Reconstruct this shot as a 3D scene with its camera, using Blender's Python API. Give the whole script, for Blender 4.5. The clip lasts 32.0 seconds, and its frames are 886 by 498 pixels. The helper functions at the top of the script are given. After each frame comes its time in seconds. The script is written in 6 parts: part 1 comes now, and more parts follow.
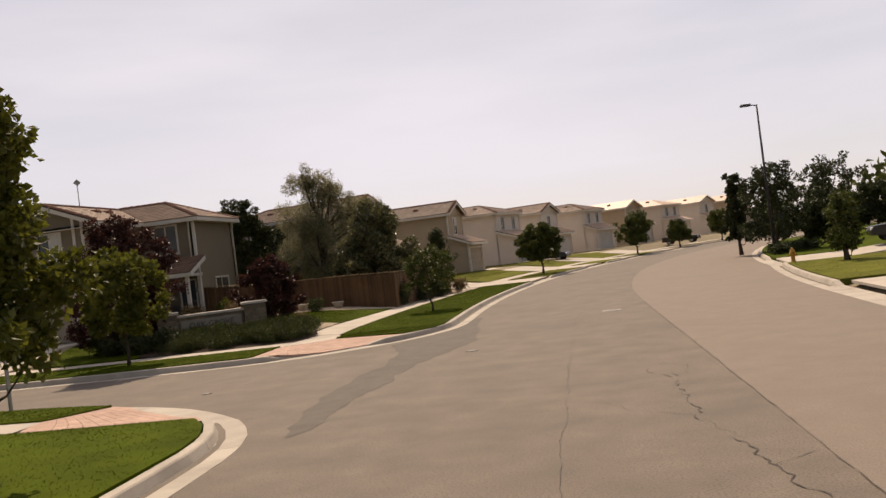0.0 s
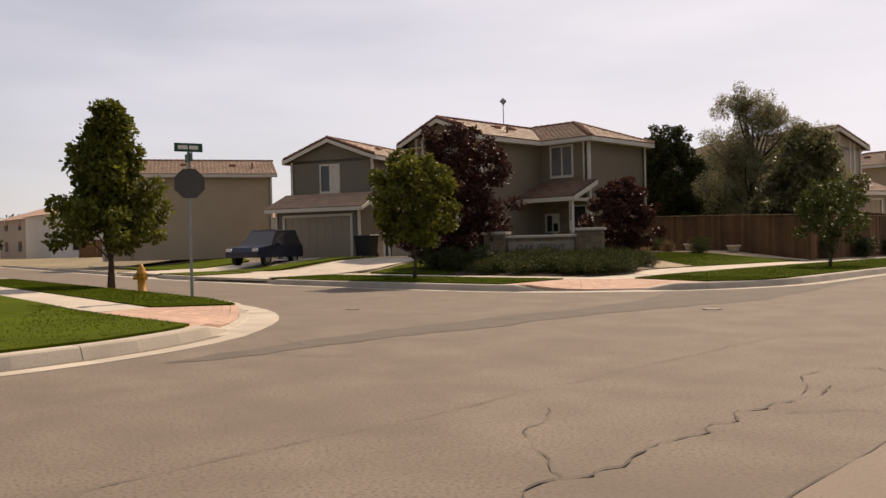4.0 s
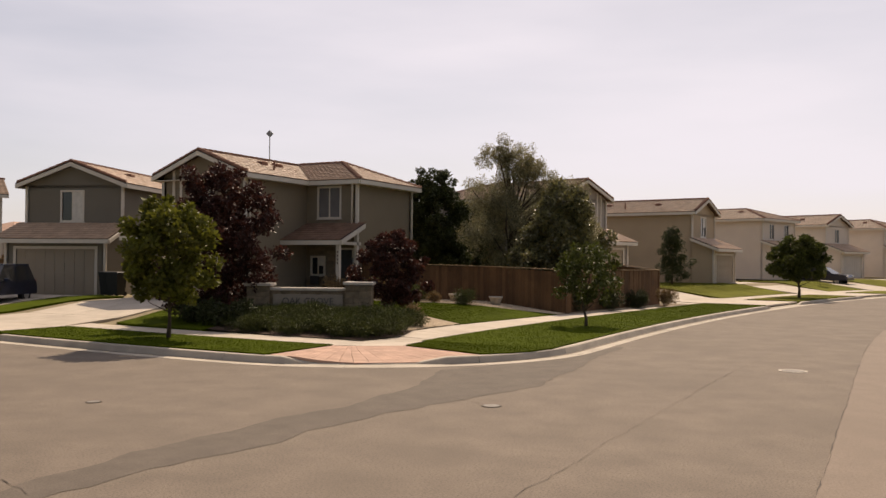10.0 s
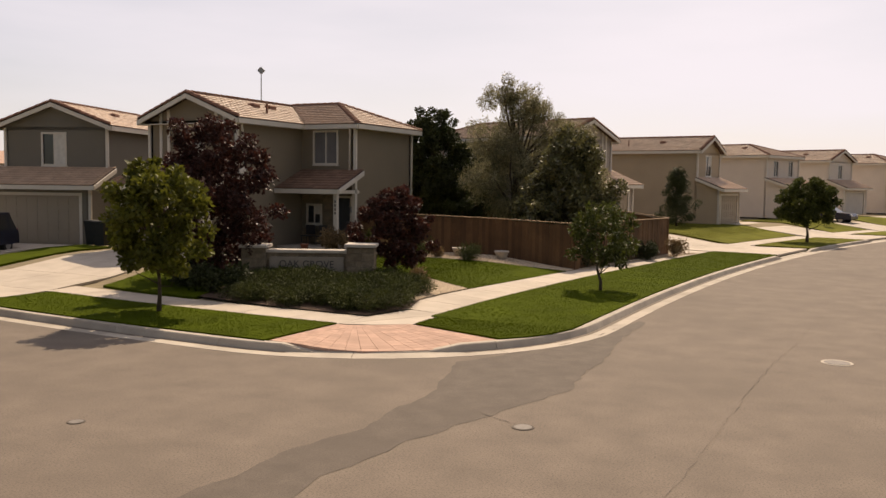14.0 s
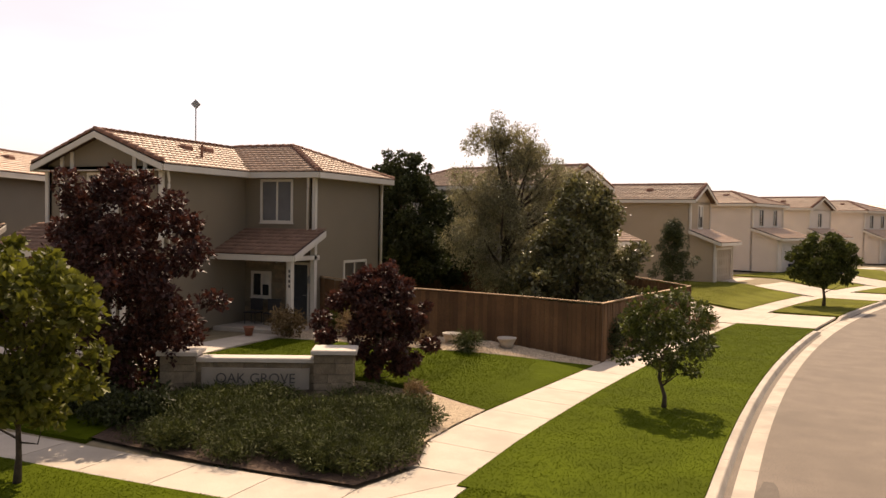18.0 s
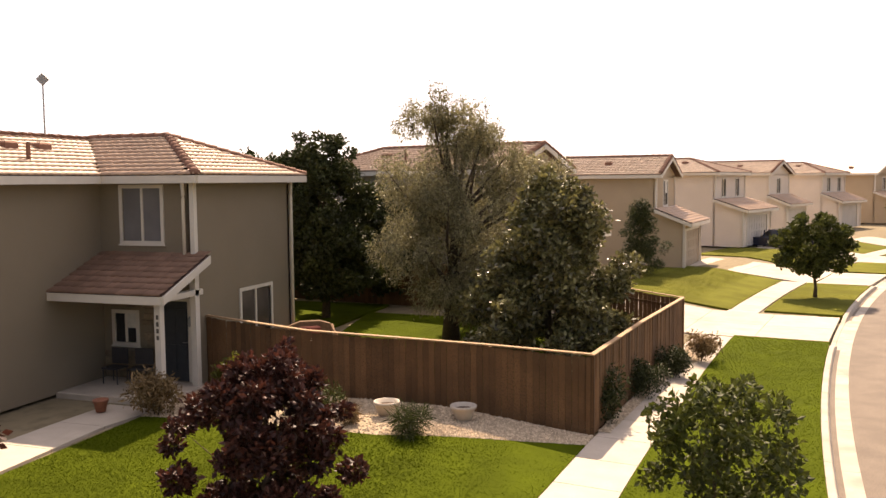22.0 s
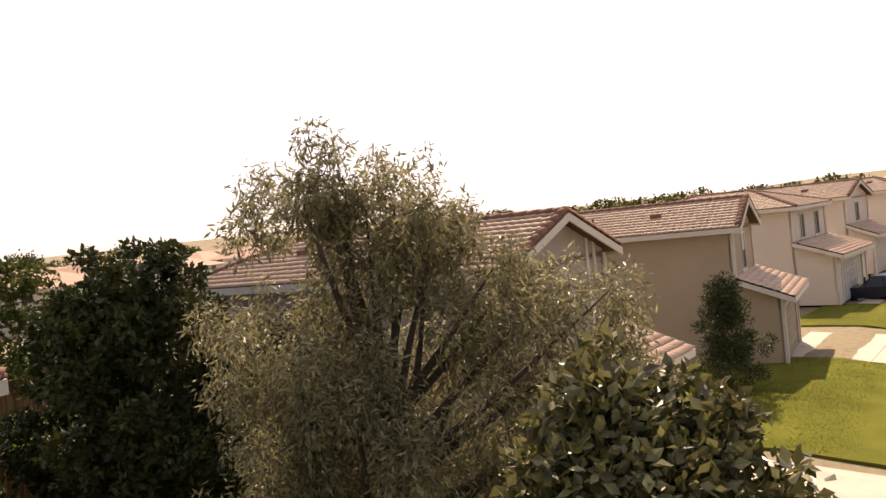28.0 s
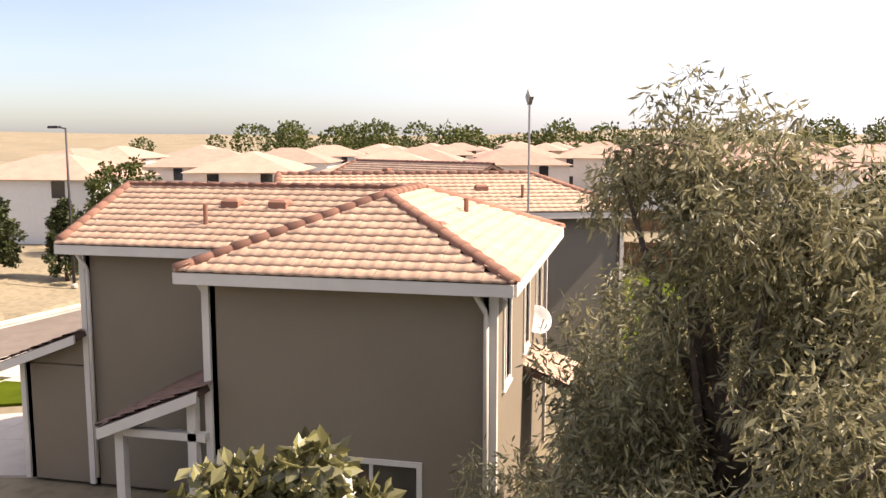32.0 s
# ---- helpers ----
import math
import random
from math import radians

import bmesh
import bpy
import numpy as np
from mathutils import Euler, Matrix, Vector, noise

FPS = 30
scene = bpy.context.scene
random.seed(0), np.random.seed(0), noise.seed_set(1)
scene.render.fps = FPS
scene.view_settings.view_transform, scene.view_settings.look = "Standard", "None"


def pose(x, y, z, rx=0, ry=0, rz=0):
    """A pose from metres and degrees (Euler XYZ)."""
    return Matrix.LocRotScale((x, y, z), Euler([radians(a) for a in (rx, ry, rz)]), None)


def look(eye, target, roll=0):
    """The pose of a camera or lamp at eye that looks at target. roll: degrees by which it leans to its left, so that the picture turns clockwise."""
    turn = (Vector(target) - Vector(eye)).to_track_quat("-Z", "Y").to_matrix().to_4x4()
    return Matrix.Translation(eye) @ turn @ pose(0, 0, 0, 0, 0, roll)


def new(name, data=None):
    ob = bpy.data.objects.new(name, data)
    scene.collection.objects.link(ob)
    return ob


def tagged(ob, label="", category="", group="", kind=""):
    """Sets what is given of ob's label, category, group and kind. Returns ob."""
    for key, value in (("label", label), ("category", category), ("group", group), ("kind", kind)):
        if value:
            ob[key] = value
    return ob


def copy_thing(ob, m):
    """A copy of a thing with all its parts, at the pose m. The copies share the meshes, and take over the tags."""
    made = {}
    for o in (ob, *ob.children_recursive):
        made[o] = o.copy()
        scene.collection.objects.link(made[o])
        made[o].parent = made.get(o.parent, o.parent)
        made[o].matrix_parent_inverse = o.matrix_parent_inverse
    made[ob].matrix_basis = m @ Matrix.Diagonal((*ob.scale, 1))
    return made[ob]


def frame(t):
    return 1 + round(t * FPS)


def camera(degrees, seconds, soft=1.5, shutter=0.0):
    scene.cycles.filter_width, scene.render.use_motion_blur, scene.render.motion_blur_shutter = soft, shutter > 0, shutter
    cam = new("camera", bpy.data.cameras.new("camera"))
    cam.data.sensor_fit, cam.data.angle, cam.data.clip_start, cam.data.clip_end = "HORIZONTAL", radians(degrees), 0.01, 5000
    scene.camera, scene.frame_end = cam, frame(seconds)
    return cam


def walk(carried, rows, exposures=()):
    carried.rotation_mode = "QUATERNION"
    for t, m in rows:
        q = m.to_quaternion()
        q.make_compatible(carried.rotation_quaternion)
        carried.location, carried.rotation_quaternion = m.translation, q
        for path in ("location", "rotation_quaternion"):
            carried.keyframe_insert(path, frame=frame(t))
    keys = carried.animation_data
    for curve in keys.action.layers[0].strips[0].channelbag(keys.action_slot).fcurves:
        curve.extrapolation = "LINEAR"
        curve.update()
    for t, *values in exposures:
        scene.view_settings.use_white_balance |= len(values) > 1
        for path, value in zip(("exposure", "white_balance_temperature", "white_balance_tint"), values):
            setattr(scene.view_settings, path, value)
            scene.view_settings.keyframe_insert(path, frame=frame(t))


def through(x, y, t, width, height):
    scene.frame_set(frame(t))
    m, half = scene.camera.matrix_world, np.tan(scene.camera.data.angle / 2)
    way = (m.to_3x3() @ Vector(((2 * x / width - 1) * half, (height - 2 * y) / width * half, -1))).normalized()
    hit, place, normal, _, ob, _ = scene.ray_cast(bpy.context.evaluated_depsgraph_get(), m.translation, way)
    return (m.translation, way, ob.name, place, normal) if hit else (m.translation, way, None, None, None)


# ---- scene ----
cam = camera(54.3, 32.0)
PATH = [
    (0, (-2.484, -23.198, 2.357), (-2.772, -21.219, 2.375), -7.0),
    (0.5, (-1.708, -22.981, 2.329), (-2.043, -21.009, 2.317), -8.1),
    (1, (-0.938, -22.68, 2.332), (-1.323, -20.718, 2.27), -8.1),
    (1.5, (0.025, -22.295, 2.276), (-0.408, -20.344, 2.195), -6.3),
    (2, (0.908, -21.808, 2.31), (0.396, -19.876, 2.246), -4.5),
    (2.5, (1.584, -20.772, 2.222), (0.885, -18.898, 2.206), -3.9),
    (3, (1.736, -18.885, 1.763), (0.763, -17.138, 1.797), -3.1),
    (3.5, (1.205, -16.751, 1.386), (-0.057, -15.2, 1.398), -2.2),
    (5.5, (2.054, -14.602, 1.03), (0.605, -13.224, 0.995), -0.7),
    (6, (1.965, -14.709, 1.062), (0.617, -13.231, 1.02), -0.9),
    (6.5, (1.845, -14.535, 1.161), (0.576, -12.989, 1.145), -0.4),
    (7, (1.564, -13.997, 1.269), (0.364, -12.397, 1.294), 0.1),
    (7.5, (1.424, -14.046, 1.494), (0.299, -12.392, 1.521), 0.3),
    (8, (1.392, -14.486, 1.721), (0.344, -12.783, 1.727), 0.6),
    (8.5, (1.167, -15.311, 1.933), (0.190, -13.567, 1.932), 1.3),
    (9, (1.060, -15.268, 2.059), (0.109, -13.509, 2.054), 1.1),
    (9.5, (0.675, -15.139, 2.142), (-0.250, -13.366, 2.151), 0.8),
    (10, (0.460, -14.770, 2.284), (-0.463, -12.996, 2.310), 0.5),
    (10.5, (0.196, -14.486, 2.384), (-0.724, -12.710, 2.413), 0.3),
    (11, (0.021, -14.406, 2.638), (-0.897, -12.629, 2.615), -0.3),
    (11.5, (0.029, -14.268, 2.751), (-0.892, -12.493, 2.706), -0.4),
    (12, (-0.038, -14.122, 2.773), (-0.951, -12.343, 2.738), 0.2),
    (12.5, (-0.065, -13.976, 2.879), (-0.974, -12.196, 2.829), 0.7),
    (13, (-0.205, -13.783, 3.041), (-1.114, -12.004, 2.944), 0.6),
    (13.5, (-0.467, -13.618, 3.223), (-1.376, -11.842, 3.082), 0.6),
    (15.5, (-2.188, -12.818, 3.711), (-3.035, -11.013, 3.552), 0.3),
    (16, (-2.849, -12.259, 3.673), (-3.677, -10.448, 3.492), -1.2),
    (16.5, (-3.424, -11.471, 3.705), (-4.227, -9.649, 3.517), -2.1),
    (17, (-4.079, -10.296, 3.881), (-4.872, -8.468, 3.707), -2.2),
    (17.5, (-4.828, -8.803, 4.036), (-5.618, -6.970, 3.907), -1.1),
    (18, (-5.523, -7.348, 4.256), (-6.300, -5.506, 4.194), 1.0),
    (18.5, (-6.010, -6.432, 4.240), (-6.769, -4.582, 4.218), 0.8),
    (19, (-6.753, -5.652, 4.456), (-7.490, -3.794, 4.418), -0.8),
    (19.5, (-7.326, -4.903, 4.699), (-8.051, -3.041, 4.592), -2.9),
    (20, (-7.693, -4.146, 4.991), (-8.396, -2.279, 4.849), -2.8),
    (20.5, (-7.890, -3.239, 5.251), (-8.572, -1.365, 5.094), -2.1),
    (21, (-8.092, -2.170, 5.573), (-8.751, -0.290, 5.398), -1.2),
    (21.5, (-8.214, -1.324, 5.713), (-8.858, 0.562, 5.542), -0.8),
    (22, (-8.296, -0.323, 5.657), (-8.931, 1.567, 5.501), -0.5),
    (22.5, (-8.420, 0.746, 5.601), (-9.049, 2.638, 5.457), -0.5),
    (23, (-8.547, 1.817, 5.687), (-9.175, 3.711, 5.545), -0.4),
    (23.5, (-8.642, 3.017, 5.837), (-9.277, 4.908, 5.689), -0.1),
    (24, (-8.822, 4.327, 5.890), (-9.462, 6.216, 5.741), 0.1),
    (24.5, (-9.050, 5.628, 6.070), (-9.700, 7.513, 5.914), 0.2),
    (26.5, (-10.927, 10.947, 7.400), (-11.576, 12.832, 7.247), 0.3),
    (27, (-11.604, 12.446, 7.432), (-12.253, 14.336, 7.355), -2.4),
    (27.5, (-11.923, 13.852, 7.270), (-12.581, 15.740, 7.231), -5.1),
    (28, (-11.742, 14.994, 7.198), (-12.409, 16.879, 7.140), -6.1),
    (28.5, (-11.411, 16.328, 7.303), (-12.105, 18.202, 7.207), -6.8),
    (29, (-10.981, 17.496, 7.515), (-11.730, 19.346, 7.389), -7.0),
    (29.5, (-10.782, 18.026, 7.658), (-11.700, 19.800, 7.554), -7.0),
    (30, (-10.254, 18.698, 7.737), (-11.465, 20.286, 7.637), -6.5),
    (30.5, (-9.116, 19.607, 7.723), (-10.639, 20.898, 7.610), -5.4),
    (31, (-8.053, 21.908, 7.761), (-9.912, 22.633, 7.628), -4.6),
    (31.5, (-7.657, 23.603, 7.927), (-9.642, 23.752, 7.734), -4.2),
    (32, (-7.850, 25.008, 8.066), (-9.784, 24.569, 7.809), -0.0),
]
walk(cam, [(t, look(eye, target, roll)) for t, eye, target, roll in PATH],
     [(0.0, -0.04, 7850, 15.5), (4.0, 0.07, 7900, 15.5), (6.0, 0.26, 8500, 18), (8.0, 0.12, 7900, 15.5), (12.0, 0.0, 7950, 15.5), (15.0, 0.17, 8200, 16.5), (17.5, 0.42, 8500, 18.5), (19.0, 0.68, 8700, 20), (22.0, 1.05, 8600, 21), (24.0, 1.08, 8450, 20.5), (26.5, 1.25, 7600, 17), (28.0, 0.75, 8250, 20), (30.0, 0.8, 8300, 20.5), (31.0, 0.98, 8300, 20.5), (32.0, 1.22, 7100, 18.5)])

# ---- light ----
SUN_DIR = Vector((-0.16, 0.655, 0.74)).normalized()
world = bpy.data.worlds.new("sky")
scene.world = world
world.use_nodes = True
wn = world.node_tree.nodes
sky = wn.new("ShaderNodeTexSky")
sky.sky_type, sky.sun_disc = "NISHITA", False
sky.sun_elevation = math.asin(SUN_DIR.z)
sky.sun_rotation = math.atan2(SUN_DIR.x, SUN_DIR.y)
sky.air_density, sky.dust_density, sky.ozone_density, sky.altitude = 1.0, 4.6, 1.2, 1600
wl = world.node_tree.links
veil = wn.new("ShaderNodeTexNoise")
veil.inputs["Scale"].default_value, veil.inputs["Detail"].default_value = 1.6, 5.0
where = wn.new("ShaderNodeTexCoord")
flat = wn.new("ShaderNodeMapping")
flat.inputs["Scale"].default_value = (1.0, 1.0, 5.0)
wl.new(where.outputs["Generated"], flat.inputs["Vector"])
wl.new(flat.outputs[0], veil.inputs["Vector"])
thick = wn.new("ShaderNodeMapRange")
thick.inputs[1].default_value, thick.inputs[2].default_value, thick.inputs[3].default_value, thick.inputs[4].default_value = 0.35, 0.7, 0.45, 0.95
wl.new(veil.outputs["Fac"], thick.inputs[0])
# thin cloud scatters forward: bright towards the sun, thin away from it
toward = wn.new("ShaderNodeVectorMath")
toward.operation = "DOT_PRODUCT"
toward.inputs[1].default_value = SUN_DIR
wl.new(where.outputs["Generated"], toward.inputs[0])
forward = wn.new("ShaderNodeMapRange")
forward.interpolation_type = "SMOOTHSTEP"
forward.inputs[1].default_value, forward.inputs[2].default_value, forward.inputs[3].default_value, forward.inputs[4].default_value = -0.35, 0.95, 0.08, 1.0
wl.new(toward.outputs["Value"], forward.inputs[0])
share = wn.new("ShaderNodeMath")
share.operation = "MULTIPLY"
wl.new(thick.outputs[0], share.inputs[0])
wl.new(forward.outputs[0], share.inputs[1])
haze = wn.new("ShaderNodeMix")
haze.data_type = "RGBA"
haze.inputs[7].default_value = (9.4, 10.0, 12.2, 1)
wl.new(share.outputs[0], haze.inputs[0])
wl.new(sky.outputs[0], haze.inputs[6])
wl.new(haze.outputs[2], wn["Background"].inputs[0])
wn["Background"].inputs[1].default_value = 0.085
sun = new("sun", bpy.data.lights.new("sun", "SUN"))
sun.data.energy, sun.data.angle, sun.data.color = 5.0, radians(0.53), (1.0, 0.92, 0.80)
sun.matrix_world = look((0, 0, 60), Vector((0, 0, 60)) - SUN_DIR)


# ---- materials ----
ALBEDO_SCALE = 0.82  # scales every base colour down, to deepen shade against the bright sky


def material(name, colour, rough=0.8, metal=0.0, vary=0.12, scale=6.0, fine=0.0, fine_scale=80.0, bump=0.0, bump_scale=60.0,
             second=None, stain=0.0, stain_scale=0.5, per_object=0.0, per_island=0.0, spec=0.3, through=0.0):
    """A procedural surface: a base colour varied at two scales, with stains and a fine relief."""
    m = bpy.data.materials.new(name)
    colour = tuple(c * ALBEDO_SCALE for c in colour)
    second = second and tuple(c * ALBEDO_SCALE for c in second)
    m.use_nodes = True
    n, l = m.node_tree.nodes, m.node_tree.links
    b = n["Principled BSDF"]
    b.inputs["Roughness"].default_value, b.inputs["Metallic"].default_value = rough, metal
    b.inputs["Specular IOR Level"].default_value = spec
    geo = n.new("ShaderNodeNewGeometry")
    pos = geo.outputs["Position"]

    def tex(s, detail=4.0):
        t = n.new("ShaderNodeTexNoise")
        t.inputs["Scale"].default_value, t.inputs["Detail"].default_value = s, detail
        l.new(pos, t.inputs["Vector"])
        return t.outputs["Fac"]

    def mix(fac, a, c):
        x = n.new("ShaderNodeMix")
        x.data_type = "RGBA"
        for sock, v in ((x.inputs[0], fac), (x.inputs[6], a), (x.inputs[7], c)):
            if isinstance(v, (int, float)):
                sock.default_value = v
            elif isinstance(v, tuple):
                sock.default_value = (*v[:3], 1)
            else:
                l.new(v, sock)
        return x.outputs[2]

    def ramp(v, lo, hi):
        r = n.new("ShaderNodeMapRange")
        l.new(v, r.inputs[0])
        r.inputs[1].default_value, r.inputs[2].default_value = lo, hi
        return r.outputs[0]

    dark = tuple(c * (1 - vary) for c in colour)
    light = tuple(min(1, c * (1 + vary)) for c in colour)
    col = mix(ramp(tex(scale), 0.3, 0.7), dark, light)
    if second:
        col = mix(ramp(tex(stain_scale * 2.3, 6.0), 0.42, 0.62), col, second)
    if fine:
        d2 = tuple(c * (1 - fine) for c in colour)
        col = mix(ramp(tex(fine_scale, 2.0), 0.45, 0.75), col, d2)
    if stain:
        d3 = tuple(c * (1 - stain) for c in colour)
        col = mix(ramp(tex(stain_scale, 5.0), 0.5, 0.75), col, d3)
    for amount, source in ((per_object, "object"), (per_island, "island")):
        if amount:
            out = n.new("ShaderNodeObjectInfo").outputs["Random"] if source == "object" else geo.outputs["Random Per Island"]
            h = n.new("ShaderNodeHueSaturation")
            r = n.new("ShaderNodeMapRange")
            l.new(out, r.inputs[0])
            r.inputs[3].default_value, r.inputs[4].default_value = 1 - amount, 1 + amount
            l.new(r.outputs[0], h.inputs["Value"])
            l.new(col, h.inputs["Color"])
            col = h.outputs[0]
    l.new(col, b.inputs["Base Color"])
    if bump:
        bp = n.new("ShaderNodeBump")
        bp.inputs["Strength"].default_value, bp.inputs["Distance"].default_value = 0.6, bump
        l.new(tex(bump_scale, 3.0), bp.inputs["Height"])
        l.new(bp.outputs[0], b.inputs["Normal"])
    if through:
        t = n.new("ShaderNodeBsdfTranslucent")
        l.new(col, t.inputs["Color"])
        x = n.new("ShaderNodeMixShader")
        x.inputs[0].default_value = through
        l.new(b.outputs[0], x.inputs[1])
        l.new(t.outputs[0], x.inputs[2])
        l.new(x.outputs[0], n["Material Output"].inputs["Surface"])
    return m


M = {}
M["asphalt"] = material("asphalt", (0.20, 0.158, 0.122), 0.9, vary=0.15, scale=1.3, fine=0.45, fine_scale=38, bump=0.002, bump_scale=190, stain=0.27, stain_scale=0.28)
M["asphalt_east"] = material("asphalt_east", (0.25, 0.195, 0.152), 0.9, vary=0.08, scale=1.6, fine=0.3, fine_scale=45, bump=0.002, bump_scale=190, stain=0.15, stain_scale=0.3)
M["patch"] = material("asphalt_patch", (0.137, 0.110, 0.087), 0.9, vary=0.15, scale=2.5, fine=0.3, fine_scale=50, bump=0.003, bump_scale=120, stain=0.2, stain_scale=0.6)
M["crack"] = material("crack_filler", (0.085, 0.066, 0.052), 0.85, vary=0.3, scale=4)
M["concrete"] = material("concrete", (0.56, 0.48, 0.39), 0.9, vary=0.08, scale=2.0, fine=0.15, fine_scale=60, bump=0.002, bump_scale=90, stain=0.22, stain_scale=0.8, per_object=0.06)
M["gutter"] = material("gutter_concrete", (0.52, 0.45, 0.365), 0.9, vary=0.12, scale=1.5, fine=0.2, fine_scale=60, bump=0.003, bump_scale=90, stain=0.35, stain_scale=0.9, per_object=0.08)
M["paver"] = material("red_paver", (0.56, 0.36, 0.27), 0.9, vary=0.12, scale=4, fine=0.2, fine_scale=60, bump=0.003, stain=0.2, stain_scale=1.0, per_object=0.1)
M["lawn"] = material("lawn", (0.070, 0.094, 0.005), 0.95, vary=0.25, scale=0.9, fine=0.14, fine_scale=38, bump=0.006, bump_scale=30, stain=0.25, stain_scale=0.35, spec=0.03)
M["lawn_dry"] = material("dry_lawn", (0.150, 0.152, 0.026), 0.95, vary=0.25, scale=0.7, fine=0.14, fine_scale=38, bump=0.006, bump_scale=30, stain=0.25, stain_scale=0.3, spec=0.03)
M["blade_dry"] = material("dry_grass_blade", (0.157, 0.160, 0.028), 0.8, vary=0.22, scale=0.8, per_island=0.1, spec=0.03, through=0.25)
M["blade"] = material("grass_blade", (0.074, 0.100, 0.005), 0.8, vary=0.22, scale=0.8, per_island=0.1, spec=0.03, through=0.25)
M["soil"] = material("dry_ground", (0.29, 0.235, 0.15), 0.95, vary=0.2, scale=0.05, fine=0.3, fine_scale=3, stain=0.3, stain_scale=0.02, spec=0.1)
M["gravel"] = material("gravel_bed", (0.47, 0.36, 0.24), 0.9, vary=0.2, scale=8, fine=0.5, fine_scale=25, bump=0.03, bump_scale=22)
M["pebble"] = material("pebble", (0.56, 0.44, 0.31), 0.85, vary=0.15, scale=8, per_island=0.35)
M["mulch"] = material("bark_mulch", (0.10, 0.06, 0.04), 0.95, vary=0.3, scale=9, fine=0.5, fine_scale=30, bump=0.03, bump_scale=25)
M["stucco_olive"] = material("olive_stucco", (0.265, 0.213, 0.148), 0.92, vary=0.05, scale=0.8, fine=0.12, fine_scale=70, bump=0.004, bump_scale=70, stain=0.08, stain_scale=0.5)
M["stucco_grey"] = material("grey_green_stucco", (0.225, 0.20, 0.16), 0.92, vary=0.05, scale=0.8, fine=0.12, fine_scale=70, bump=0.004, bump_scale=70, stain=0.08, stain_scale=0.5)
M["stucco_pale"] = material("pale_grey_stucco", (0.46, 0.40, 0.34), 0.92, vary=0.05, scale=0.8, fine=0.1, fine_scale=70, bump=0.004, bump_scale=70, stain=0.08, stain_scale=0.5)
M["stucco_beige"] = material("beige_stucco", (0.52, 0.405, 0.28), 0.92, vary=0.05, scale=0.8, fine=0.1, fine_scale=70, bump=0.004, bump_scale=70, stain=0.08, stain_scale=0.5)
M["stucco_cream"] = material("cream_stucco", (0.82, 0.71, 0.60), 0.92, vary=0.05, scale=0.8, fine=0.1, fine_scale=70, bump=0.004, bump_scale=70, stain=0.08, stain_scale=0.5)
M["stone"] = material("stone_veneer", (0.27, 0.205, 0.135), 0.9, vary=0.25, scale=6, fine=0.3, fine_scale=40, bump=0.008, bump_scale=30, per_object=0.18)
M["trim"] = material("white_trim", (0.74, 0.67, 0.57), 0.6, vary=0.04, scale=3, stain=0.08, stain_scale=1.2)
M["tile"] = material("roof_tile", (0.56, 0.365, 0.24), 0.58, vary=0.15, scale=2.2, fine=0.25, fine_scale=45, bump=0.002, bump_scale=80, stain=0.12, stain_scale=0.9, per_island=0.09, per_object=0.07, spec=0.4)
M["tile_far"] = material("faded_roof_tile", (0.44, 0.275, 0.20), 0.85, vary=0.12, scale=1.2, fine=0.2, fine_scale=12, per_object=0.12)
M["tile_dark"] = material("ridge_tile", (0.30, 0.15, 0.10), 0.88, vary=0.18, scale=2.2, fine=0.25, fine_scale=45, stain=0.2, stain_scale=0.9, per_object=0.1)
# roof tile darkened: the house's shade on its low roofs is in the colour
M["tile_shaded"] = material("shaded_roof_tile", (0.27, 0.155, 0.105), 0.88, vary=0.15, scale=2.2, fine=0.25, fine_scale=45, per_island=0.15)
M["underlay"] = material("roof_underlay", (0.10, 0.06, 0.045), 0.95)
M["glass"] = material("window_glass", (0.03, 0.03, 0.032), 0.06, vary=0.1, scale=0.7, spec=0.7)
M["glass_blind"] = material("curtained_glass", (0.20, 0.19, 0.185), 0.12, vary=0.12, scale=1.5, spec=0.6)
M["glass_door"] = material("patio_glass", (0.085, 0.07, 0.06), 0.1, vary=0.2, scale=1.2, spec=0.6)
M["blind"] = material("window_blind", (0.72, 0.68, 0.6), 0.8)
M["door"] = material("dark_door", (0.045, 0.05, 0.055), 0.5, vary=0.1)
M["garage"] = material("garage_door", (0.42, 0.34, 0.25), 0.7, vary=0.05, scale=1.0)
M["garage_white"] = material("white_garage_door", (0.66, 0.60, 0.53), 0.7, vary=0.05, scale=1.0)
M["wood"] = material("cedar_board", (0.185, 0.094, 0.042), 0.85, vary=0.25, scale=1.2, fine=0.3, fine_scale=30, bump=0.003, bump_scale=40, stain=0.35, stain_scale=0.9, per_object=0.25)
M["wood_cap"] = material("cedar_cap", (0.46, 0.29, 0.16), 0.8, vary=0.2, scale=2, fine=0.25, fine_scale=30)
M["bark"] = material("bark", (0.105, 0.075, 0.052), 0.95, vary=0.3, scale=9, fine=0.4, fine_scale=40, bump=0.012, bump_scale=28)
M["leaf_green"] = material("green_leaf", (0.078, 0.092, 0.018), 0.6, vary=0.35, scale=1.1, per_island=0.4, through=0.28)
M["leaf_lime"] = material("lime_leaf", (0.128, 0.132, 0.018), 0.6, vary=0.35, scale=1.0, per_island=0.4, through=0.36)
M["leaf_dark"] = material("dark_leaf", (0.050, 0.060, 0.017), 0.6, vary=0.35, scale=1.1, per_island=0.45, through=0.14)
M["leaf_silver"] = material("silver_leaf", (0.285, 0.255, 0.135), 0.42, vary=0.25, scale=1.2, per_island=0.55, through=0.38)
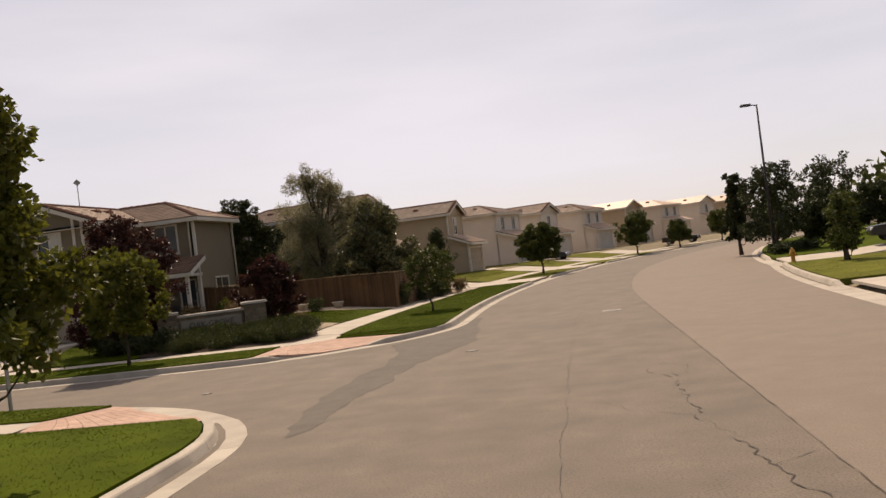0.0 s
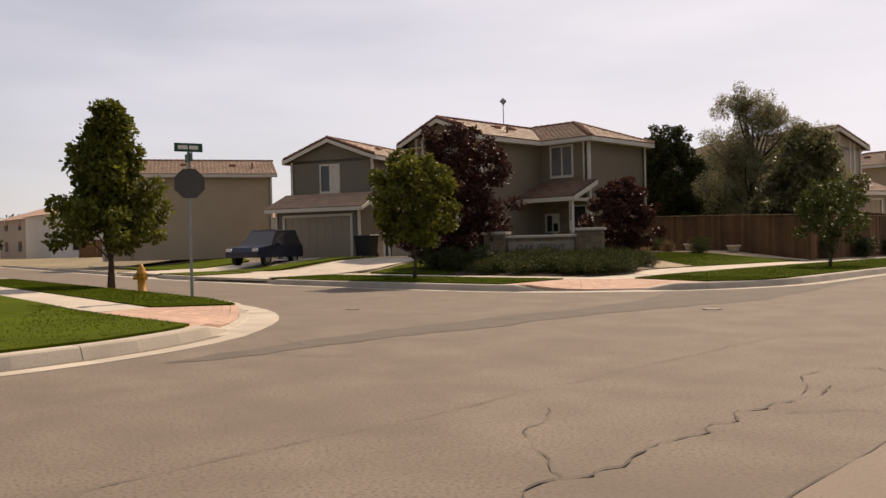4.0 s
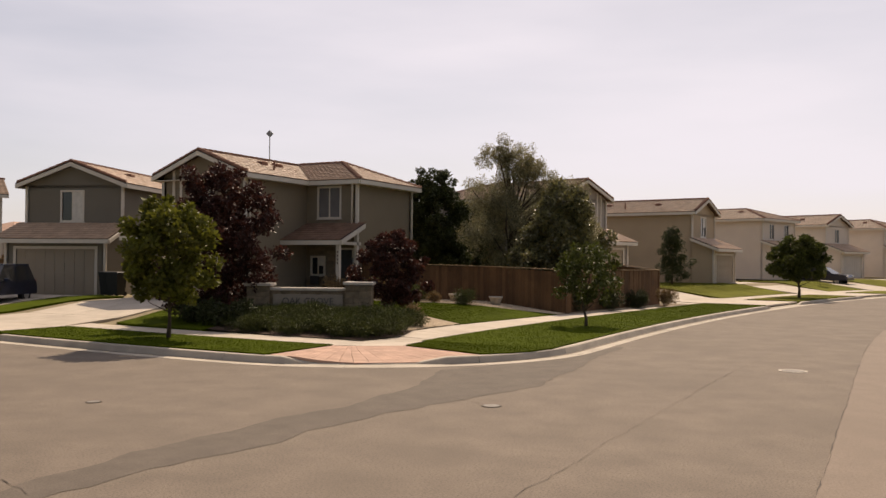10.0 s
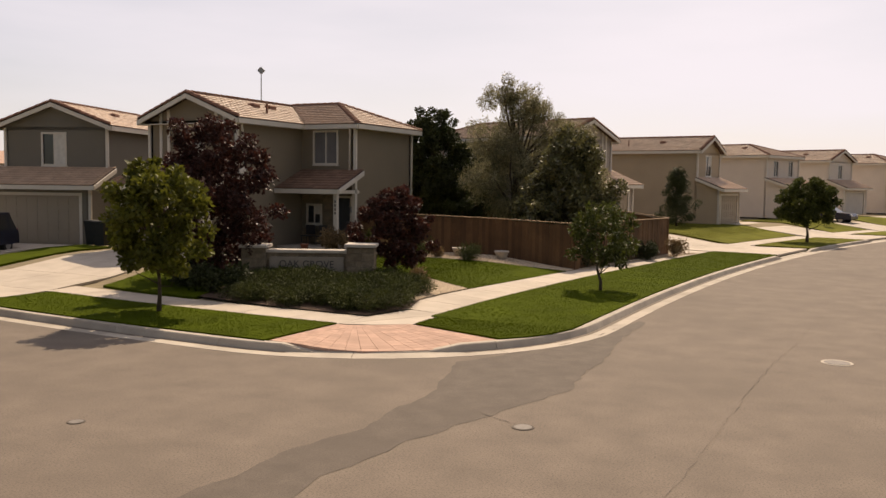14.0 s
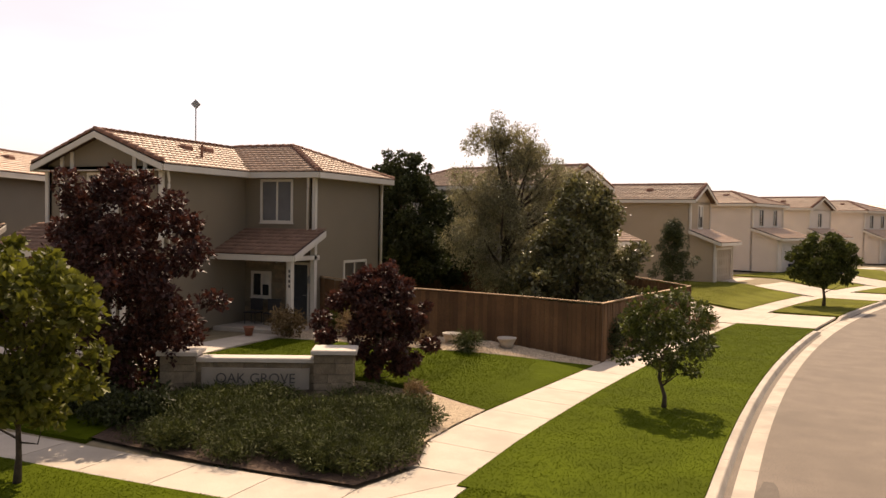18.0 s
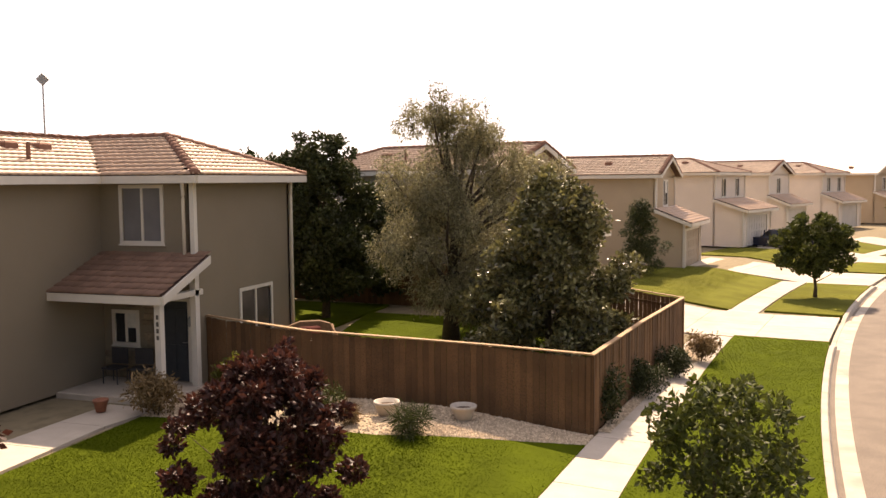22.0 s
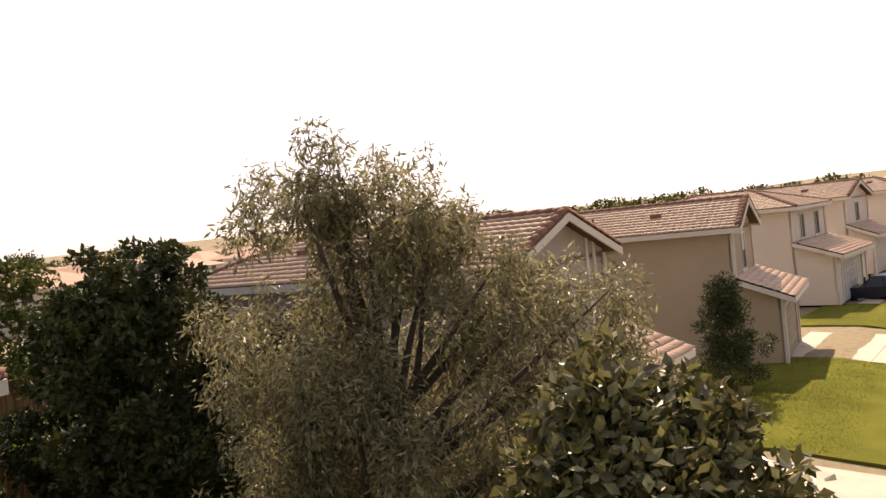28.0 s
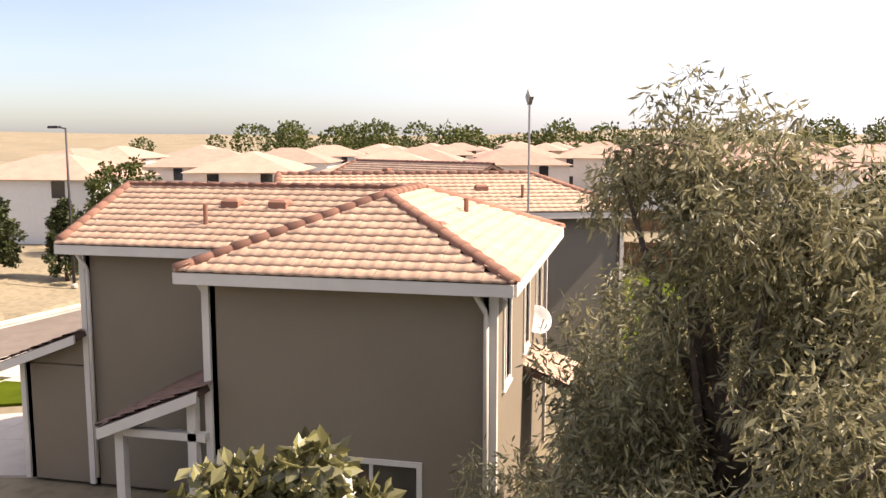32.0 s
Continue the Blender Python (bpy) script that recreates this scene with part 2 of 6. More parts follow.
M["leaf_gloss"] = material("glossy_leaf", (0.165, 0.152, 0.058), 0.38, vary=0.3, scale=1.3, per_island=0.7, through=0.22, spec=0.5)
M["leaf_red"] = material("red_leaf", (0.066, 0.022, 0.015), 0.5, vary=0.35, scale=1.4, per_island=0.55, through=0.28)
M["juniper"] = material("juniper", (0.068, 0.078, 0.018), 0.8, vary=0.35, scale=2.0, per_island=0.45, through=0.15)
M["dry_plant"] = material("dry_plant", (0.23, 0.15, 0.07), 0.85, vary=0.3, scale=3, per_island=0.4, through=0.2)
M["metal"] = material("grey_metal", (0.34, 0.34, 0.33), 0.45, metal=0.7, vary=0.1)
M["lamp_metal"] = material("dark_painted_metal", (0.05, 0.045, 0.045), 0.5, vary=0.1)
M["iron"] = material("cast_iron", (0.20, 0.175, 0.15), 0.7, vary=0.15, scale=10)
M["sign_back"] = material("sign_back", (0.09, 0.085, 0.08), 0.6, metal=0.2, vary=0.1)
M["sign_green"] = material("green_sign", (0.012, 0.075, 0.045), 0.5, vary=0.05)
M["white"] = material("white_paint", (0.75, 0.72, 0.66), 0.6, vary=0.04)
M["yellow"] = material("hydrant_yellow", (0.55, 0.26, 0.03), 0.5, vary=0.12, scale=8)
M["lettering"] = material("dark_lettering", (0.11, 0.095, 0.08), 0.7)
M["plaque"] = material("sign_plaque", (0.37, 0.31, 0.245), 0.85, vary=0.08, scale=4, bump=0.003)
M["cap_stone"] = material("cap_stone", (0.60, 0.53, 0.45), 0.85, vary=0.08, scale=3, bump=0.003)
M["tub"] = material("tub", (0.55, 0.48, 0.40), 0.8, vary=0.08)
M["carblue"] = material("blue_car_paint", (0.015, 0.022, 0.055), 0.22, metal=0.3, vary=0.05, spec=0.6)
M["cardark"] = material("dark_car_paint", (0.02, 0.018, 0.02), 0.25, metal=0.3, vary=0.05, spec=0.6)
M["carwhite"] = material("white_car_paint", (0.7, 0.69, 0.66), 0.25, vary=0.03, spec=0.6)
M["tyre"] = material("rubber", (0.02, 0.02, 0.02), 0.85)
M["rim"] = material("wheel_rim", (0.45, 0.45, 0.45), 0.35, metal=0.8)
M["red_light"] = material("tail_light", (0.35, 0.01, 0.01), 0.3)
M["wicker"] = material("wicker", (0.24, 0.135, 0.07), 0.8, vary=0.25, scale=12, bump=0.006, bump_scale=60)
M["cushion"] = material("cushion", (0.62, 0.48, 0.36), 0.9, vary=0.1)
M["cushion_red"] = material("red_cushion", (0.30, 0.09, 0.07), 0.9, vary=0.15)
M["blue"] = material("blue_plastic", (0.02, 0.07, 0.35), 0.5)
M["terracotta"] = material("terracotta", (0.36, 0.15, 0.09), 0.85, vary=0.15)
M["bin"] = material("dark_bin", (0.02, 0.022, 0.022), 0.6)
M["ceramic"] = material("white_dish", (0.7, 0.68, 0.64), 0.5)


# ---- building helpers ----
class Shape:
    """Collects vertices and faces for one mesh."""

    def __init__(self):
        self.v, self.f = [], []

    def add(self, verts, faces):
        k = len(self.v)
        self.v += [tuple(p) for p in verts]
        self.f += [tuple(i + k for i in f) for f in faces]
        return self

    def box(self, x0, x1, y0, y1, z0, z1, m=None):
        c = [(x, y, z) for x in (x0, x1) for y in (y0, y1) for z in (z0, z1)]
        if m is not None:
            c = [m @ Vector(p) for p in c]
        return self.add(c, [(0, 1, 3, 2), (4, 6, 7, 5), (0, 4, 5, 1), (2, 3, 7, 6), (0, 2, 6, 4), (1, 5, 7, 3)])

    def bevel_box(self, x0, x1, y0, y1, z0, z1, b=0.01, m=None):
        """A box whose upper edges are chamfered."""
        c = [(x0, y0, z0), (x1, y0, z0), (x1, y1, z0), (x0, y1, z0), (x0, y0, z1 - b), (x1, y0, z1 - b), (x1, y1, z1 - b), (x0, y1, z1 - b),
             (x0 + b, y0 + b, z1), (x1 - b, y0 + b, z1), (x1 - b, y1 - b, z1), (x0 + b, y1 - b, z1)]
        if m is not None:
            c = [m @ Vector(p) for p in c]
        f = [(0, 3, 2, 1), (8, 9, 10, 11)]
        for i in range(4):
            j = (i + 1) % 4
            f += [(i, j, j + 4, i + 4), (i + 4, j + 4, j + 8, i + 8)]
        return self.add(c, f)

    def prism(self, poly, z0, z1, m=None):
        """An upright prism over a polygon of (x, y), counter-clockwise."""
        k = len(poly)
        c = [(x, y, z0) for x, y in poly] + [(x, y, z1) for x, y in poly]
        if m is not None:
            c = [m @ Vector(p) for p in c]
        return self.add(c, [tuple(range(k))[::-1], tuple(range(k, 2 * k))] + [(i, (i + 1) % k, (i + 1) % k + k, i + k) for i in range(k)])

    def slab(self, top, down):
        """A solid whose top is a planar polygon of 3D points; down is the vector to its underside."""
        k = len(top)
        low = [tuple(Vector(p) + Vector(down)) for p in top]
        return self.add(list(top) + low, [tuple(range(k)), tuple(range(k, 2 * k))[::-1]] + [(i, i + k, (i + 1) % k + k, (i + 1) % k) for i in range(k)])

    def tube(self, pts, radii, sides=8, close=True):
        """A tube through points with a radius at each."""
        rings = []
        for i, p in enumerate(pts):
            p = Vector(p)
            a = Vector(pts[max(i - 1, 0)])
            b = Vector(pts[min(i + 1, len(pts) - 1)])
            d = (b - a).normalized()
            side = d.cross(Vector((0.13, 0.31, 0.94)) if abs(d.z) < 0.9 else Vector((1, 0.1, 0))).normalized()
            up = side.cross(d)
            r = radii[i] if isinstance(radii, (list, tuple)) else radii
            rings.append([p + (side * math.cos(6.28318 * k / sides) + up * math.sin(6.28318 * k / sides)) * r for k in range(sides)])
        v = [q for ring in rings for q in ring]
        f = []
        for i in range(len(pts) - 1):
            for k in range(sides):
                j = (k + 1) % sides
                f.append((i * sides + k, i * sides + j, (i + 1) * sides + j, (i + 1) * sides + k))
        if close:
            f += [tuple(range(sides))[::-1], tuple(range((len(pts) - 1) * sides, len(pts) * sides))]
        return self.add(v, f)

    def turned(self, profile, centre=(0, 0, 0), sides=16):
        """A solid turned about the upright axis from (radius, height) pairs."""
        v = [(centre[0] + r * math.cos(6.28318 * k / sides), centre[1] + r * math.sin(6.28318 * k / sides), centre[2] + z) for r, z in profile for k in range(sides)]
        f = [(i * sides + k, i * sides + (k + 1) % sides, (i + 1) * sides + (k + 1) % sides, (i + 1) * sides + k) for i in range(len(profile) - 1) for k in range(sides)]
        f += [tuple(range(sides))[::-1], tuple(range((len(profile) - 1) * sides, len(profile) * sides))]
        return self.add(v, f)

    def mesh(self, name, mat, smooth=False):
        me = bpy.data.meshes.new(name)
        me.from_pydata(self.v, [], self.f)
        me.materials.append(mat if not isinstance(mat, str) else M[mat])
        if smooth:
            me.shade_smooth()
        me.update()
        return me


def part(name, shape, mat, parent=None, label="", smooth=False, m=None, kind=""):
    """One mesh object, under a thing or a part."""
    ob = new(name, shape.mesh(name, mat, smooth) if isinstance(shape, Shape) else shape)
    if parent is not None:
        ob.parent = parent
    if m is not None:
        ob.matrix_basis = m
    return tagged(ob, label, kind=kind)


def thing(name, label, category, m=None, group="", kind=""):
    ob = new(name)
    ob.empty_display_size = 0.2
    if m is not None:
        ob.matrix_basis = m
    return tagged(ob, label, category, group, kind)


# ---- plan: the street lines ----
BEND = 154.0


def kerb_line(s, off=0.0):
    """A place on the main street's west kerb, s metres along it; off: metres to the east."""
    a = max(0.0, s - 8.0) / BEND
    x = -6.65 + BEND * (1 - math.cos(a))
    y = min(s, 8.0) + BEND * math.sin(a)
    return (x + off * math.cos(a), y - off * math.sin(a))


def arc(cx, cy, r, a0, a1, n):
    return [(cx + r * math.cos(radians(a0 + (a1 - a0) * i / n)), cy + r * math.sin(radians(a0 + (a1 - a0) * i / n))) for i in range(n + 1)]


def side_bend(x):
    """How far the side street drifts north, going west."""
    d = max(0.0, -13.0 - x)
    return 0.0055 * d * d if d < 20 else 2.2 + 0.22 * (d - 20)


NORTH = [kerb_line(6.2 + 2.0 * i) for i in range(76)][::-1] + arc(-12.65, 6.2, 6.0, 0, -90, 14)[1:] + [(-13.0 - 2.0 * i, 0.2 + side_bend(-13.0 - 2.0 * i)) for i in range(1, 32)]


def south_y(x):
    """The side street's south kerb."""
    return -5.75 + 0.17 * (-14.8 - x)


SOUTH = [(-14.8 - 2.0 * i, south_y(-14.8 - 2.0 * i)) for i in range(30, -1, -1)] + [(-13.8, -5.98), (-12.9, -6.25), (-12.1, -6.55), (-11.3, -6.98), (-10.6, -7.45), (-9.95, -8.0), (-9.35, -8.65), (-8.8, -9.3), (-8.35, -10.1), (-8.0, -11.0), (-7.85, -12.0), (-7.8, -14.0)] + [(-7.8, -17.0 - 2.5 * i) for i in range(22)]


def east_line(s, extra=0.0):
    """A place by the east kerb, extra metres behind it."""
    if s < 4:
        return (4.8 + 0.5 * max(0.0, (s + 4) / 8) + extra, s)
    return kerb_line(s, 11.95 + min(1.6, (s - 4) * 0.09) + extra)


EAST = [east_line(-70.0 + 2.0 * i) for i in range(114)]
ROAD = np.array(NORTH + SOUTH + EAST)


def segment_distance(px, py, line):
    a, b = line[:-1], line[1:]
    d = b - a
    best = np.full(px.shape, 1e9)
    for (ax, ay), (dx, dy) in zip(a, d):
        t = np.clip(((px - ax) * dx + (py - ay) * dy) / (dx * dx + dy * dy + 1e-12), 0, 1)
        best = np.minimum(best, np.hypot(px - ax - t * dx, py - ay - t * dy))
    return best


def inside(px, py, poly):
    r = np.zeros(px.shape, bool)
    x, y = poly[:, 0], poly[:, 1]
    for i in range(len(poly)):
        j = i - 1
        hit = ((y[i] > py) != (y[j] > py)) & (px < (x[j] - x[i]) * (py - y[i]) / (y[j] - y[i] + 1e-12) + x[i])
        r ^= hit
    return r


NEAR_NORTH, NEAR_SOUTH, NEAR_EAST = np.array(NORTH), np.array(SOUTH), np.array(EAST)


def height(px, py):
    """The height of the land: 0.15 by the kerb, rising gently to the house pads."""
    px, py = np.asarray(px, float), np.asarray(py, float)
    d = np.minimum(np.minimum(segment_distance(px, py, NEAR_NORTH), segment_distance(px, py, NEAR_SOUTH)), segment_distance(px, py, NEAR_EAST))
    rise = np.clip((d - 3.8) / 5.0, 0, 1)
    pad = 0.42 + np.clip((py - 24) / 20, 0, 1) * 0.22
    return 0.15 + pad * rise * rise * (3 - 2 * rise)


def h_at(x, y):
    return float(height(np.array([x]), np.array([y]))[0])


# ---- land, road, kerbs ----
def drape(line, lift=0.0):
    a = np.array(line)
    return [(x, y, z + lift) for (x, y), z in zip(line, height(a[:, 0], a[:, 1]))]


def strip(left, right, lift=0.0, steps=1):
    """A draped strip between two lines of the same count."""
    s = Shape()
    rows = [[(l[0] + (r[0] - l[0]) * k / steps, l[1] + (r[1] - l[1]) * k / steps) for k in range(steps + 1)] for l, r in zip(left, right)]
    flat = drape([p for row in rows for p in row], lift)
    n = steps + 1
    return s.add(flat, [(i * n + k, i * n + k + 1, (i + 1) * n + k + 1, (i + 1) * n + k) for i in range(len(rows) - 1) for k in range(steps)])


def land():
    """One sheet from the road's edge to the horizon, lower under the road, rising to dry hills far off."""
    xs = np.concatenate([[-3000, -1800, -1100, -700, -450, -300, -200, -140], np.arange(-100, 40.1, 1.25), [50, 70, 100, 150, 250, 450, 900, 1800, 3000]])
    ys = np.concatenate([[-2500, -1200, -600, -300, -150, -100], np.arange(-72, 132, 1.25), [145, 170, 210, 260, 330, 420, 540, 700, 900, 1200, 1600, 2200, 3000]])
    gx, gy = np.meshgrid(xs, ys, indexing="ij")
    fx, fy = gx.ravel(), gy.ravel()
    z = np.full(fx.shape, 0.5)
    near = (fx > -102) & (fx < 42) & (fy > -74) & (fy < 134)
    z[near] = height(fx[near], fy[near]) - 0.05
    z[near & inside(fx, fy, ROAD)] = -0.30
    edge = near & ~inside(fx, fy, ROAD)
    d = np.minimum(np.minimum(segment_distance(fx[edge], fy[edge], NEAR_NORTH), segment_distance(fx[edge], fy[edge], NEAR_SOUTH)), segment_distance(fx[edge], fy[edge], NEAR_EAST))
    ze = z[edge]
    ze[d < 0.7] = -0.30
    z[edge] = ze
    for rx, ry in ((-10.1, 1.9), (-10.9, -8.2)):
        z[np.hypot(fx - rx, fy - ry) < 2.6] = -0.30
    far = np.hypot(fx, fy)
    hills = np.clip((far - 500) / 1500, 0, 1) * (14 + 16 * np.sin(fx * 0.0021 + 1.0) * np.cos(fy * 0.0017) + 9 * np.sin(fx * 0.006 + fy * 0.004))
    z = np.where(far > 500, z + np.maximum(hills, -1.0), z)
    n = len(ys)
    faces = [(i * n + j, (i + 1) * n + j, (i + 1) * n + j + 1, i * n + j + 1) for i in range(len(xs) - 1) for j in range(n - 1)]
    ob = part("ground", Shape().add(list(zip(fx, fy, z)), faces), "soil")
    return tagged(ob, "dry open ground reaching low golden hills", "ground", kind="structure")


land()


def road():
    s = Shape()
    poly = [(x, y, 0.0) for x, y in ROAD]
    bm = bmesh.new()
    vs = [bm.verts.new(p) for p in poly]
    bm.faces.new(vs)
    bmesh.ops.triangulate(bm, faces=bm.faces[:])
    me = bpy.data.meshes.new("road")
    bm.to_mesh(me)
    bm.free()
    me.materials.append(M["asphalt"])
    if me.polygons[0].normal.z < 0:
        me.flip_normals()
    ob = tagged(new("road", me), "worn tan-grey asphalt street with a side street", "road", kind="structure")
    # the lighter east lane, a few millimetres proud
    a = [kerb_line(-45 + 3 * i, 6.45) if i > 16 else (-0.2, -45 + 3 * i) for i in range(70)]
    b = [east_line(-45 + 3 * i, -0.44) for i in range(70)]
    lane = Shape()
    lane.add([(x, y, 0.004) for x, y in a] + [(x, y, 0.004) for x, y in b], [(i, i + 70, i + 71, i + 1) for i in range(69)])
    part("east_lane", lane, "asphalt_east", ob, "paler later course of asphalt")
    # dark trench repair across the junction mouth
    rows = [(-11.0, -7.1, -6.75), (-9.0, -7.3, -6.65), (-7.4, -7.4, -6.5), (-5.4, -7.3, -6.4), (-3.0, -7.05, -6.0), (-1.2, -7.1, -5.7), (0.3, -7.5, -5.35), (1.2, -7.8, -5.4), (3.0, -7.05, -5.5), (4.5, -6.45, -5.8), (8.0, -6.2, -5.9)]
    rng = random.Random(5)
    dense = []
    for p, q in zip(rows, rows[1:]):
        n = max(1, round((q[0] - p[0]) / 0.25))
        dense += [tuple(u + (v - u) * k / n for u, v in zip(p, q)) for k in range(n)]
    rows = dense + [rows[-1]]
    wander = [0.0, 0.0]
    pts = []
    for k, (y, x0, x1) in enumerate(rows):
        wander = [0.8 * w + rng.uniform(-0.07, 0.07) for w in wander]
        pinch = 0.4 * (x1 - x0) * max(0.0, 1 - min(k, len(rows) - 1 - k) / 5) ** 2
        pts += [(x0 + pinch + wander[0], y, 0.004), (x1 - pinch + wander[1], y, 0.004)]
    faces = [(2 * i, 2 * i + 1, 2 * i + 3, 2 * i + 2) for i in range(len(rows) - 1)]
    part("patch", Shape().add(pts, faces), "patch", ob, "dark asphalt trench repair")

    def crack(name, line, width, wander, seed, step=0.22):
        r = random.Random(seed)
        dense = []
        for (x0, y0), (x1, y1) in zip(line[:-1], line[1:]):
            k = max(2, int(math.hypot(x1 - x0, y1 - y0) / step))
            dense += [(x0 + (x1 - x0) * i / k, y0 + (y1 - y0) * i / k) for i in range(k)]
        dense.append(line[-1])
        pts, off = [], 0.0
        for i, (x, y) in enumerate(dense):
            x0, y0 = dense[max(i - 1, 0)]
            x1, y1 = dense[min(i + 1, len(dense) - 1)]
            k = math.hypot(x1 - x0, y1 - y0) + 1e-9
            nx, ny = -(y1 - y0) / k, (x1 - x0) / k
            off = off * 0.55 + r.uniform(-wander, wander)
            w = width * r.choice((0.1, 0.2, 0.35, 0.55, 0.85))
            pts += [(x + nx * (off + w), y + ny * (off + w), 0.009), (x + nx * (off - w), y + ny * (off - w), 0.009)]
        part(name, Shape().add(pts, [(2 * i, 2 * i + 1, 2 * i + 3, 2 * i + 2) for i in range(len(dense) - 1)]), "crack", ob, "dark irregular crack")

    crack("crack", [(-0.2, -45), (-0.2, 2)] + [kerb_line(6 + 6 * i, 6.45) for i in range(16)], 0.011, 0.012, 1)
    crack("crack", [(-0.5, -17), (-0.75, -15.0), (-0.95, -13.0), (-1.2, -12.4), (-1.1, -11.3), (-1.15, -10.0), (-1.05, -8.6)], 0.016, 0.055, 2, 0.08)
    crack("crack", [(-2.9, -20), (-2.85, -13.5), (-2.75, -6.0), (-2.6, 2.0), (-2.0, 12)], 0.006, 0.03, 3)
    crack("crack", [(-6.2, -9.9), (-5.7, -9.6), (-5.2, -9.5), (-4.8, -9.6)], 0.012, 0.03, 4, 0.11)
    crack("crack", [(-8.3, -9.1), (-7.6, -9.0), (-6.9, -9.2)], 0.010, 0.03, 5, 0.11)
    crack("crack", [(-4.0, 3.6), (-0.6, 3.1), (2.5, 3.0)], 0.006, 0.03, 6)
    crack("crack", [(-1.1, -9.2), (-1.5, -8.2), (-1.1, -7.4), (-0.7, -7.9), (-0.9, -8.8)], 0.008, 0.04, 7, 0.11)
    crack("crack", [(-1.15, -10.0), (-0.6, -9.4), (-0.2, -9.2)], 0.006, 0.04, 8, 0.11)
    crack("crack", [(-0.1, -9.0), (2.2, -8.6), (3.8, -8.8)], 0.006, 0.03, 9)
    crack("crack", [(-0.1, 5.4), (2.5, 5.2), (4.6, 5.1)], 0.006, 0.03, 10)
    crack("crack", [(-1.2, -12.0), (-1.9, -11.4), (-2.3, -10.6)], 0.005, 0.04, 11, 0.11)
    crack("crack", [(-0.8, -14.6), (-0.3, -14.2)], 0.007, 0.04, 12, 0.11)
    crack("crack", [(-5.1, -2.3), (-5.7, -2.1), (-6.1, -1.8)], 0.012, 0.03, 13, 0.11)


road()


def manhole(x, y, r, label, collar="gutter"):
    t = thing("manhole_cover", label, "manhole cover", pose(x, y, 0))
    part("ring", Shape().turned([(r * 1.25, 0.002), (r * 1.22, 0.010), (r * 1.02, 0.010), (r * 1.0, 0.004)], sides=24), collar, t, "worn collar round the lid")
    part("lid", Shape().turned([(r, 0.003), (r * 0.98, 0.012), (r * 0.3, 0.013)], sides=24), "iron", t, "cast iron lid")


manhole(-5.12, -2.35, 0.13, "small round cast iron valve cover set in asphalt", "patch")
manhole(-1.4, 4.9, 0.24, "round iron manhole cover in the street")
manhole(-10.7, -5.2, 0.10, "small round cast iron valve cover set in asphalt", "patch")


def kerb(name, line, gaps=(), label="pale concrete kerb and gutter"):
    """Kerb and gutter pan in cast lengths with joints; gaps: (from, to) indices where the kerb dips for a drive."""
    top = tagged(new(name), label, "kerb", kind="structure")
    # even steps of about 3 m
    pts = [Vector((x, y, 0)) for x, y in line]
    lens = [0.0]
    for a, b in zip(pts[:-1], pts[1:]):
        lens.append(lens[-1] + (b - a).length)

    def at(d):
        d = min(max(d, 0), lens[-1])
        i = max(k for k in range(len(lens) - 1) if lens[k] <= d) if d > 0 else 0
        f = (d - lens[i]) / (lens[i + 1] - lens[i] + 1e-9)
        return pts[i].lerp(pts[i + 1], f)

    n = int(lens[-1] / 3.0)
    step = lens[-1] / n
    for i in range(n):
        s = Shape()
        k = 4
        rings = []
        for j in range(k + 1):
            d = i * step + 0.006 + (step - 0.012) * j / k
            p = at(d)
            t = (at(d + 0.3) - at(d - 0.3)).normalized()
            out = Vector((-t.y, t.x, 0)) * kerb_side
            low = any(a <= p.x <= b and c <= p.y <= e for a, b, c, e in gaps)
            hk = 0.035 if low else 0.15
            prof = [(-0.46, -0.12), (-0.46, 0.006), (-0.02, -0.002 if not low else 0.012), (0.03, hk - 0.02), (0.05, hk), (0.19, hk + 0.004), (0.20, -0.12)]
            rings.append([p + out * a + Vector((0, 0, b)) for a, b in prof])
        m = len(rings[0])
        v = [q for r in rings for q in r]
        f = [(a * m + b, a * m + (b + 1) % m, (a + 1) * m + (b + 1) % m, (a + 1) * m + b) for a in range(k) for b in range(m)]
        f += [tuple(range(m)), tuple(range(k * m, (k + 1) * m))[::-1]]
        part("kerb_length", s.add(v, f), "gutter", top)


DRIVES = [(-9.5, 6.0, 30.6, 37.0), (-9.5, 8.0, 48.3, 54.8), (-9.5, 14.0, 61.5, 67.5), (-9, 24, 74.5, 80.5), (-27.4, -21.2, 0.0, 4.0), (-37.5, -31.5, 0.0, 9.0)]
kerb_side = -1
kerb("kerb_northwest", NORTH, DRIVES + [(-11.3, -8.3, -1, 2.2)])
kerb("kerb_southwest", SOUTH, [(-11.9, -8.9, -9.4, -6.5)])
kerb("kerb_east", EAST, [(4, 9, -3.0, 4.4), (6, 12, 19.5, 26.0)])


def curved(s0, s1, o, n=8):
    return [kerb_line(s0 + (s1 - s0) * i / n, o) for i in range(n + 1)]


def slabs(name, label, pieces, mat="concrete", thick=0.10, category="pavement"):
    """Paving in separate slabs with joints between; pieces: four (x, y) corners each."""
    top = tagged(new(name), label, category, kind="structure")
    for c in pieces:
        cx, cy = sum(p[0] for p in c) / 4, sum(p[1] for p in c) / 4
        c = [(cx + (x - cx) * (1 - 0.012 / max(0.3, math.hypot(x - cx, y - cy))), cy + (y - cy) * (1 - 0.012 / max(0.3, math.hypot(x - cx, y - cy)))) for x, y in c]
        up = drape(c, 0.012)
        part("slab", Shape().slab(up, (0, 0, -thick)), mat, top)
    return top


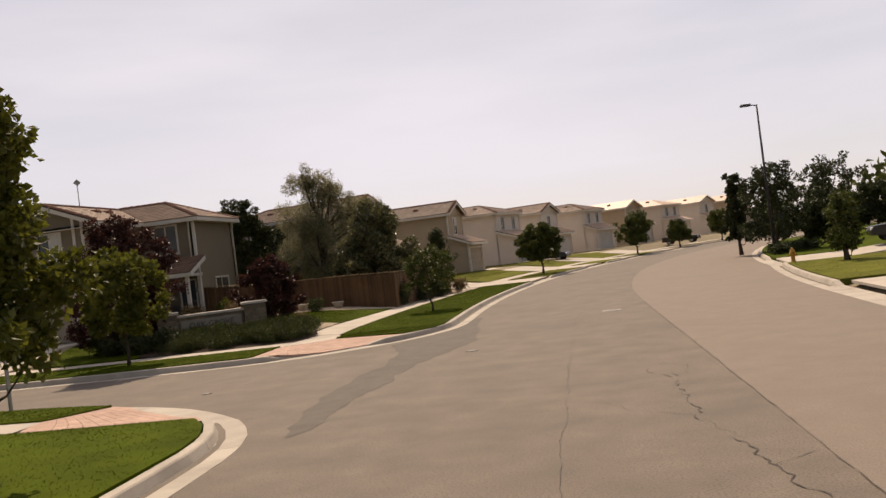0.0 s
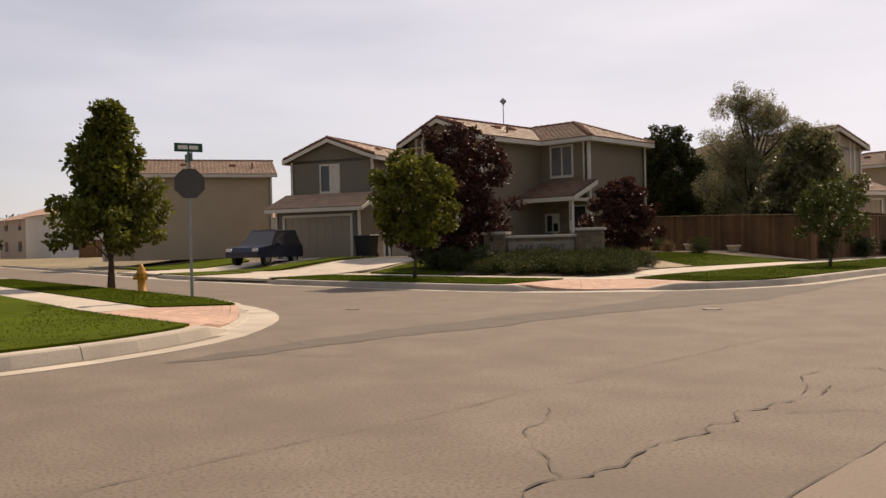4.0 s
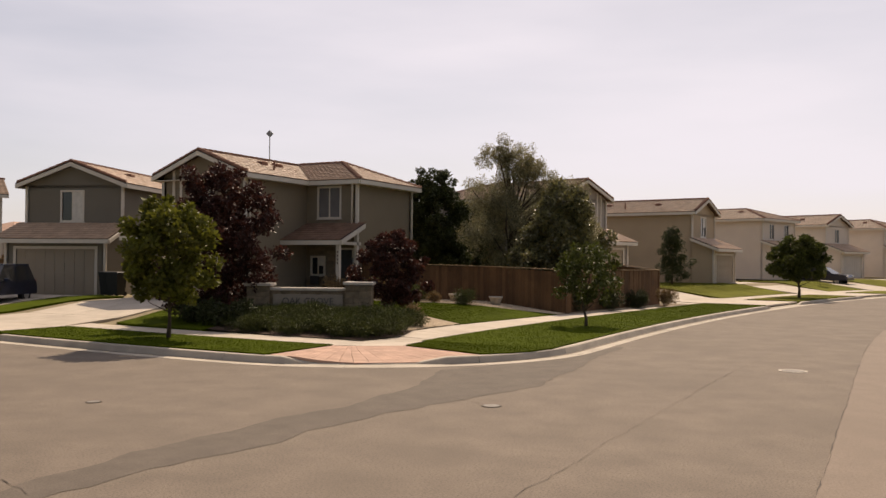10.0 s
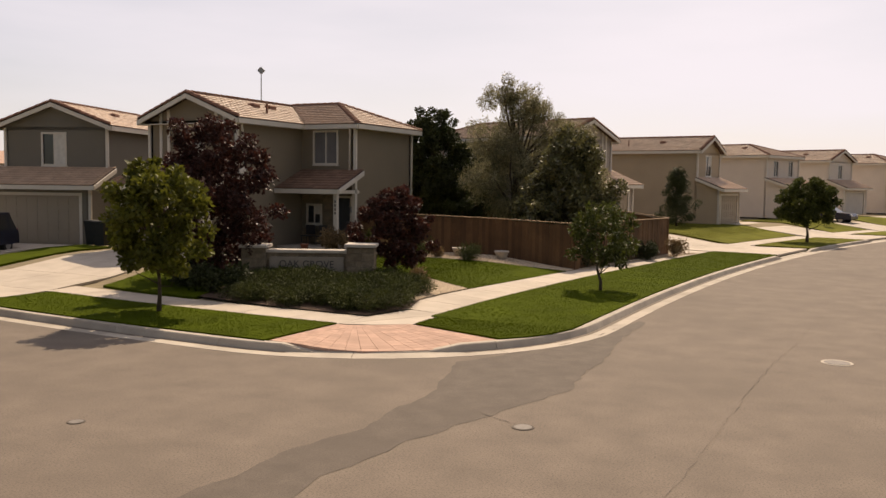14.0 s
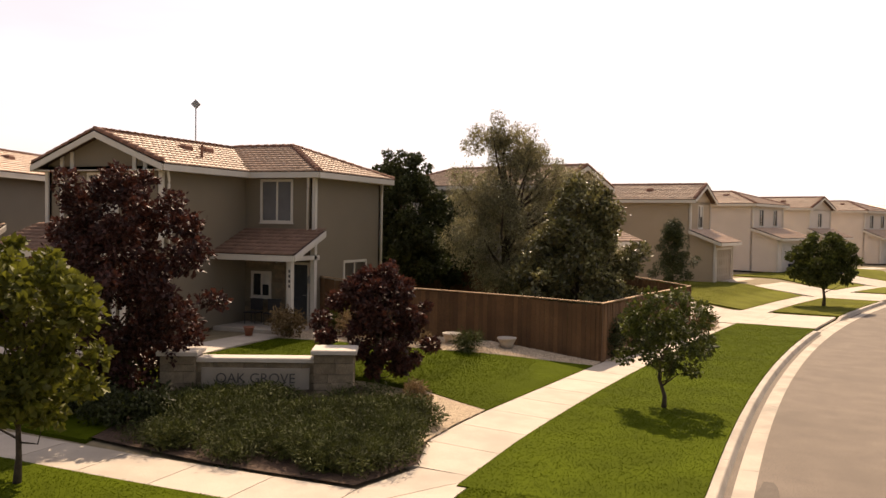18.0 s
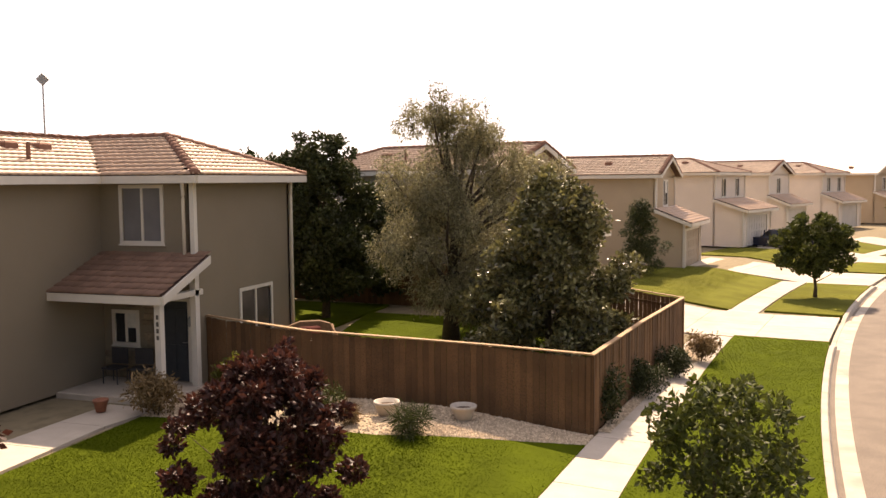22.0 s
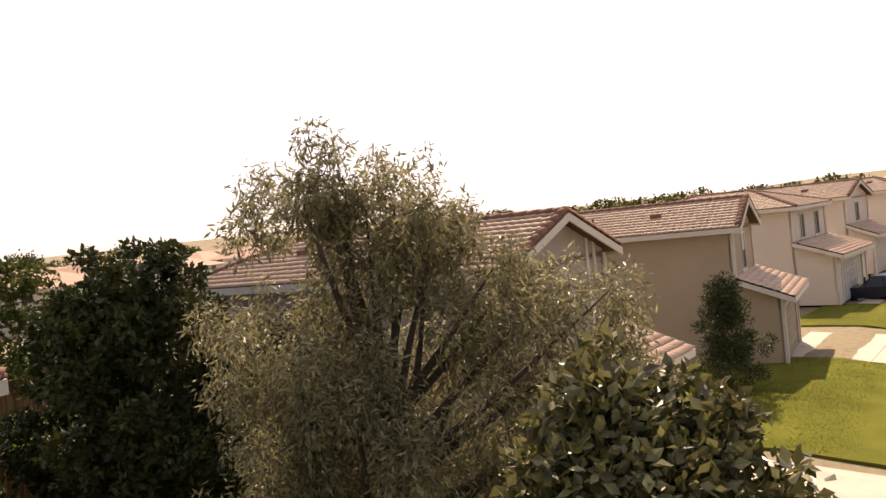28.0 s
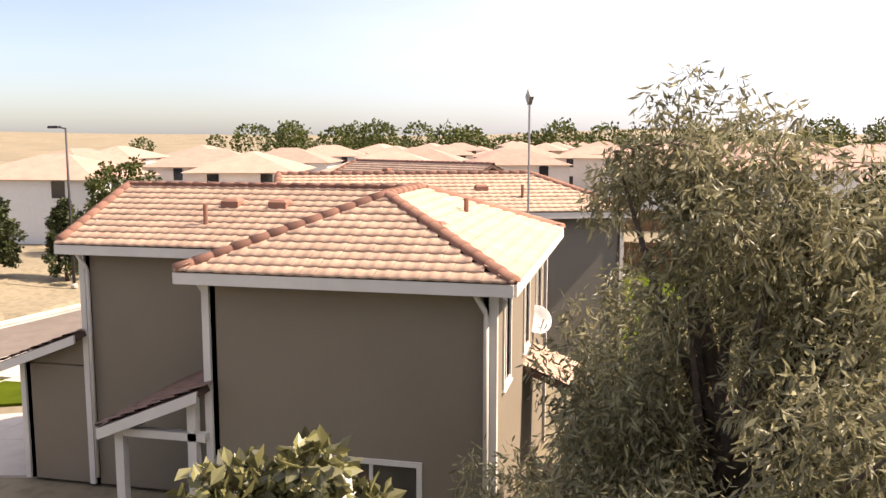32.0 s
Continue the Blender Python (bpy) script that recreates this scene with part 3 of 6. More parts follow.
def quads(left, right, across=1):
    out = []
    for (a, b), (c, d) in zip(zip(left[:-1], left[1:]), zip(right[:-1], right[1:])):
        for k in range(across):
            f, g = k / across, (k + 1) / across
            mixp = lambda p, q, t: (p[0] + (q[0] - p[0]) * t, p[1] + (q[1] - p[1]) * t)
            out.append([mixp(a, c, f), mixp(a, c, g), mixp(b, d, g), mixp(b, d, f)])
    return out


def ccw(q):
    area = sum(q[i][0] * q[(i + 1) % 4][1] - q[(i + 1) % 4][0] * q[i][1] for i in range(4))
    return q if area > 0 else q[::-1]


def walk_offset(s):
    """The footway lies further from the kerb near the corner."""
    return -3.3 - 0.5 * max(0.0, min(1.0, (22 - s) / 14))


main_walk = [kerb_line(5.6 + 1.5 * i, walk_offset(5.6 + 1.5 * i)) for i in range(66)]
main_walk_in = [kerb_line(5.6 + 1.5 * i, walk_offset(5.6 + 1.5 * i) - 1.22 - 0.18 * max(0.0, min(1.0, (12.0 - 1.5 * i) / 4))) for i in range(66)]
slabs("pavement_main", "pale concrete footway along the main street", [ccw(q) for q in quads(main_walk, main_walk_in)])
side_walk = [(-11.75 - 1.5 * i, 2.95 + side_bend(-11.75 - 1.5 * i)) for i in range(30)]
side_walk_in = [(-11.75 - 1.5 * i, 4.2 + side_bend(-11.75 - 1.5 * i)) for i in range(30)]
slabs("pavement_side", "pale concrete footway along the side street", [ccw(q) for q in quads(side_walk, side_walk_in)])
slabs("pavement_corner", "concrete landing where two footways meet", [ccw([(-11.75, 2.95), (-11.75, 4.2), (-11.35, 5.6), (-10.25, 5.6)]), ccw([(-11.72, 2.96), (-10.27, 5.55), (-10.25, 3.8), (-11.0, 3.25)])])
south_walk = [(-12.7 - 1.5 * i, south_y(-12.7 - 1.5 * i) - 1.95) for i in range(16)]
south_walk_in = [(-12.7 - 1.5 * i, south_y(-12.7 - 1.5 * i) - 3.05) for i in range(16)]
slabs("pavement_south", "pale concrete footway by the south corner", [ccw(q) for q in quads(south_walk, south_walk_in)])
east_walk = [east_line(26 + 1.5 * i, 1.3) for i in range(50)]
east_walk_in = [east_line(26 + 1.5 * i, 2.5) for i in range(50)]
slabs("pavement_east", "pale concrete footway on the east side", [ccw(q) for q in quads(east_walk, east_walk_in)])


def ramp(name, outer, inner):
    """A kerb ramp of red pavers, a fan between the kerb and the footway; the outer line lies low by the gutter."""
    top = tagged(new(name), "red clay paver kerb ramp at the corner", "pavement", kind="structure")
    nx, ny = 18, 11

    def on(line, f):
        f *= len(line) - 1
        i = min(int(f), len(line) - 2)
        return Vector((*line[i], 0)).lerp(Vector((*line[i + 1], 0)), f - i)

    for i in range(nx):
        for j in range(ny):
            c = []
            for f, g in ((i + 0.015, j + 0.02), (i + 0.985, j + 0.02), (i + 0.985, j + 0.98), (i + 0.015, j + 0.98)):
                p = on(outer, f / nx).lerp(on(inner, f / nx), g / ny)
                side = min(1.0, abs(f / nx - 0.5) * 3.2)
                z = 0.05 + 0.10 * side ** 3 + (0.115 - 0.10 * side ** 3) * g / ny
                c.append((p.x, p.y, z))
            part("paver", Shape().slab(c, (0, 0, -0.06)), "paver", top)


ramp("pavement_ramp_north", [(-11.85, 0.55), (-10.9, 0.52), (-9.8, 0.95), (-8.75, 1.75), (-8.05, 2.55), (-7.75, 3.0)], [(-11.75, 2.9), (-11.5, 2.92), (-11.3, 3.0), (-11.0, 3.2), (-10.6, 3.5), (-10.3, 3.75)])
ramp("pavement_ramp_south", [(-12.1, -6.75), (-11.4, -7.15), (-10.6, -7.7), (-9.9, -8.3), (-9.2, -9.05), (-8.75, -9.65)], [(-12.75, -8.0), (-12.75, -8.15), (-12.72, -8.35), (-12.68, -8.6), (-12.6, -8.9), (-12.5, -9.15)])


def drive(name, label, quad, nx, ny):
    """A concrete drive cut into slabs; quad: street left, street right, house right, house left."""
    a, b, c, d = [Vector((*p, 0)) for p in quad]
    left = [tuple(a.lerp(d, i / ny))[:2] for i in range(ny + 1)]
    right = [tuple(b.lerp(c, i / ny))[:2] for i in range(ny + 1)]
    slabs(name, label, [ccw(q) for q in quads(left, right, nx)], category="drive", thick=0.08)


drive("drive_1", "pale concrete drive beside the olive house", [(-27.2, 1.05), (-21.6, 0.62), (-23.8, 11.9), (-28.4, 11.9)], 2, 4)
drive("drive_2", "pale concrete drive of the grey house", [kerb_line(31.0, -0.25), kerb_line(36.8, -0.25), kerb_line(35.6, -9.8), kerb_line(30.2, -9.8)], 2, 4)
drive("drive_3", "pale concrete drive of the beige house", [kerb_line(48.6, -0.25), kerb_line(54.6, -0.25), kerb_line(53.4, -10.0), kerb_line(47.9, -10.0)], 2, 3)
drive("drive_4", "pale concrete drive of the cream house", [kerb_line(61.8, -0.25), kerb_line(67.2, -0.25), kerb_line(66.6, -10.0), kerb_line(61.6, -10.0)], 2, 3)
drive("drive_5", "pale concrete drive far along the street", [kerb_line(74.8, -0.25), kerb_line(80.2, -0.25), kerb_line(79.2, -10.6), kerb_line(74.2, -10.6)], 2, 3)
drive("drive_6", "pale concrete drive with a parked car", [(-37.2, 3.2), (-32.0, 2.45), (-31.4, 12.2), (-36.2, 11.0)], 2, 4)
drive("drive_7", "pale concrete drive on the east side", [(5.3, -3.0), (5.75, 4.4), (14.0, 4.4), (14.0, -3.0)], 3, 3)
drive("drive_8", "pale concrete drive past the east lawn", [east_line(19.6, 0.25), east_line(25.8, 0.25), east_line(25.8, 9), east_line(19.6, 9)], 2, 3)


def lawn(name, label, left, right, steps=4, blades=0, seed=1, dry=False):
    """A turf strip with a cut edge, 3 cm proud of the soil, and blades of grass where it lies near."""
    s = strip(left, right, 0.035, steps)
    n, m = len(left), steps + 1
    rim = [k for k in range(m)] + [i * m + m - 1 for i in range(1, n)] + [(n - 1) * m + k for k in range(m - 2, -1, -1)] + [i * m for i in range(n - 2, 0, -1)]
    low = len(s.v)
    s.v += [(s.v[k][0], s.v[k][1], s.v[k][2] - 0.22) for k in rim]
    s.f += [(rim[i], low + i, low + (i + 1) % len(rim), rim[(i + 1) % len(rim)]) for i in range(len(rim))]
    ob = part(name, s, "lawn_dry" if dry else "lawn")
    tagged(ob, label, "lawn", kind="structure")
    if blades:
        rng = np.random.default_rng(seed)
        n = len(left) - 1
        L, R = np.array(left), np.array(right)
        area = np.array([np.linalg.norm(L[i + 1] - L[i]) * np.linalg.norm(R[i] - L[i]) for i in range(n)])
        seg = rng.choice(n, blades, p=area / area.sum())
        f, g = rng.random(blades), rng.random(blades)
        p = (L[seg] * (1 - f[:, None]) + L[seg + 1] * f[:, None]) * (1 - g[:, None]) + (R[seg] * (1 - f[:, None]) + R[seg + 1] * f[:, None]) * g[:, None]
        z = height(p[:, 0], p[:, 1]) + 0.03
        a = rng.random(blades) * 6.283
        w, hgt = rng.uniform(0.006, 0.013, blades), rng.uniform(0.012, 0.03, blades)
        lean = rng.normal(0, 0.03, (blades, 2))
        dx, dy = np.cos(a) * w, np.sin(a) * w
        v = np.stack([np.stack([p[:, 0] - dx, p[:, 1] - dy, z], 1), np.stack([p[:, 0] + dx, p[:, 1] + dy, z], 1),
                      np.stack([p[:, 0] + lean[:, 0], p[:, 1] + lean[:, 1], z + hgt], 1)], 1).reshape(-1, 3)
        me = bpy.data.meshes.new("grass_blades")
        me.from_pydata(v.tolist(), [], np.arange(3 * blades).reshape(-1, 3).tolist())
        me.materials.append(M["blade_dry" if dry else "blade"])
        tagged(new("grass_blades", me), "short green grass blades on the lawn", "grass", kind="stuff")
    return ob


verge = [5.0 + 1.0 * i for i in range(27)]
lawn("lawn_verge_1", "mown green verge with a young tree", [kerb_line(s, -0.2) for s in verge], [kerb_line(s, walk_offset(max(s, 5.6)) + 0.02) for s in verge], 4, 60000, 1)
lawn("lawn_verge_corner", "mown green tip of the verge by the paver ramp", [(-7.78, 3.05), (-7.35, 3.6), (-7.05, 4.2), (-6.87, 5.0)], [(-10.22, 3.82), (-10.22, 4.2), (-10.22, 4.6), (-10.22, 5.0)], 4, 9000, 2)
lawn("lawn_verge_2", "mown green verge with a shade tree", curved(37.3, 48.2, -0.2), curved(37.3, 48.2, -3.18), 3, 8000, 3, dry=True)
lawn("lawn_verge_3", "mown green verge between two drives", curved(55, 61.5, -0.2), curved(55, 61.5, -3.18), 3, dry=True)
lawn("lawn_verge_4", "mown green verge far along the street", curved(67.5, 74.5, -0.2), curved(67.5, 74.5, -3.18), 3, dry=True)
lawn("lawn_verge_side", "mown green verge with a street tree", [(-11.88 - 1.0 * i, 0.42 + side_bend(-11.88 - i)) for i in range(11)], [(-11.8 - 1.0 * i, 2.93 + side_bend(-11.75 - i)) for i in range(11)], 4, 22000, 4)
lawn("lawn_verge_west", "mown green verge beside a drive", [(-27.6 - 1.0 * i, 0.42 + side_bend(-27.6 - i)) for i in range(5)], [(-27.6 - 1.0 * i, 2.93 + side_bend(-27.6 - i)) for i in range(5)], 3)
front_south = [(-20.35, 9.7), (-17.5, 10.2), (-14.6, 10.5), (-13.3, 10.4), (-12.4, 10.15), (-11.76, 9.95)]
front_north = [(-20.45, 15.1), (-18.9, 15.35), (-15.0, 15.35), (-13.6, 16.0), (-12.5, 16.5), (-11.1, 17.1)]
lawn("lawn_front", "mown green front lawn before the olive house", front_south, front_north, 7, 70000, 5)
lawn("lawn_beside_drive", "mown grass beside the drive", [(-17.5, 4.5), (-19.0, 4.6), (-20.6, 4.8), (-21.6, 5.0)], [(-18.5, 9.0), (-20.5, 9.4), (-22.0, 9.4), (-22.6, 9.4)], 4, 14000, 6)
lawn("lawn_back", "back garden grass behind the cedar fence", [(-20.6, 18.6), (-20.4, 22), (-20.6, 25), (-21.5, 30)], [(-11.6, 18.6), (-11.0, 22), (-10.8, 25), (-11.5, 29.6)], 6, 40000, 7)
lawn("lawn_gap", "side garden grass between houses", [(-29.0, 24.5), (-29.0, 28), (-29, 32)], [(-21.5, 24.5), (-21.5, 28), (-21.5, 32)], 4)
lawn("lawn_house_3", "mown green lawn between the grey and the beige house", curved(36.9, 48.3, -4.46), curved(36.4, 47.4, -12.5), 5, 40000, 8, dry=True)
lawn("lawn_house_4", "mown green lawn before the cream house", curved(55, 61.6, -4.46), curved(55, 61.6, -11.5), 4, 9000, 13, dry=True)
lawn("lawn_house_5", "mown green lawn far along the street", curved(67.4, 74.6, -4.46), curved(67.4, 74.6, -11.5), 4, dry=True)
lawn("lawn_south", "mown corner lawn by the south kerb", [(-8.02, -40), (-8.02, -30), (-8.02, -22), (-8.02, -17), (-8.02, -14.5), (-8.06, -12.0), (-8.2, -11.1), (-8.55, -10.2), (-9.0, -9.5)], [(-22, -40), (-22, -30), (-22, -22), (-21, -17), (-18, -12), (-16, -8.8), (-14.5, -8.9), (-13.2, -9.15), (-12.4, -9.25)], 6, 60000, 9)
lawn("lawn_south_verge", "mown verge with a hydrant and a stop sign", [(-12.0, -6.85), (-12.6, -6.6), (-14.0, -6.18)] + [(x, south_y(x) - 0.22) for x in (-17, -22, -27, -33)], [(-12.7, -8.0), (-13.0, -7.95), (-14.0, -7.8)] + [(x, south_y(x) - 1.93) for x in (-17, -22, -27, -33)], 3, 30000, 10)
lawn("lawn_south_back", "mown lawn behind the south footway", [(x, south_y(x) - 3.07) for x in (-15, -20, -26, -33)], [(-16.5, -12), (-22, -16), (-28, -18), (-36, -18)], 4)
lawn("lawn_east", "mown lawn on the east side of the street", [east_line(s, 0.22) for s in range(5, 20, 2)], [east_line(s, 5.5) for s in range(5, 20, 2)], 4, 9000, 12, dry=True)
lawn("lawn_east_far", "shaded lawn under trees on the east side", [east_line(s, 0.22) for s in range(26, 70, 3)], [east_line(s, 9) for s in range(26, 70, 3)], 4)
lawn("lawn_house_west", "mown green lawn before the grey-green house", [(-28.9, 4.6), (-30.2, 4.8), (-31.4, 5.0)], [(-29.2, 12.2), (-30.2, 12.3), (-31.0, 12.4)], 4)
lawn("lawn_gardens", "shaded back garden grass between fences", [(-29.1, 24.4), (-29.1, 34), (-29.1, 46), (-29.1, 60)], [(-62, 24), (-62, 36), (-62, 48), (-62, 60)], 5)
lawn("lawn_far_west", "mown green lawn beyond the drive", [(-37.8, 5.6), (-42, 6.6), (-46, 7.4)], [(-37.4, 10.6), (-41, 12.6), (-44, 13.0)], 4)
fence_side = [(-20.9, 17.95), (-18.9, 17.95), (-15.0, 17.9), (-13.6, 17.85), (-12.5, 17.85), (-11.05, 17.8)]
bed = part("gravel_bed", strip(fence_side, [(x, y - 0.03) for x, y in front_north], 0.03, 5), "gravel")
tagged(bed, "tan gravel planting bed along the cedar fence", "gravel", kind="structure")
bed = part("mulch_bed", strip([(-11.42, 5.7), (-11.85, 4.3), (-14.5, 4.3), (-17, 4.6), (-19, 4.9)], [(-12.4, 9.0), (-13.0, 9.2), (-15.2, 9.9), (-17.8, 8.6), (-19.4, 7.4)], 0.03, 5), "mulch")
tagged(bed, "dark bark planting bed round the entry sign", "planting bed", kind="structure")
corner_out, corner_in = [(-11.82, 6.4), (-11.84, 8.3), (-11.77, 9.9)], [(-12.6, 6.6), (-13.3, 8.6), (-13.5, 10.35)]
bed = part("gravel_corner", strip(corner_out, corner_in, 0.045, 3), "gravel")
tagged(bed, "tan gravel patch beside the footway", "gravel", kind="structure")
bed = part("gravel_strip", strip([(-11.0, 18.2), (-10.4, 23), (-9.8, 27), (-9.6, 29.5)], [(-10.75, 18.2), (-10.1, 23), (-9.15, 27), (-8.6, 29.5)], 0.03, 2), "gravel")
tagged(bed, "tan gravel strip between fence and footway", "gravel", kind="structure")
slabs("path_front", "pale concrete path to the front door", [ccw(q) for q in quads([(-21.95, 9.6), (-21.95, 11.2), (-21.95, 12.7), (-21.95, 14.3), (-21.9, 15.85)], [(-20.4, 9.6), (-20.55, 11.2), (-20.65, 12.7), (-20.75, 14.3), (-20.5, 15.85)])])


def pebbles(poly_left, poly_right, count, seed):
    rng = np.random.default_rng(seed)
    L, R = np.array(poly_left), np.array(poly_right)
    seg = rng.integers(0, len(L) - 1, count)
    f, g = rng.random((count, 1)), rng.random((count, 1))
    p = (L[seg] * (1 - f) + L[seg + 1] * f) * (1 - g) + (R[seg] * (1 - f) + R[seg + 1] * f) * g
    z = height(p[:, 0], p[:, 1]) + 0.035
    s = Shape()
    base = np.array([(1, 0, 0), (0, 1, 0), (-1, 0, 0), (0, -1, 0), (0, 0, 0.8)])
    fs = [(0, 1, 4), (1, 2, 4), (2, 3, 4), (3, 0, 4)]
    for (x, y), zz in zip(p, z):
        r = rng.uniform(0.018, 0.05)
        a = rng.random() * 6.28
        c, sn = math.cos(a) * r, math.sin(a) * r
        s.add([(x + b[0] * c - b[1] * sn * 0.7, y + b[0] * sn + b[1] * c * 0.7, zz + b[2] * r * 0.8 - 0.004) for b in base], fs)
    tagged(part("gravel_pebbles", s, "pebble"), "loose tan pebbles on the gravel bed", "gravel", kind="stuff")


pebbles(fence_side, front_north, 9000, 3)
pebbles(corner_out, corner_in, 1500, 4)
pebbles([(-11.0, 18.2), (-10.4, 23), (-9.8, 27), (-9.6, 29.5)], [(-10.75, 18.2), (-10.1, 23), (-9.15, 27), (-8.6, 29.5)], 1500, 5)


# ---- houses ----
SMALL = 0.8


def tile_mesh(mat):
    """One S-shaped roof tile, 0.24 across, 0.33 up the slope, with a thick lower end."""
    w, ln = 0.302 * SMALL, 0.41 * SMALL
    prof = [(0.0, 0.018), (0.045, 0.012), (0.10, 0.010), (0.15, 0.016), (0.20, 0.028), (0.25, 0.030), (0.302, 0.019)]
    prof = [(x * SMALL, z * SMALL) for x, z in prof]
    v = [(x - w / 2, 0.0, z + 0.036) for x, z in prof] + [(x - w / 2, ln, z) for x, z in prof] + [(x - w / 2, 0.0, z - 0.004) for x, z in prof]
    k = len(prof)
    f = [(i, i + 1, i + 1 + k, i + k) for i in range(k - 1)] + [(i + 1, i, i + 2 * k, i + 1 + 2 * k) for i in range(k - 1)]
    return v, f


TILE_V, TILE_F = tile_mesh(None)
TILE_ME = Shape().add(TILE_V, TILE_F).mesh("tile", "tile", True)
TILE_NP = np.array(TILE_V)


def roof_plane(roof, poly, eave_u, up, singles, rough=False, mat="tile", seed=1):
    """Tiles over a planar polygon. poly: 3D points; eave_u: unit vector along the eave; up: unit vector up the slope. singles: how many are objects of their own."""
    o = Vector(poly[0])
    u, v = Vector(eave_u).normalized(), Vector(up).normalized()
    n = u.cross(v)
    flat = np.array([((Vector(p) - o).dot(u), (Vector(p) - o).dot(v)) for p in poly])
    lo, hi = flat.min(0), flat.max(0)
    rng = random.Random(seed)
    cols = int((hi[0] - lo[0]) / (0.30 * SMALL))
    wide = (hi[0] - lo[0]) / max(cols, 1)
    rows = int((hi[1] - lo[1]) / (0.345 * SMALL)) + 1
    spots = []
    for r in range(rows):
        y = lo[1] - 0.05 + r * 0.345 * SMALL
        for c in range(cols):
            spots.append((lo[0] + (c + 0.5) * wide, y))
    a = np.array(spots)
    keep = inside(a[:, 0], np.clip(a[:, 1] + 0.17, lo[1] + 0.01, None), flat)
    base = Matrix((u, v, n)).transposed()
    joined_v, joined_f = [], []
    rot = np.array(base)
    made = 0
    for (x, y), k in zip(spots, keep):
        if not k:
            continue
        at = o + u * x + v * y + n * (0.012 + rng.uniform(-0.004, 0.004))
        if made < singles:
            ob = new("tile", TILE_ME if mat == "tile" else TILE_SHADED)
            ob.parent = roof
            ob.matrix_basis = Matrix.Translation(at) @ base.to_4x4() @ Matrix.Rotation(rng.uniform(-0.012, 0.012), 4, "Z")
            made += 1
        else:
            q = len(joined_v)
            joined_v += (TILE_NP @ rot.T + np.array(at)).tolist()
            joined_f += [tuple(i + q for i in f) for f in TILE_F]
    if joined_v:
        part("tile_field", Shape().add(joined_v, joined_f), mat, roof, "courses of S-shaped clay tiles", True, kind="stuff")
    return made


TILE_SHADED = Shape().add(TILE_V, TILE_F).mesh("tile", "tile_shaded", True)
CAP_ME = Shape()
CAP_ME.add([(0.0 + y * 0, 0, 0) for y in ()], [])
_c = [(0.13 * math.cos(radians(a)), 0.10 * math.sin(radians(a))) for a in (-10, 25, 60, 90, 120, 155, 190)]
CAP_ME.add([(0, x, z + 0.03) for x, z in _c] + [(0.40, x * 0.85, z * 0.85 + 0.02) for x, z in _c], [(i, i + 1, i + 8, i + 7) for i in range(6)] + [tuple(range(7))[::-1]])
CAP_ME = CAP_ME.mesh("ridge_tile", "tile_dark", True)


def ridge_caps(roof, a, b):
    a, b = Vector(a), Vector(b)
    d = (b - a)
    n = max(1, int(d.length / 0.34))
    x = d.normalized()
    y = Vector((0, 0, 1)).cross(x).normalized()
    z = x.cross(y)
    base = Matrix((x, y, z)).transposed().to_4x4()
    for i in range(n):
        ob = new("ridge_tile", CAP_ME)
        ob.parent = roof
        ob.matrix_basis = Matrix.Translation(a + x * (d.length * i / n)) @ base


def wall(parent, p, q, z0, z1, holes, mat, name="wall", thick=0.16, label=""):
    """An upright wall from p to q whose outer face lies to the right of the way from p to q. holes: (from, to, low, high) along it."""
    p, q = Vector((*p, 0)), Vector((*q, 0))
    u = (q - p).normalized()
    n = Vector((u.y, -u.x, 0))
    ln = (q - p).length
    us = sorted({0.0, ln, *[h[0] for h in holes], *[h[1] for h in holes]})
    zs = sorted({z0, z1, *[max(h[2], z0) for h in holes], *[min(h[3], z1) for h in holes]})
    solid = {}
    for i in range(len(us) - 1):
        for j in range(len(zs) - 1):
            a, z = (us[i] + us[i + 1]) / 2, (zs[j] + zs[j + 1]) / 2
            solid[i, j] = not any(h[0] < a < h[1] and h[2] < z < h[3] for h in holes)
    s, seen, faces = Shape(), {}, []

    def corner(i, j, t):
        if (i, j, t) not in seen:
            seen[i, j, t] = len(seen)
            s.v.append(tuple(p + u * us[i] - n * (thick * t) + Vector((0, 0, zs[j]))))
        return seen[i, j, t]

    for (i, j), full in solid.items():
        if not full:
            continue
        for t in (0, 1):
            f = [corner(i, j, t), corner(i + 1, j, t), corner(i + 1, j + 1, t), corner(i, j + 1, t)]
            faces.append(tuple(f if t == 0 else f[::-1]))
        for di, dj, a, b in ((-1, 0, (i, j + 1), (i, j)), (1, 0, (i + 1, j), (i + 1, j + 1)), (0, -1, (i, j), (i + 1, j)), (0, 1, (i + 1, j + 1), (i, j + 1))):
            if not solid.get((i + di, j + dj), False):
                faces.append((corner(*b, 0), corner(*a, 0), corner(*a, 1), corner(*b, 1)))
    s.f = faces
    return part(name, s, mat, parent, label)


def face_matrix(p, q, along, z):
    """Local axes on a wall from p to q: x along it, -y outwards."""
    p, q = Vector((*p, 0)), Vector((*q, 0))
    u = (q - p).normalized()
    n = Vector((u.y, -u.x, 0))
    m = Matrix((u, -n, Vector((0, 0, 1)))).transposed().to_4x4()
    o = p + u * along
    return Matrix.Translation((o.x, o.y, z)) @ m


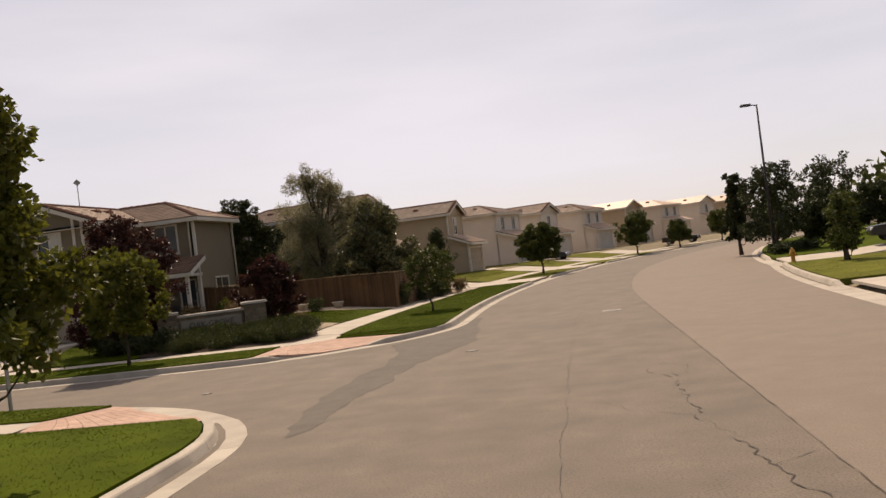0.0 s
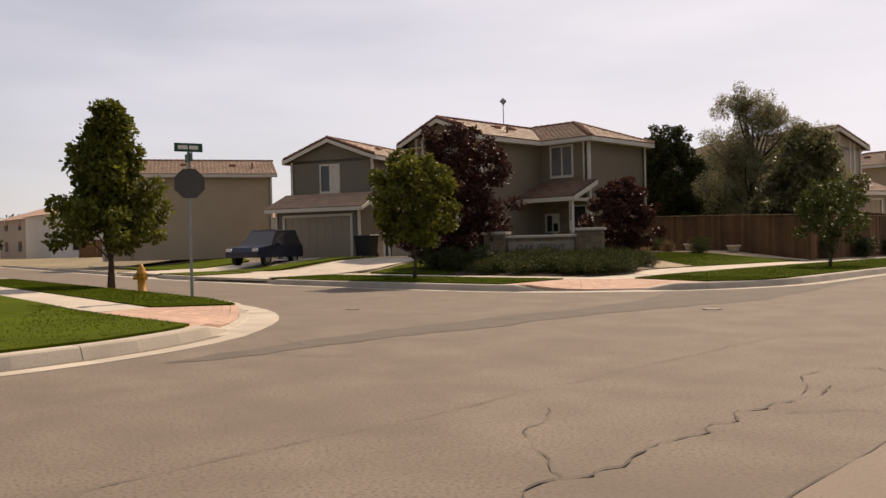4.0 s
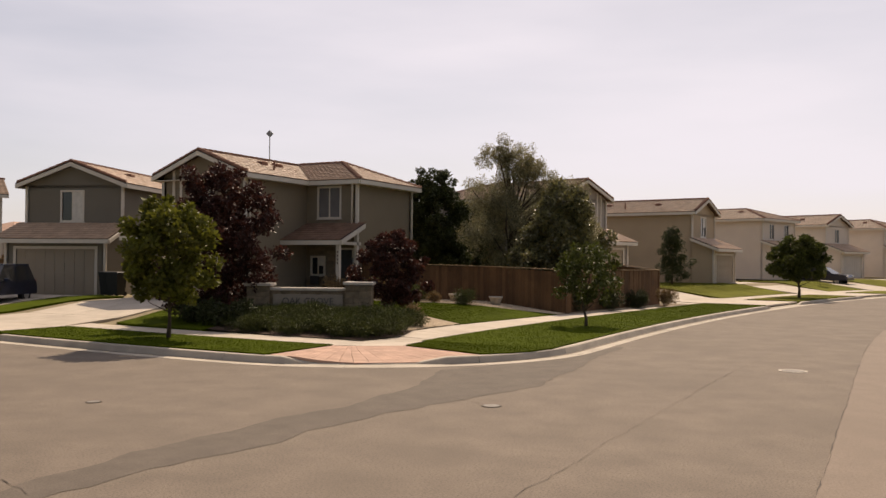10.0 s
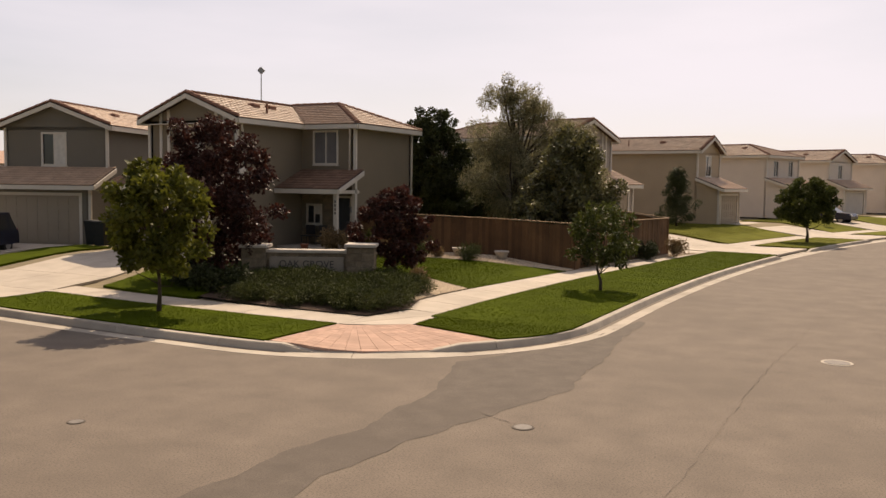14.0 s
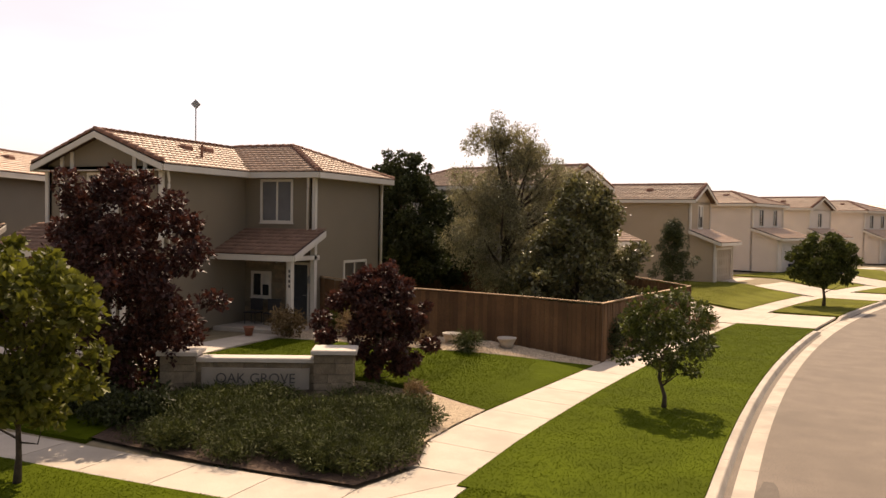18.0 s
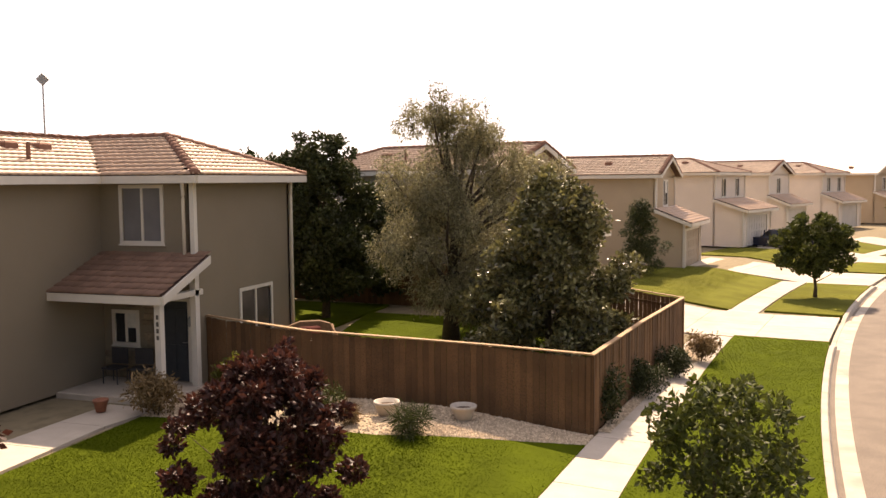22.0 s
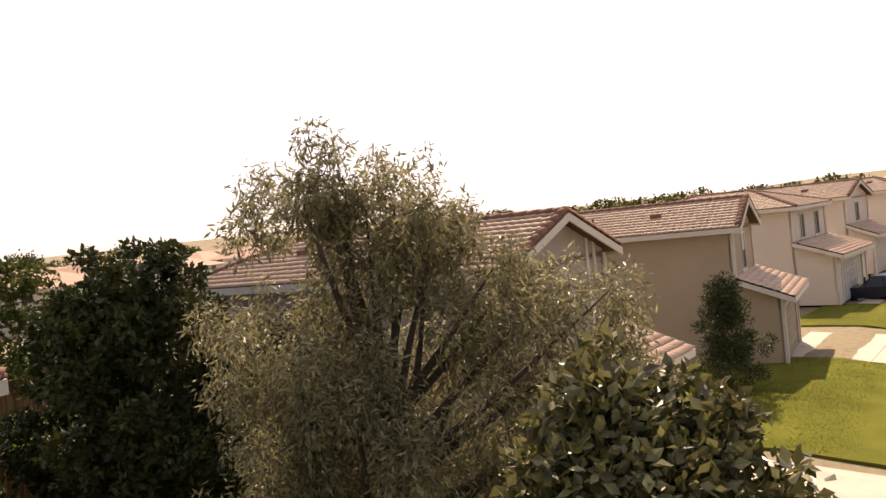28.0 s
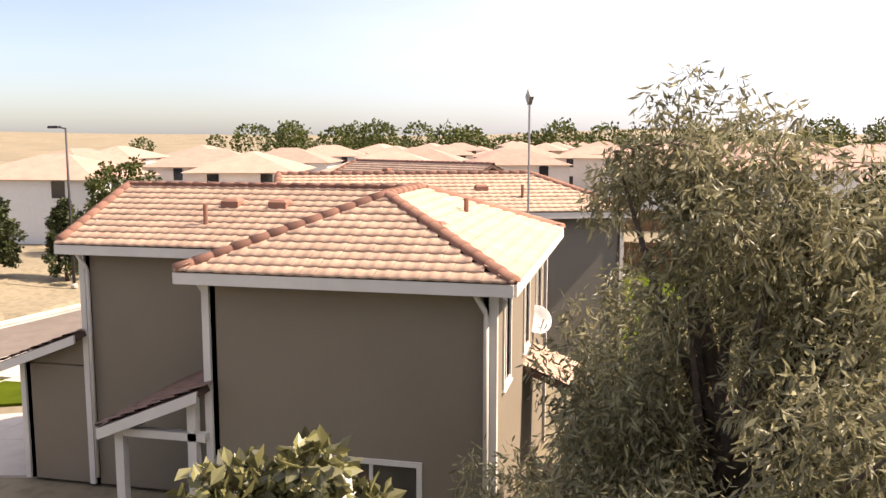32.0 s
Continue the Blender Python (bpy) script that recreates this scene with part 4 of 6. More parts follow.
def window(parent, m, w, h, blind=0.0, name="window", side=1, glass="glass"):
    """A two-light sliding window in a white frame, on the wall's face at m (its lower middle)."""
    f = Shape()
    t = 0.09
    f.box(-w / 2 - t, w / 2 + t, -0.035, 0.05, -t, 0, m).box(-w / 2 - t, w / 2 + t, -0.035, 0.05, h, h + t, m)
    f.box(-w / 2 - t, -w / 2, -0.035, 0.05, 0, h, m).box(w / 2, w / 2 + t, -0.035, 0.05, 0, h, m)
    ob = part(name, f, "trim", parent, "white framed sliding window")
    part("mullion", Shape().box(-0.03, 0.03, -0.005, 0.06, 0, h, m), "trim", ob)
    part("sill", Shape().box(-w / 2 - t - 0.03, w / 2 + t + 0.03, -0.06, 0.0, -t - 0.03, -t, m), "trim", ob)
    part("pane", Shape().box(-w / 2, -0.03, 0.03, 0.038, 0, h, m), glass, ob)
    part("pane", Shape().box(0.03, w / 2, 0.03, 0.038, 0, h, m), glass, ob)
    if blind:
        x0, x1 = (0.03, w / 2) if side > 0 else (-w / 2, -0.03)
        part("blind", Shape().box(x0, x1, 0.008, 0.02, h * (1 - blind), h, m), "blind", ob, "pale drawn blind")
    return ob


def garage_door(parent, m, w, h, mat="garage"):
    """A sectional door with raised panels in a white surround; m: the middle of the threshold."""
    d = part("garage_door", Shape().box(-w / 2, w / 2, 0.05, 0.09, 0, h, m), mat, parent, "panelled sectional garage door")
    nx, ny = 8 if w > 3.5 else 4, 4
    for i in range(nx):
        for j in range(ny):
            x0 = -w / 2 + w * (i + 0.09) / nx
            x1 = -w / 2 + w * (i + 0.91) / nx
            z0, z1 = h * (j + 0.14) / ny, h * (j + 0.86) / ny
            part("panel", Shape().box(x0, x1, 0.03, 0.05, z0, z1, m), mat, d)
    t = 0.13
    f = Shape().box(-w / 2 - t, -w / 2, -0.03, 0.06, 0, h + t, m).box(w / 2, w / 2 + t, -0.03, 0.06, 0, h + t, m).box(-w / 2, w / 2, -0.03, 0.06, h, h + t, m)
    part("garage_surround", f, "trim", parent, "white boards round the garage door")


def sloped_roof(parent, name, planes, ridges, mat="tile", singles=0, thick=0.12, label="", detail=True, fascia=()):
    """A roof of planes, each (points with the eave first, eave direction, up direction)."""
    s = Shape()
    for poly, u, v in planes:
        n = Vector(u).normalized().cross(Vector(v).normalized())
        s.slab([tuple(p) for p in poly], -n * thick)
    roof = part(name, s, "underlay" if detail else mat, parent, label or "clay tile roof")
    left = singles
    if detail:
        for i, (poly, u, v) in enumerate(planes):
            left -= roof_plane(roof, poly, u, v, left, mat=mat, seed=i + 1)
        for a, b in ridges:
            ridge_caps(roof, a, b)
    for a, b in fascia:
        a, b = Vector(a), Vector(b)
        d = (b - a).normalized()
        out = Vector((d.y, -d.x, 0)).normalized()
        f = Shape()
        c = [a + out * t + Vector((0, 0, h)) for t, h in ((0.0, 0.0), (0.05, 0.0), (0.05, -0.19), (0.0, -0.19))]
        e = [b + out * t + Vector((0, 0, h)) for t, h in ((0.0, 0.0), (0.05, 0.0), (0.05, -0.19), (0.0, -0.19))]
        f.add([tuple(x) for x in c + e], [(0, 1, 5, 4), (1, 2, 6, 5), (2, 3, 7, 6), (3, 0, 4, 7), (3, 2, 1, 0), (4, 5, 6, 7)])
        part("fascia", f, "trim", roof, "white fascia and gutter")
    return roof


def gable_roof(parent, x0, x1, y0, y1, ze, rise, hip_back=False, over=0.36, singles=0, detail=True, hip_front=False):
    """Ridge along y, gable at y0 (the front); all in the house's own metres. x0..y1 are the walls."""
    X0, X1, Y0, Y1 = x0 - over, x1 + over, y0 - over, y1 + over
    xm = (X0 + X1) / 2
    half = (X1 - X0) / 2
    zr = ze + rise
    lean = math.hypot(half, rise)
    ye = Y1 - half if hip_back else Y1
    ya = Y0 + half if hip_front else Y0
    upr = Vector((-half, 0, rise)) / lean
    upl = Vector((half, 0, rise)) / lean
    planes = [([(X1, Y0, ze), (X1, Y1, ze), (xm, ye, zr), (xm, ya, zr)], (0, 1, 0), upr), ([(X0, Y1, ze), (X0, Y0, ze), (xm, ya, zr), (xm, ye, zr)], (0, -1, 0), upl)]
    ridges = [((xm, ya, zr), (xm, ye, zr))]
    if hip_front:
        planes.append(([(X0, Y0, ze), (X1, Y0, ze), (xm, ya, zr)], (1, 0, 0), Vector((0, half, rise)) / lean))
        ridges += [((X0, Y0, ze), (xm, ya, zr)), ((X1, Y0, ze), (xm, ya, zr))]
    else:
        ridges += [((X0 + 0.08, Y0 + 0.06, ze + 0.05), (xm - 0.05, Y0 + 0.06, zr)), ((X1 - 0.08, Y0 + 0.06, ze + 0.05), (xm + 0.05, Y0 + 0.06, zr))]
    if hip_back:
        planes.append(([(X1, Y1, ze), (X0, Y1, ze), (xm, ye, zr)], (-1, 0, 0), Vector((0, -half, rise)) / lean))
        ridges += [((X1, Y1, ze), (xm, ye, zr)), ((X0, Y1, ze), (xm, ye, zr))]
    fascia = [((X1, Y0, ze - 0.02), (X1, Y1, ze - 0.02)), ((X0, Y1, ze - 0.02), (X0, Y0, ze - 0.02)), *([((X0, Y0, ze - 0.02), (X1, Y0, ze - 0.02))] if hip_front else [((X0, Y0, ze - 0.03), (xm, Y0, zr - 0.03)), ((xm, Y0, zr - 0.03), (X1, Y0, ze - 0.03))])]
    if hip_back:
        fascia.append(((X1, Y1, ze - 0.02), (X0, Y1, ze - 0.02)))
    return sloped_roof(parent, "roof", planes, ridges, "tile", singles, detail=detail, fascia=fascia)


def gable_wall(parent, x0, x1, y, ze, rise, mat, over=0.36):
    half = (x1 - x0) / 2
    k = rise / (half + over)
    zt = ze + k * over - 0.13
    part("gable", Shape().add([(x0, y, ze - 0.2), (x1, y, ze - 0.2), (x1, y, zt), ((x0 + x1) / 2, y, zt + k * half), (x0, y, zt)] + [(x0, y + 0.15, ze - 0.2), (x1, y + 0.15, ze - 0.2), (x1, y + 0.15, zt), ((x0 + x1) / 2, y + 0.15, zt + k * half), (x0, y + 0.15, zt)],
         [(0, 1, 2, 3, 4), (9, 8, 7, 6, 5), (0, 5, 6, 1), (1, 6, 7, 2), (2, 7, 8, 3), (3, 8, 9, 4), (4, 9, 5, 0)]), mat, parent)


def corner_board(parent, x, y, z0, z1, w=0.12, name="corner_board"):
    part(name, Shape().box(x - w / 2, x + w / 2, y - w / 2, y + w / 2, z0, z1), "trim", parent, "white corner board")


def roof_vents(parent, spots, mat="tile_dark"):
    for x, y, z, tall in spots:
        if tall:
            part("vent_pipe", Shape().tube([(x, y, z - 0.2), (x, y, z + 0.45)], 0.05, 8), mat, parent, "short vent pipe")
        else:
            part("roof_vent", Shape().bevel_box(x - 0.2, x + 0.2, y - 0.2, y + 0.2, z - 0.15, z + 0.16, 0.05), mat, parent, "low square roof vent")


def town_house(name, label, m, mat, W=4.9, D=10.5, ze=5.28, rise=1.05, garage_mat="garage", battens=False, blind=1.0, singles=0, detail=True, hip_back=True,
               garage_w=3.9, bump=1.55, group="", hip_front=False, win=(1.05, 1.35)):
    """A narrow two-storey stucco house: gable to the street, garage with a tiled lean-to roof before it."""
    t = thing(name, label, "house", m, group)
    x0, x1 = -W / 2, W / 2
    ww, wh = win
    wz = 3.55
    wins = (W * 0.27, W * 0.73) if hip_front else (W / 2 - 0.1,)
    wall(t, (x0, 0), (x1, 0), 0, ze - 0.05, [*[(w0 - ww / 2, w0 + ww / 2, wz, wz + wh) for w0 in wins], (W / 2 - garage_w / 2 - 0.3, W / 2 + garage_w / 2 + 0.3, 0, 2.4)], mat)
    wall(t, (x1, 0), (x1, D), 0, ze - 0.05, [], mat)
    wall(t, (x1, D), (x0, D), 0, ze - 0.05, [], mat)
    wall(t, (x0, D), (x0, 0), 0, ze - 0.05, [], mat)
    part("storey_floor", Shape().box(x0 + 0.17, x1 - 0.17, 0.17, D - 0.17, 2.7, 2.85), "underlay", t)
    if not hip_front:
        gable_wall(t, x0, x1, 0.0, ze, rise, mat)
    gable_roof(t, x0, x1, 0, D, ze, rise, hip_back, singles=singles, detail=detail, hip_front=hip_front)
    for w0 in wins:
        window(t, face_matrix((x0, 0), (x1, 0), w0, wz), ww, wh, blind)
    for x in (x0, x1):
        corner_board(t, x, 0.0, 3.1, ze - 0.1)
        corner_board(t, x, D, 0.0, ze - 0.1)
    if battens:
        for x in (x0 + 0.55, x0 + 0.95, x1 - 0.95, x1 - 0.55):
            part("batten", Shape().box(x - 0.06, x + 0.06, -0.035, 0.0, 3.2, ze + 0.35), "trim", t, "white vertical batten")
    # garage
    g0, g1 = x0 - 0.0, x1 + 0.0
    gm = face_matrix((g0, -bump), (g1, -bump), W / 2, 0)
    wall(t, (g0, -bump), (g1, -bump), 0, 2.62, [(W / 2 - garage_w / 2, W / 2 + garage_w / 2, 0, 2.15)], mat, "garage_wall")
    wall(t, (g1, -bump), (g1, 0), 0, 2.62, [], mat, "garage_wall")
    wall(t, (g0, 0), (g0, -bump), 0, 2.62, [], mat, "garage_wall")
    garage_door(t, gm, garage_w, 2.15, garage_mat)
    corner_board(t, g0, -bump, 0, 2.6)
    corner_board(t, g1, -bump, 0, 2.6)
    run, up = bump + 0.45, 0.78
    ln = math.hypot(run, up)
    o = 0.4
    pl = [([(g0 - o, -bump - 0.45, 2.62), (g1 + o, -bump - 0.45, 2.62), (g1 + o, 0.0, 2.62 + up), (g0 - o, 0.0, 2.62 + up)], (1, 0, 0), Vector((0, run, up)) / ln)]
    sloped_roof(t, "garage_roof", pl, [], "tile", 0, detail=detail, fascia=[((g0 - o, -bump - 0.45, 2.6), (g1 + o, -bump - 0.45, 2.6)), ((g1 + o, -bump - 0.45, 2.6), (g1 + o, 0, 2.6 + up)), ((g0 - o, 0, 2.6 + up), (g0 - o, -bump - 0.45, 2.6))], label="tiled lean-to roof over the garage")
    for x in (g0, g1 - 0.12):
        part("garage_cheek", Shape().add([(x, -bump, 2.6), (x, 0, 2.6), (x, 0, 2.6 + up - 0.12)] + [(x + 0.12, -bump, 2.6), (x + 0.12, 0, 2.6), (x + 0.12, 0, 2.6 + up - 0.12)], [(0, 1, 2), (5, 4, 3), (0, 3, 4, 1), (1, 4, 5, 2), (2, 5, 3, 0)]), mat, t)
    k = rise / (W / 2 + 0.36)
    roof_vents(t, [(1.1, 3.2, ze + rise - 1.1 * k, 0), (1.2, 6.2, ze + rise - 1.2 * k, 0), (1.9, 7.4, ze + rise - 1.9 * k, 1), (-1.2, 3.0, ze + rise - 1.2 * k, 0), (-1.9, 5.4, ze + rise - 1.9 * k, 1), (-1.1, 7.0, ze + rise - 1.1 * k, 0)])
    return t


def corner_house():
    """The olive house on the corner: gabled block, hipped east wing with a porch, garage before the gable."""
    Z = 0.60
    t = thing("corner_house", "olive stucco two-storey house with white trim and clay tile roof", "house", pose(0, 0, Z))
    ze, rise = 5.28, 1.05
    x0, x1, y0, y1 = -28.38, -23.73, 13.63, 22.85
    wx1, wy0, wy1 = -20.94, 17.95, 22.85
    mat = "stucco_olive"
    W = x1 - x0
    wall(t, (x0, y0), (x1, y0), 0, ze - 0.05, [(W / 2 - 0.55, W / 2 + 0.55, 3.55, 4.95), (0.35, W - 0.35, 0, 2.4)], mat)
    wall(t, (x1, y0), (x1, wy0), 0, ze - 0.05, [], mat)
    L = wx1 - x1
    wall(t, (x1, wy0), (wx1, wy0), 0, ze - 0.05, [(0.70, 1.85, 3.62, 4.95), (0.35, 1.0, 1.0, 1.75), (1.78, 2.56, 0.08, 2.12)], mat)
    wall(t, (wx1, wy0), (wx1, wy1), 0, ze - 0.05, [(2.08, 3.65, 0.08, 2.12)], mat)
    wall(t, (wx1, wy1), (x0, wy1), 0, ze - 0.05, [(1.0, 1.7, 3.3, 4.9), (3.6, 4.3, 3.3, 4.9), (5.6, 6.5, 3.6, 4.9)], mat)
    wall(t, (x0, y1), (x0, y0), 0, ze - 0.05, [], mat)
    part("storey_floor", Shape().box(x0 + 0.2, x1 + 2.5, wy0 + 0.2, wy1 - 0.2, 2.7, 2.85), "underlay", t)
    gable_wall(t, x0, x1, y0, ze, rise, mat)
    # roof: the gabled block and the hipped wing as one
    o = 0.36
    X0, X1, Y0, Y1 = x0 - o, x1 + o, y0 - o, y1 + o
    xm, half, zr = (X0 + X1) / 2, (X1 - X0) / 2, ze + rise
    lean = math.hypot(half, rise)
    WX, VY0, VY1 = wx1 + o, wy0 - o, wy1 + o
    wh = (VY1 - VY0) / 2
    wrise = rise * wh / half
    wl = math.hypot(wh, wrise)
    hx, hy, hz = WX - wh, (VY0 + VY1) / 2, ze + wrise
    nr = VY1 - half
    up_n, up_e, up_w = Vector((0, -wh, wrise)) / wl, Vector((-half, 0, rise)) / lean, Vector((half, 0, rise)) / lean
    planes = [
        ([(X1, VY0, ze), (WX, VY0, ze), (hx, hy, hz), (X1 - wh, hy, hz)], (1, 0, 0), Vector((0, wh, wrise)) / wl),
        ([(WX, VY0, ze), (WX, VY1, ze), (hx, hy, hz)], (0, 1, 0), Vector((-wh, 0, wrise)) / wl),
        ([(X1, Y0, ze), (X1, VY0, ze), (X1 - wh, hy, hz), (xm, nr, zr), (xm, Y0, zr)], (0, 1, 0), up_e),
        ([(WX, VY1, ze), (X0, VY1, ze), (xm, nr, zr), (X1 - wh, hy, hz), (hx, hy, hz)], (-1, 0, 0), up_n),
        ([(X0, Y1, ze), (X0, Y0, ze), (xm, Y0, zr), (xm, nr, zr)], (0, -1, 0), up_w),
    ]
    ridges = [((WX, VY0, ze), (hx, hy, hz)), ((WX, VY1, ze), (hx, hy, hz)), ((hx, hy, hz), (xm, hy, hz)), ((xm, Y0, zr), (xm, nr, zr)), ((X0, Y1, ze), (xm, nr, zr)),
              ((X0 + 0.08, Y0 + 0.06, ze + 0.05), (xm - 0.05, Y0 + 0.06, zr)), ((X1 - 0.08, Y0 + 0.06, ze + 0.05), (xm + 0.05, Y0 + 0.06, zr))]
    fz = ze - 0.02
    fascia = [((X1, Y0, fz), (X1, VY0, fz)), ((X1, VY0, fz), (WX, VY0, fz)), ((WX, VY0, fz), (WX, VY1, fz)), ((WX, VY1, fz), (X0, VY1, fz)),
              ((X0, Y1, fz), (X0, Y0, fz)), ((X0, Y0, fz - 0.01), (xm, Y0, zr - 0.03)), ((xm, Y0, zr - 0.03), (X1, Y0, fz - 0.01))]
    roof = sloped_roof(t, "roof", planes, ridges, "tile", 290, fascia=fascia, label="sunlit clay tile roof with dark ridge tiles")
    k = rise / half
    roof_vents(roof, [(xm + 0.9, 16.4, zr - 0.9 * k, 0), (xm + 0.9, 17.5, zr - 0.9 * k, 0), (X1 - 0.9, 16.2, ze + 0.9 * k, 1), (-22.6, 21.5, ze + 1.4 * k, 0), (-25.0, 21.6, ze + 1.3 * k, 1)])
    # soffit
    part("soffit", Shape().box(X0 + 0.05, X1 - 0.05, Y0 + 0.05, Y1 - 0.05, ze - 0.20, ze - 0.17).box(x1 + 0.2, WX - 0.05, VY0 + 0.05, VY1 - 0.05, ze - 0.205, ze - 0.175), "trim", t, "white boarded soffit")
    window(t, face_matrix((x0, y0), (x1, y0), W / 2, 3.55), 1.1, 1.4, 1.0)
    window(t, face_matrix((x1, wy0), (wx1, wy0), 1.275, 3.62), 1.15, 1.33, glass="glass_blind")
    window(t, face_matrix((x1, wy0), (wx1, wy0), 0.675, 1.0), 0.65, 0.75, 0.5)
    for along, low, wide, high in ((1.35, 3.3, 0.7, 1.6), (3.95, 3.3, 0.7, 1.6), (6.05, 3.6, 0.9, 1.3)):
        window(t, face_matrix((wx1, wy1), (x0, wy1), along, low), wide, high)
    d = window(t, face_matrix((wx1, wy0), (wx1, wy1), 2.865, 0.08), 1.57, 2.04, 0.0, "sliding_door", 1, "glass_door")
    tagged(d, "white framed sliding glass patio door")
    # front door with storm frame
    dm = face_matrix((x1, wy0), (wx1, wy0), 2.17, 0.08)
    f = Shape().box(-0.47, -0.39, -0.04, 0.05, 0, 2.12, dm).box(0.39, 0.47, -0.04, 0.05, 0, 2.12, dm).box(-0.39, 0.39, -0.04, 0.05, 2.04, 2.12, dm)
    df = part("door_frame", f, "trim", t, "white door casing")
    leaf = part("door", Shape().box(-0.39, 0.39, 0.05, 0.09, 0, 2.04, dm), "door", df, "dark blue-grey front door")
    for z in (0.2, 1.1):
        for x in (-0.3, 0.03):
            part("door_panel", Shape().box(x, x + 0.27, 0.035, 0.05, z, z + 0.72, dm), "door", df)
    part("door_handle", Shape().tube([dm @ Vector((0.32, 0.04, 1.0)), dm @ Vector((0.32, -0.02, 1.0)), dm @ Vector((0.22, -0.02, 1.0))], 0.012, 6), "metal", df, "metal lever handle")
    # white corner boards, downpipes and gable battens
    for x, y, lo in ((x0, y0, 2.4), (x1, y0, 0.0), (wx1, wy0, 0.0), (wx1, wy1, 0.0), (x0, y1, 0.0)):
        corner_board(t, x, y, lo, ze - 0.2, 0.13)
    for x in (x0 + 0.62, x0 + 1.05, x1 - 1.05, x1 - 0.62):
        part("batten", Shape().box(x - 0.07, x + 0.07, y0 - 0.035, y0, 3.2, ze + 0.42), "trim", t, "white vertical batten")
    for x, y in ((x1 + 0.13, y0 + 0.18), (wx1 - 0.22, wy0 - 0.09), (wx1 + 0.1, wy1 - 0.1)):
        part("downpipe", Shape().tube([(x + 0.12, y - 0.2, ze - 0.14), (x + 0.02, y - 0.02, ze - 0.5), (x, y, ze - 0.6), (x, y, 3.2 if y < 18.0 and y > 17 else 0.2)], 0.045, 8), "trim", t, "white downpipe", True)
    # porch roof over the door, on posts
    px0, px1, py = x1, wx1 + 0.42, 16.05
    run, up = wy0 - py, 0.78
    ln = math.hypot(run, up)
    pz = 2.52
    sloped_roof(t, "porch_roof", [([(px0, py, pz), (px1, py, pz), (px1, wy0, pz + up), (px0, wy0, pz + up)], (1, 0, 0), Vector((0, run, up)) / ln)], [], "tile_shaded", 0,
                fascia=[((px0, py, pz - 0.02), (px1, py, pz - 0.02)), ((px1, py, pz - 0.02), (px1, wy0, pz + up - 0.02))], label="tiled porch roof, its shade put into the tile colour")
    for x, y in ((px1 - 0.28, py + 0.25), (px1 - 0.28, wy0 - 0.25)):
        post = part("porch_post", Shape().box(x - 0.08, x + 0.08, y - 0.08, y + 0.08, -0.1, pz - 0.15 + (0.0 if y < 17 else up - 0.05)), "trim", t, "white square porch post")
    part("porch_beam", Shape().box(px0, px1 - 0.18, py + 0.18, py + 0.34, pz - 0.2, pz - 0.06), "trim", t, "white porch beam")
    part("porch_beam", Shape().add([(px1 - 0.36, py + 0.2, pz - 0.2), (px1 - 0.2, py + 0.2, pz - 0.2), (px1 - 0.2, wy0, pz - 0.2), (px1 - 0.36, wy0, pz - 0.2), (px1 - 0.36, py + 0.2, pz - 0.06), (px1 - 0.2, py + 0.2, pz - 0.06), (px1 - 0.2, wy0, pz - 0.06), (px1 - 0.36, wy0, pz - 0.06)],
         [(0, 3, 2, 1), (4, 5, 6, 7), (0, 1, 5, 4), (1, 2, 6, 5), (2, 3, 7, 6), (3, 0, 4, 7)]), "trim", t, "white porch beam")
    part("porch_floor", Shape().bevel_box(px0 + 0.02, px1 - 0.1, py + 0.1, wy0, -0.15, 0.07, 0.02), "concrete", t, "concrete porch step")
    # stone wainscot on the porch wall
    rng = random.Random(4)
    stone_holes = (0.22, 1.13)
    z = 0.08
    while z < 2.2:
        hgt = rng.uniform(0.14, 0.22)
        x = 0.02
        while x < 1.66:
            w = min(rng.uniform(0.25, 0.45), 1.68 - x)
            if not (0.9 < z + hgt and z < 1.85 and x + w > stone_holes[0] and x < stone_holes[1]):
                part("stone", Shape().bevel_box(x1 + x + 0.004, x1 + x + w - 0.008, wy0 - 0.035 - rng.uniform(0, 0.012), wy0 + 0.01, z + 0.004, z + hgt - 0.008, 0.008), "stone", t)
            x += w
        z += hgt
    # digits on the post, shown as bars
    for i in range(4):
        part("number_bar", Shape().box(px1 - 0.30, px1 - 0.24, py + 0.155, py + 0.168, 1.95 - i * 0.16, 2.05 - i * 0.16), "lettering", t, "dark house-number bar")
    # garage
    bump = 1.6
    gw = 3.9
    wall(t, (x0, y0 - bump), (x1, y0 - bump), 0, 2.62, [(W / 2 - gw / 2, W / 2 + gw / 2, 0, 2.15)], mat, "garage_wall")
    wall(t, (x1, y0 - bump), (x1, y0), 0, 2.62, [], mat, "garage_wall")
    wall(t, (x0, y0), (x0, y0 - bump), 0, 2.62, [], mat, "garage_wall")
    garage_door(t, face_matrix((x0, y0 - bump), (x1, y0 - bump), W / 2, 0), gw, 2.15)
    corner_board(t, x0, y0 - bump, 0, 2.6)
    corner_board(t, x1, y0 - bump, 0, 2.6)
    run, up = bump + 0.45, 0.78
    ln = math.hypot(run, up)
    gy = y0 - bump - 0.45
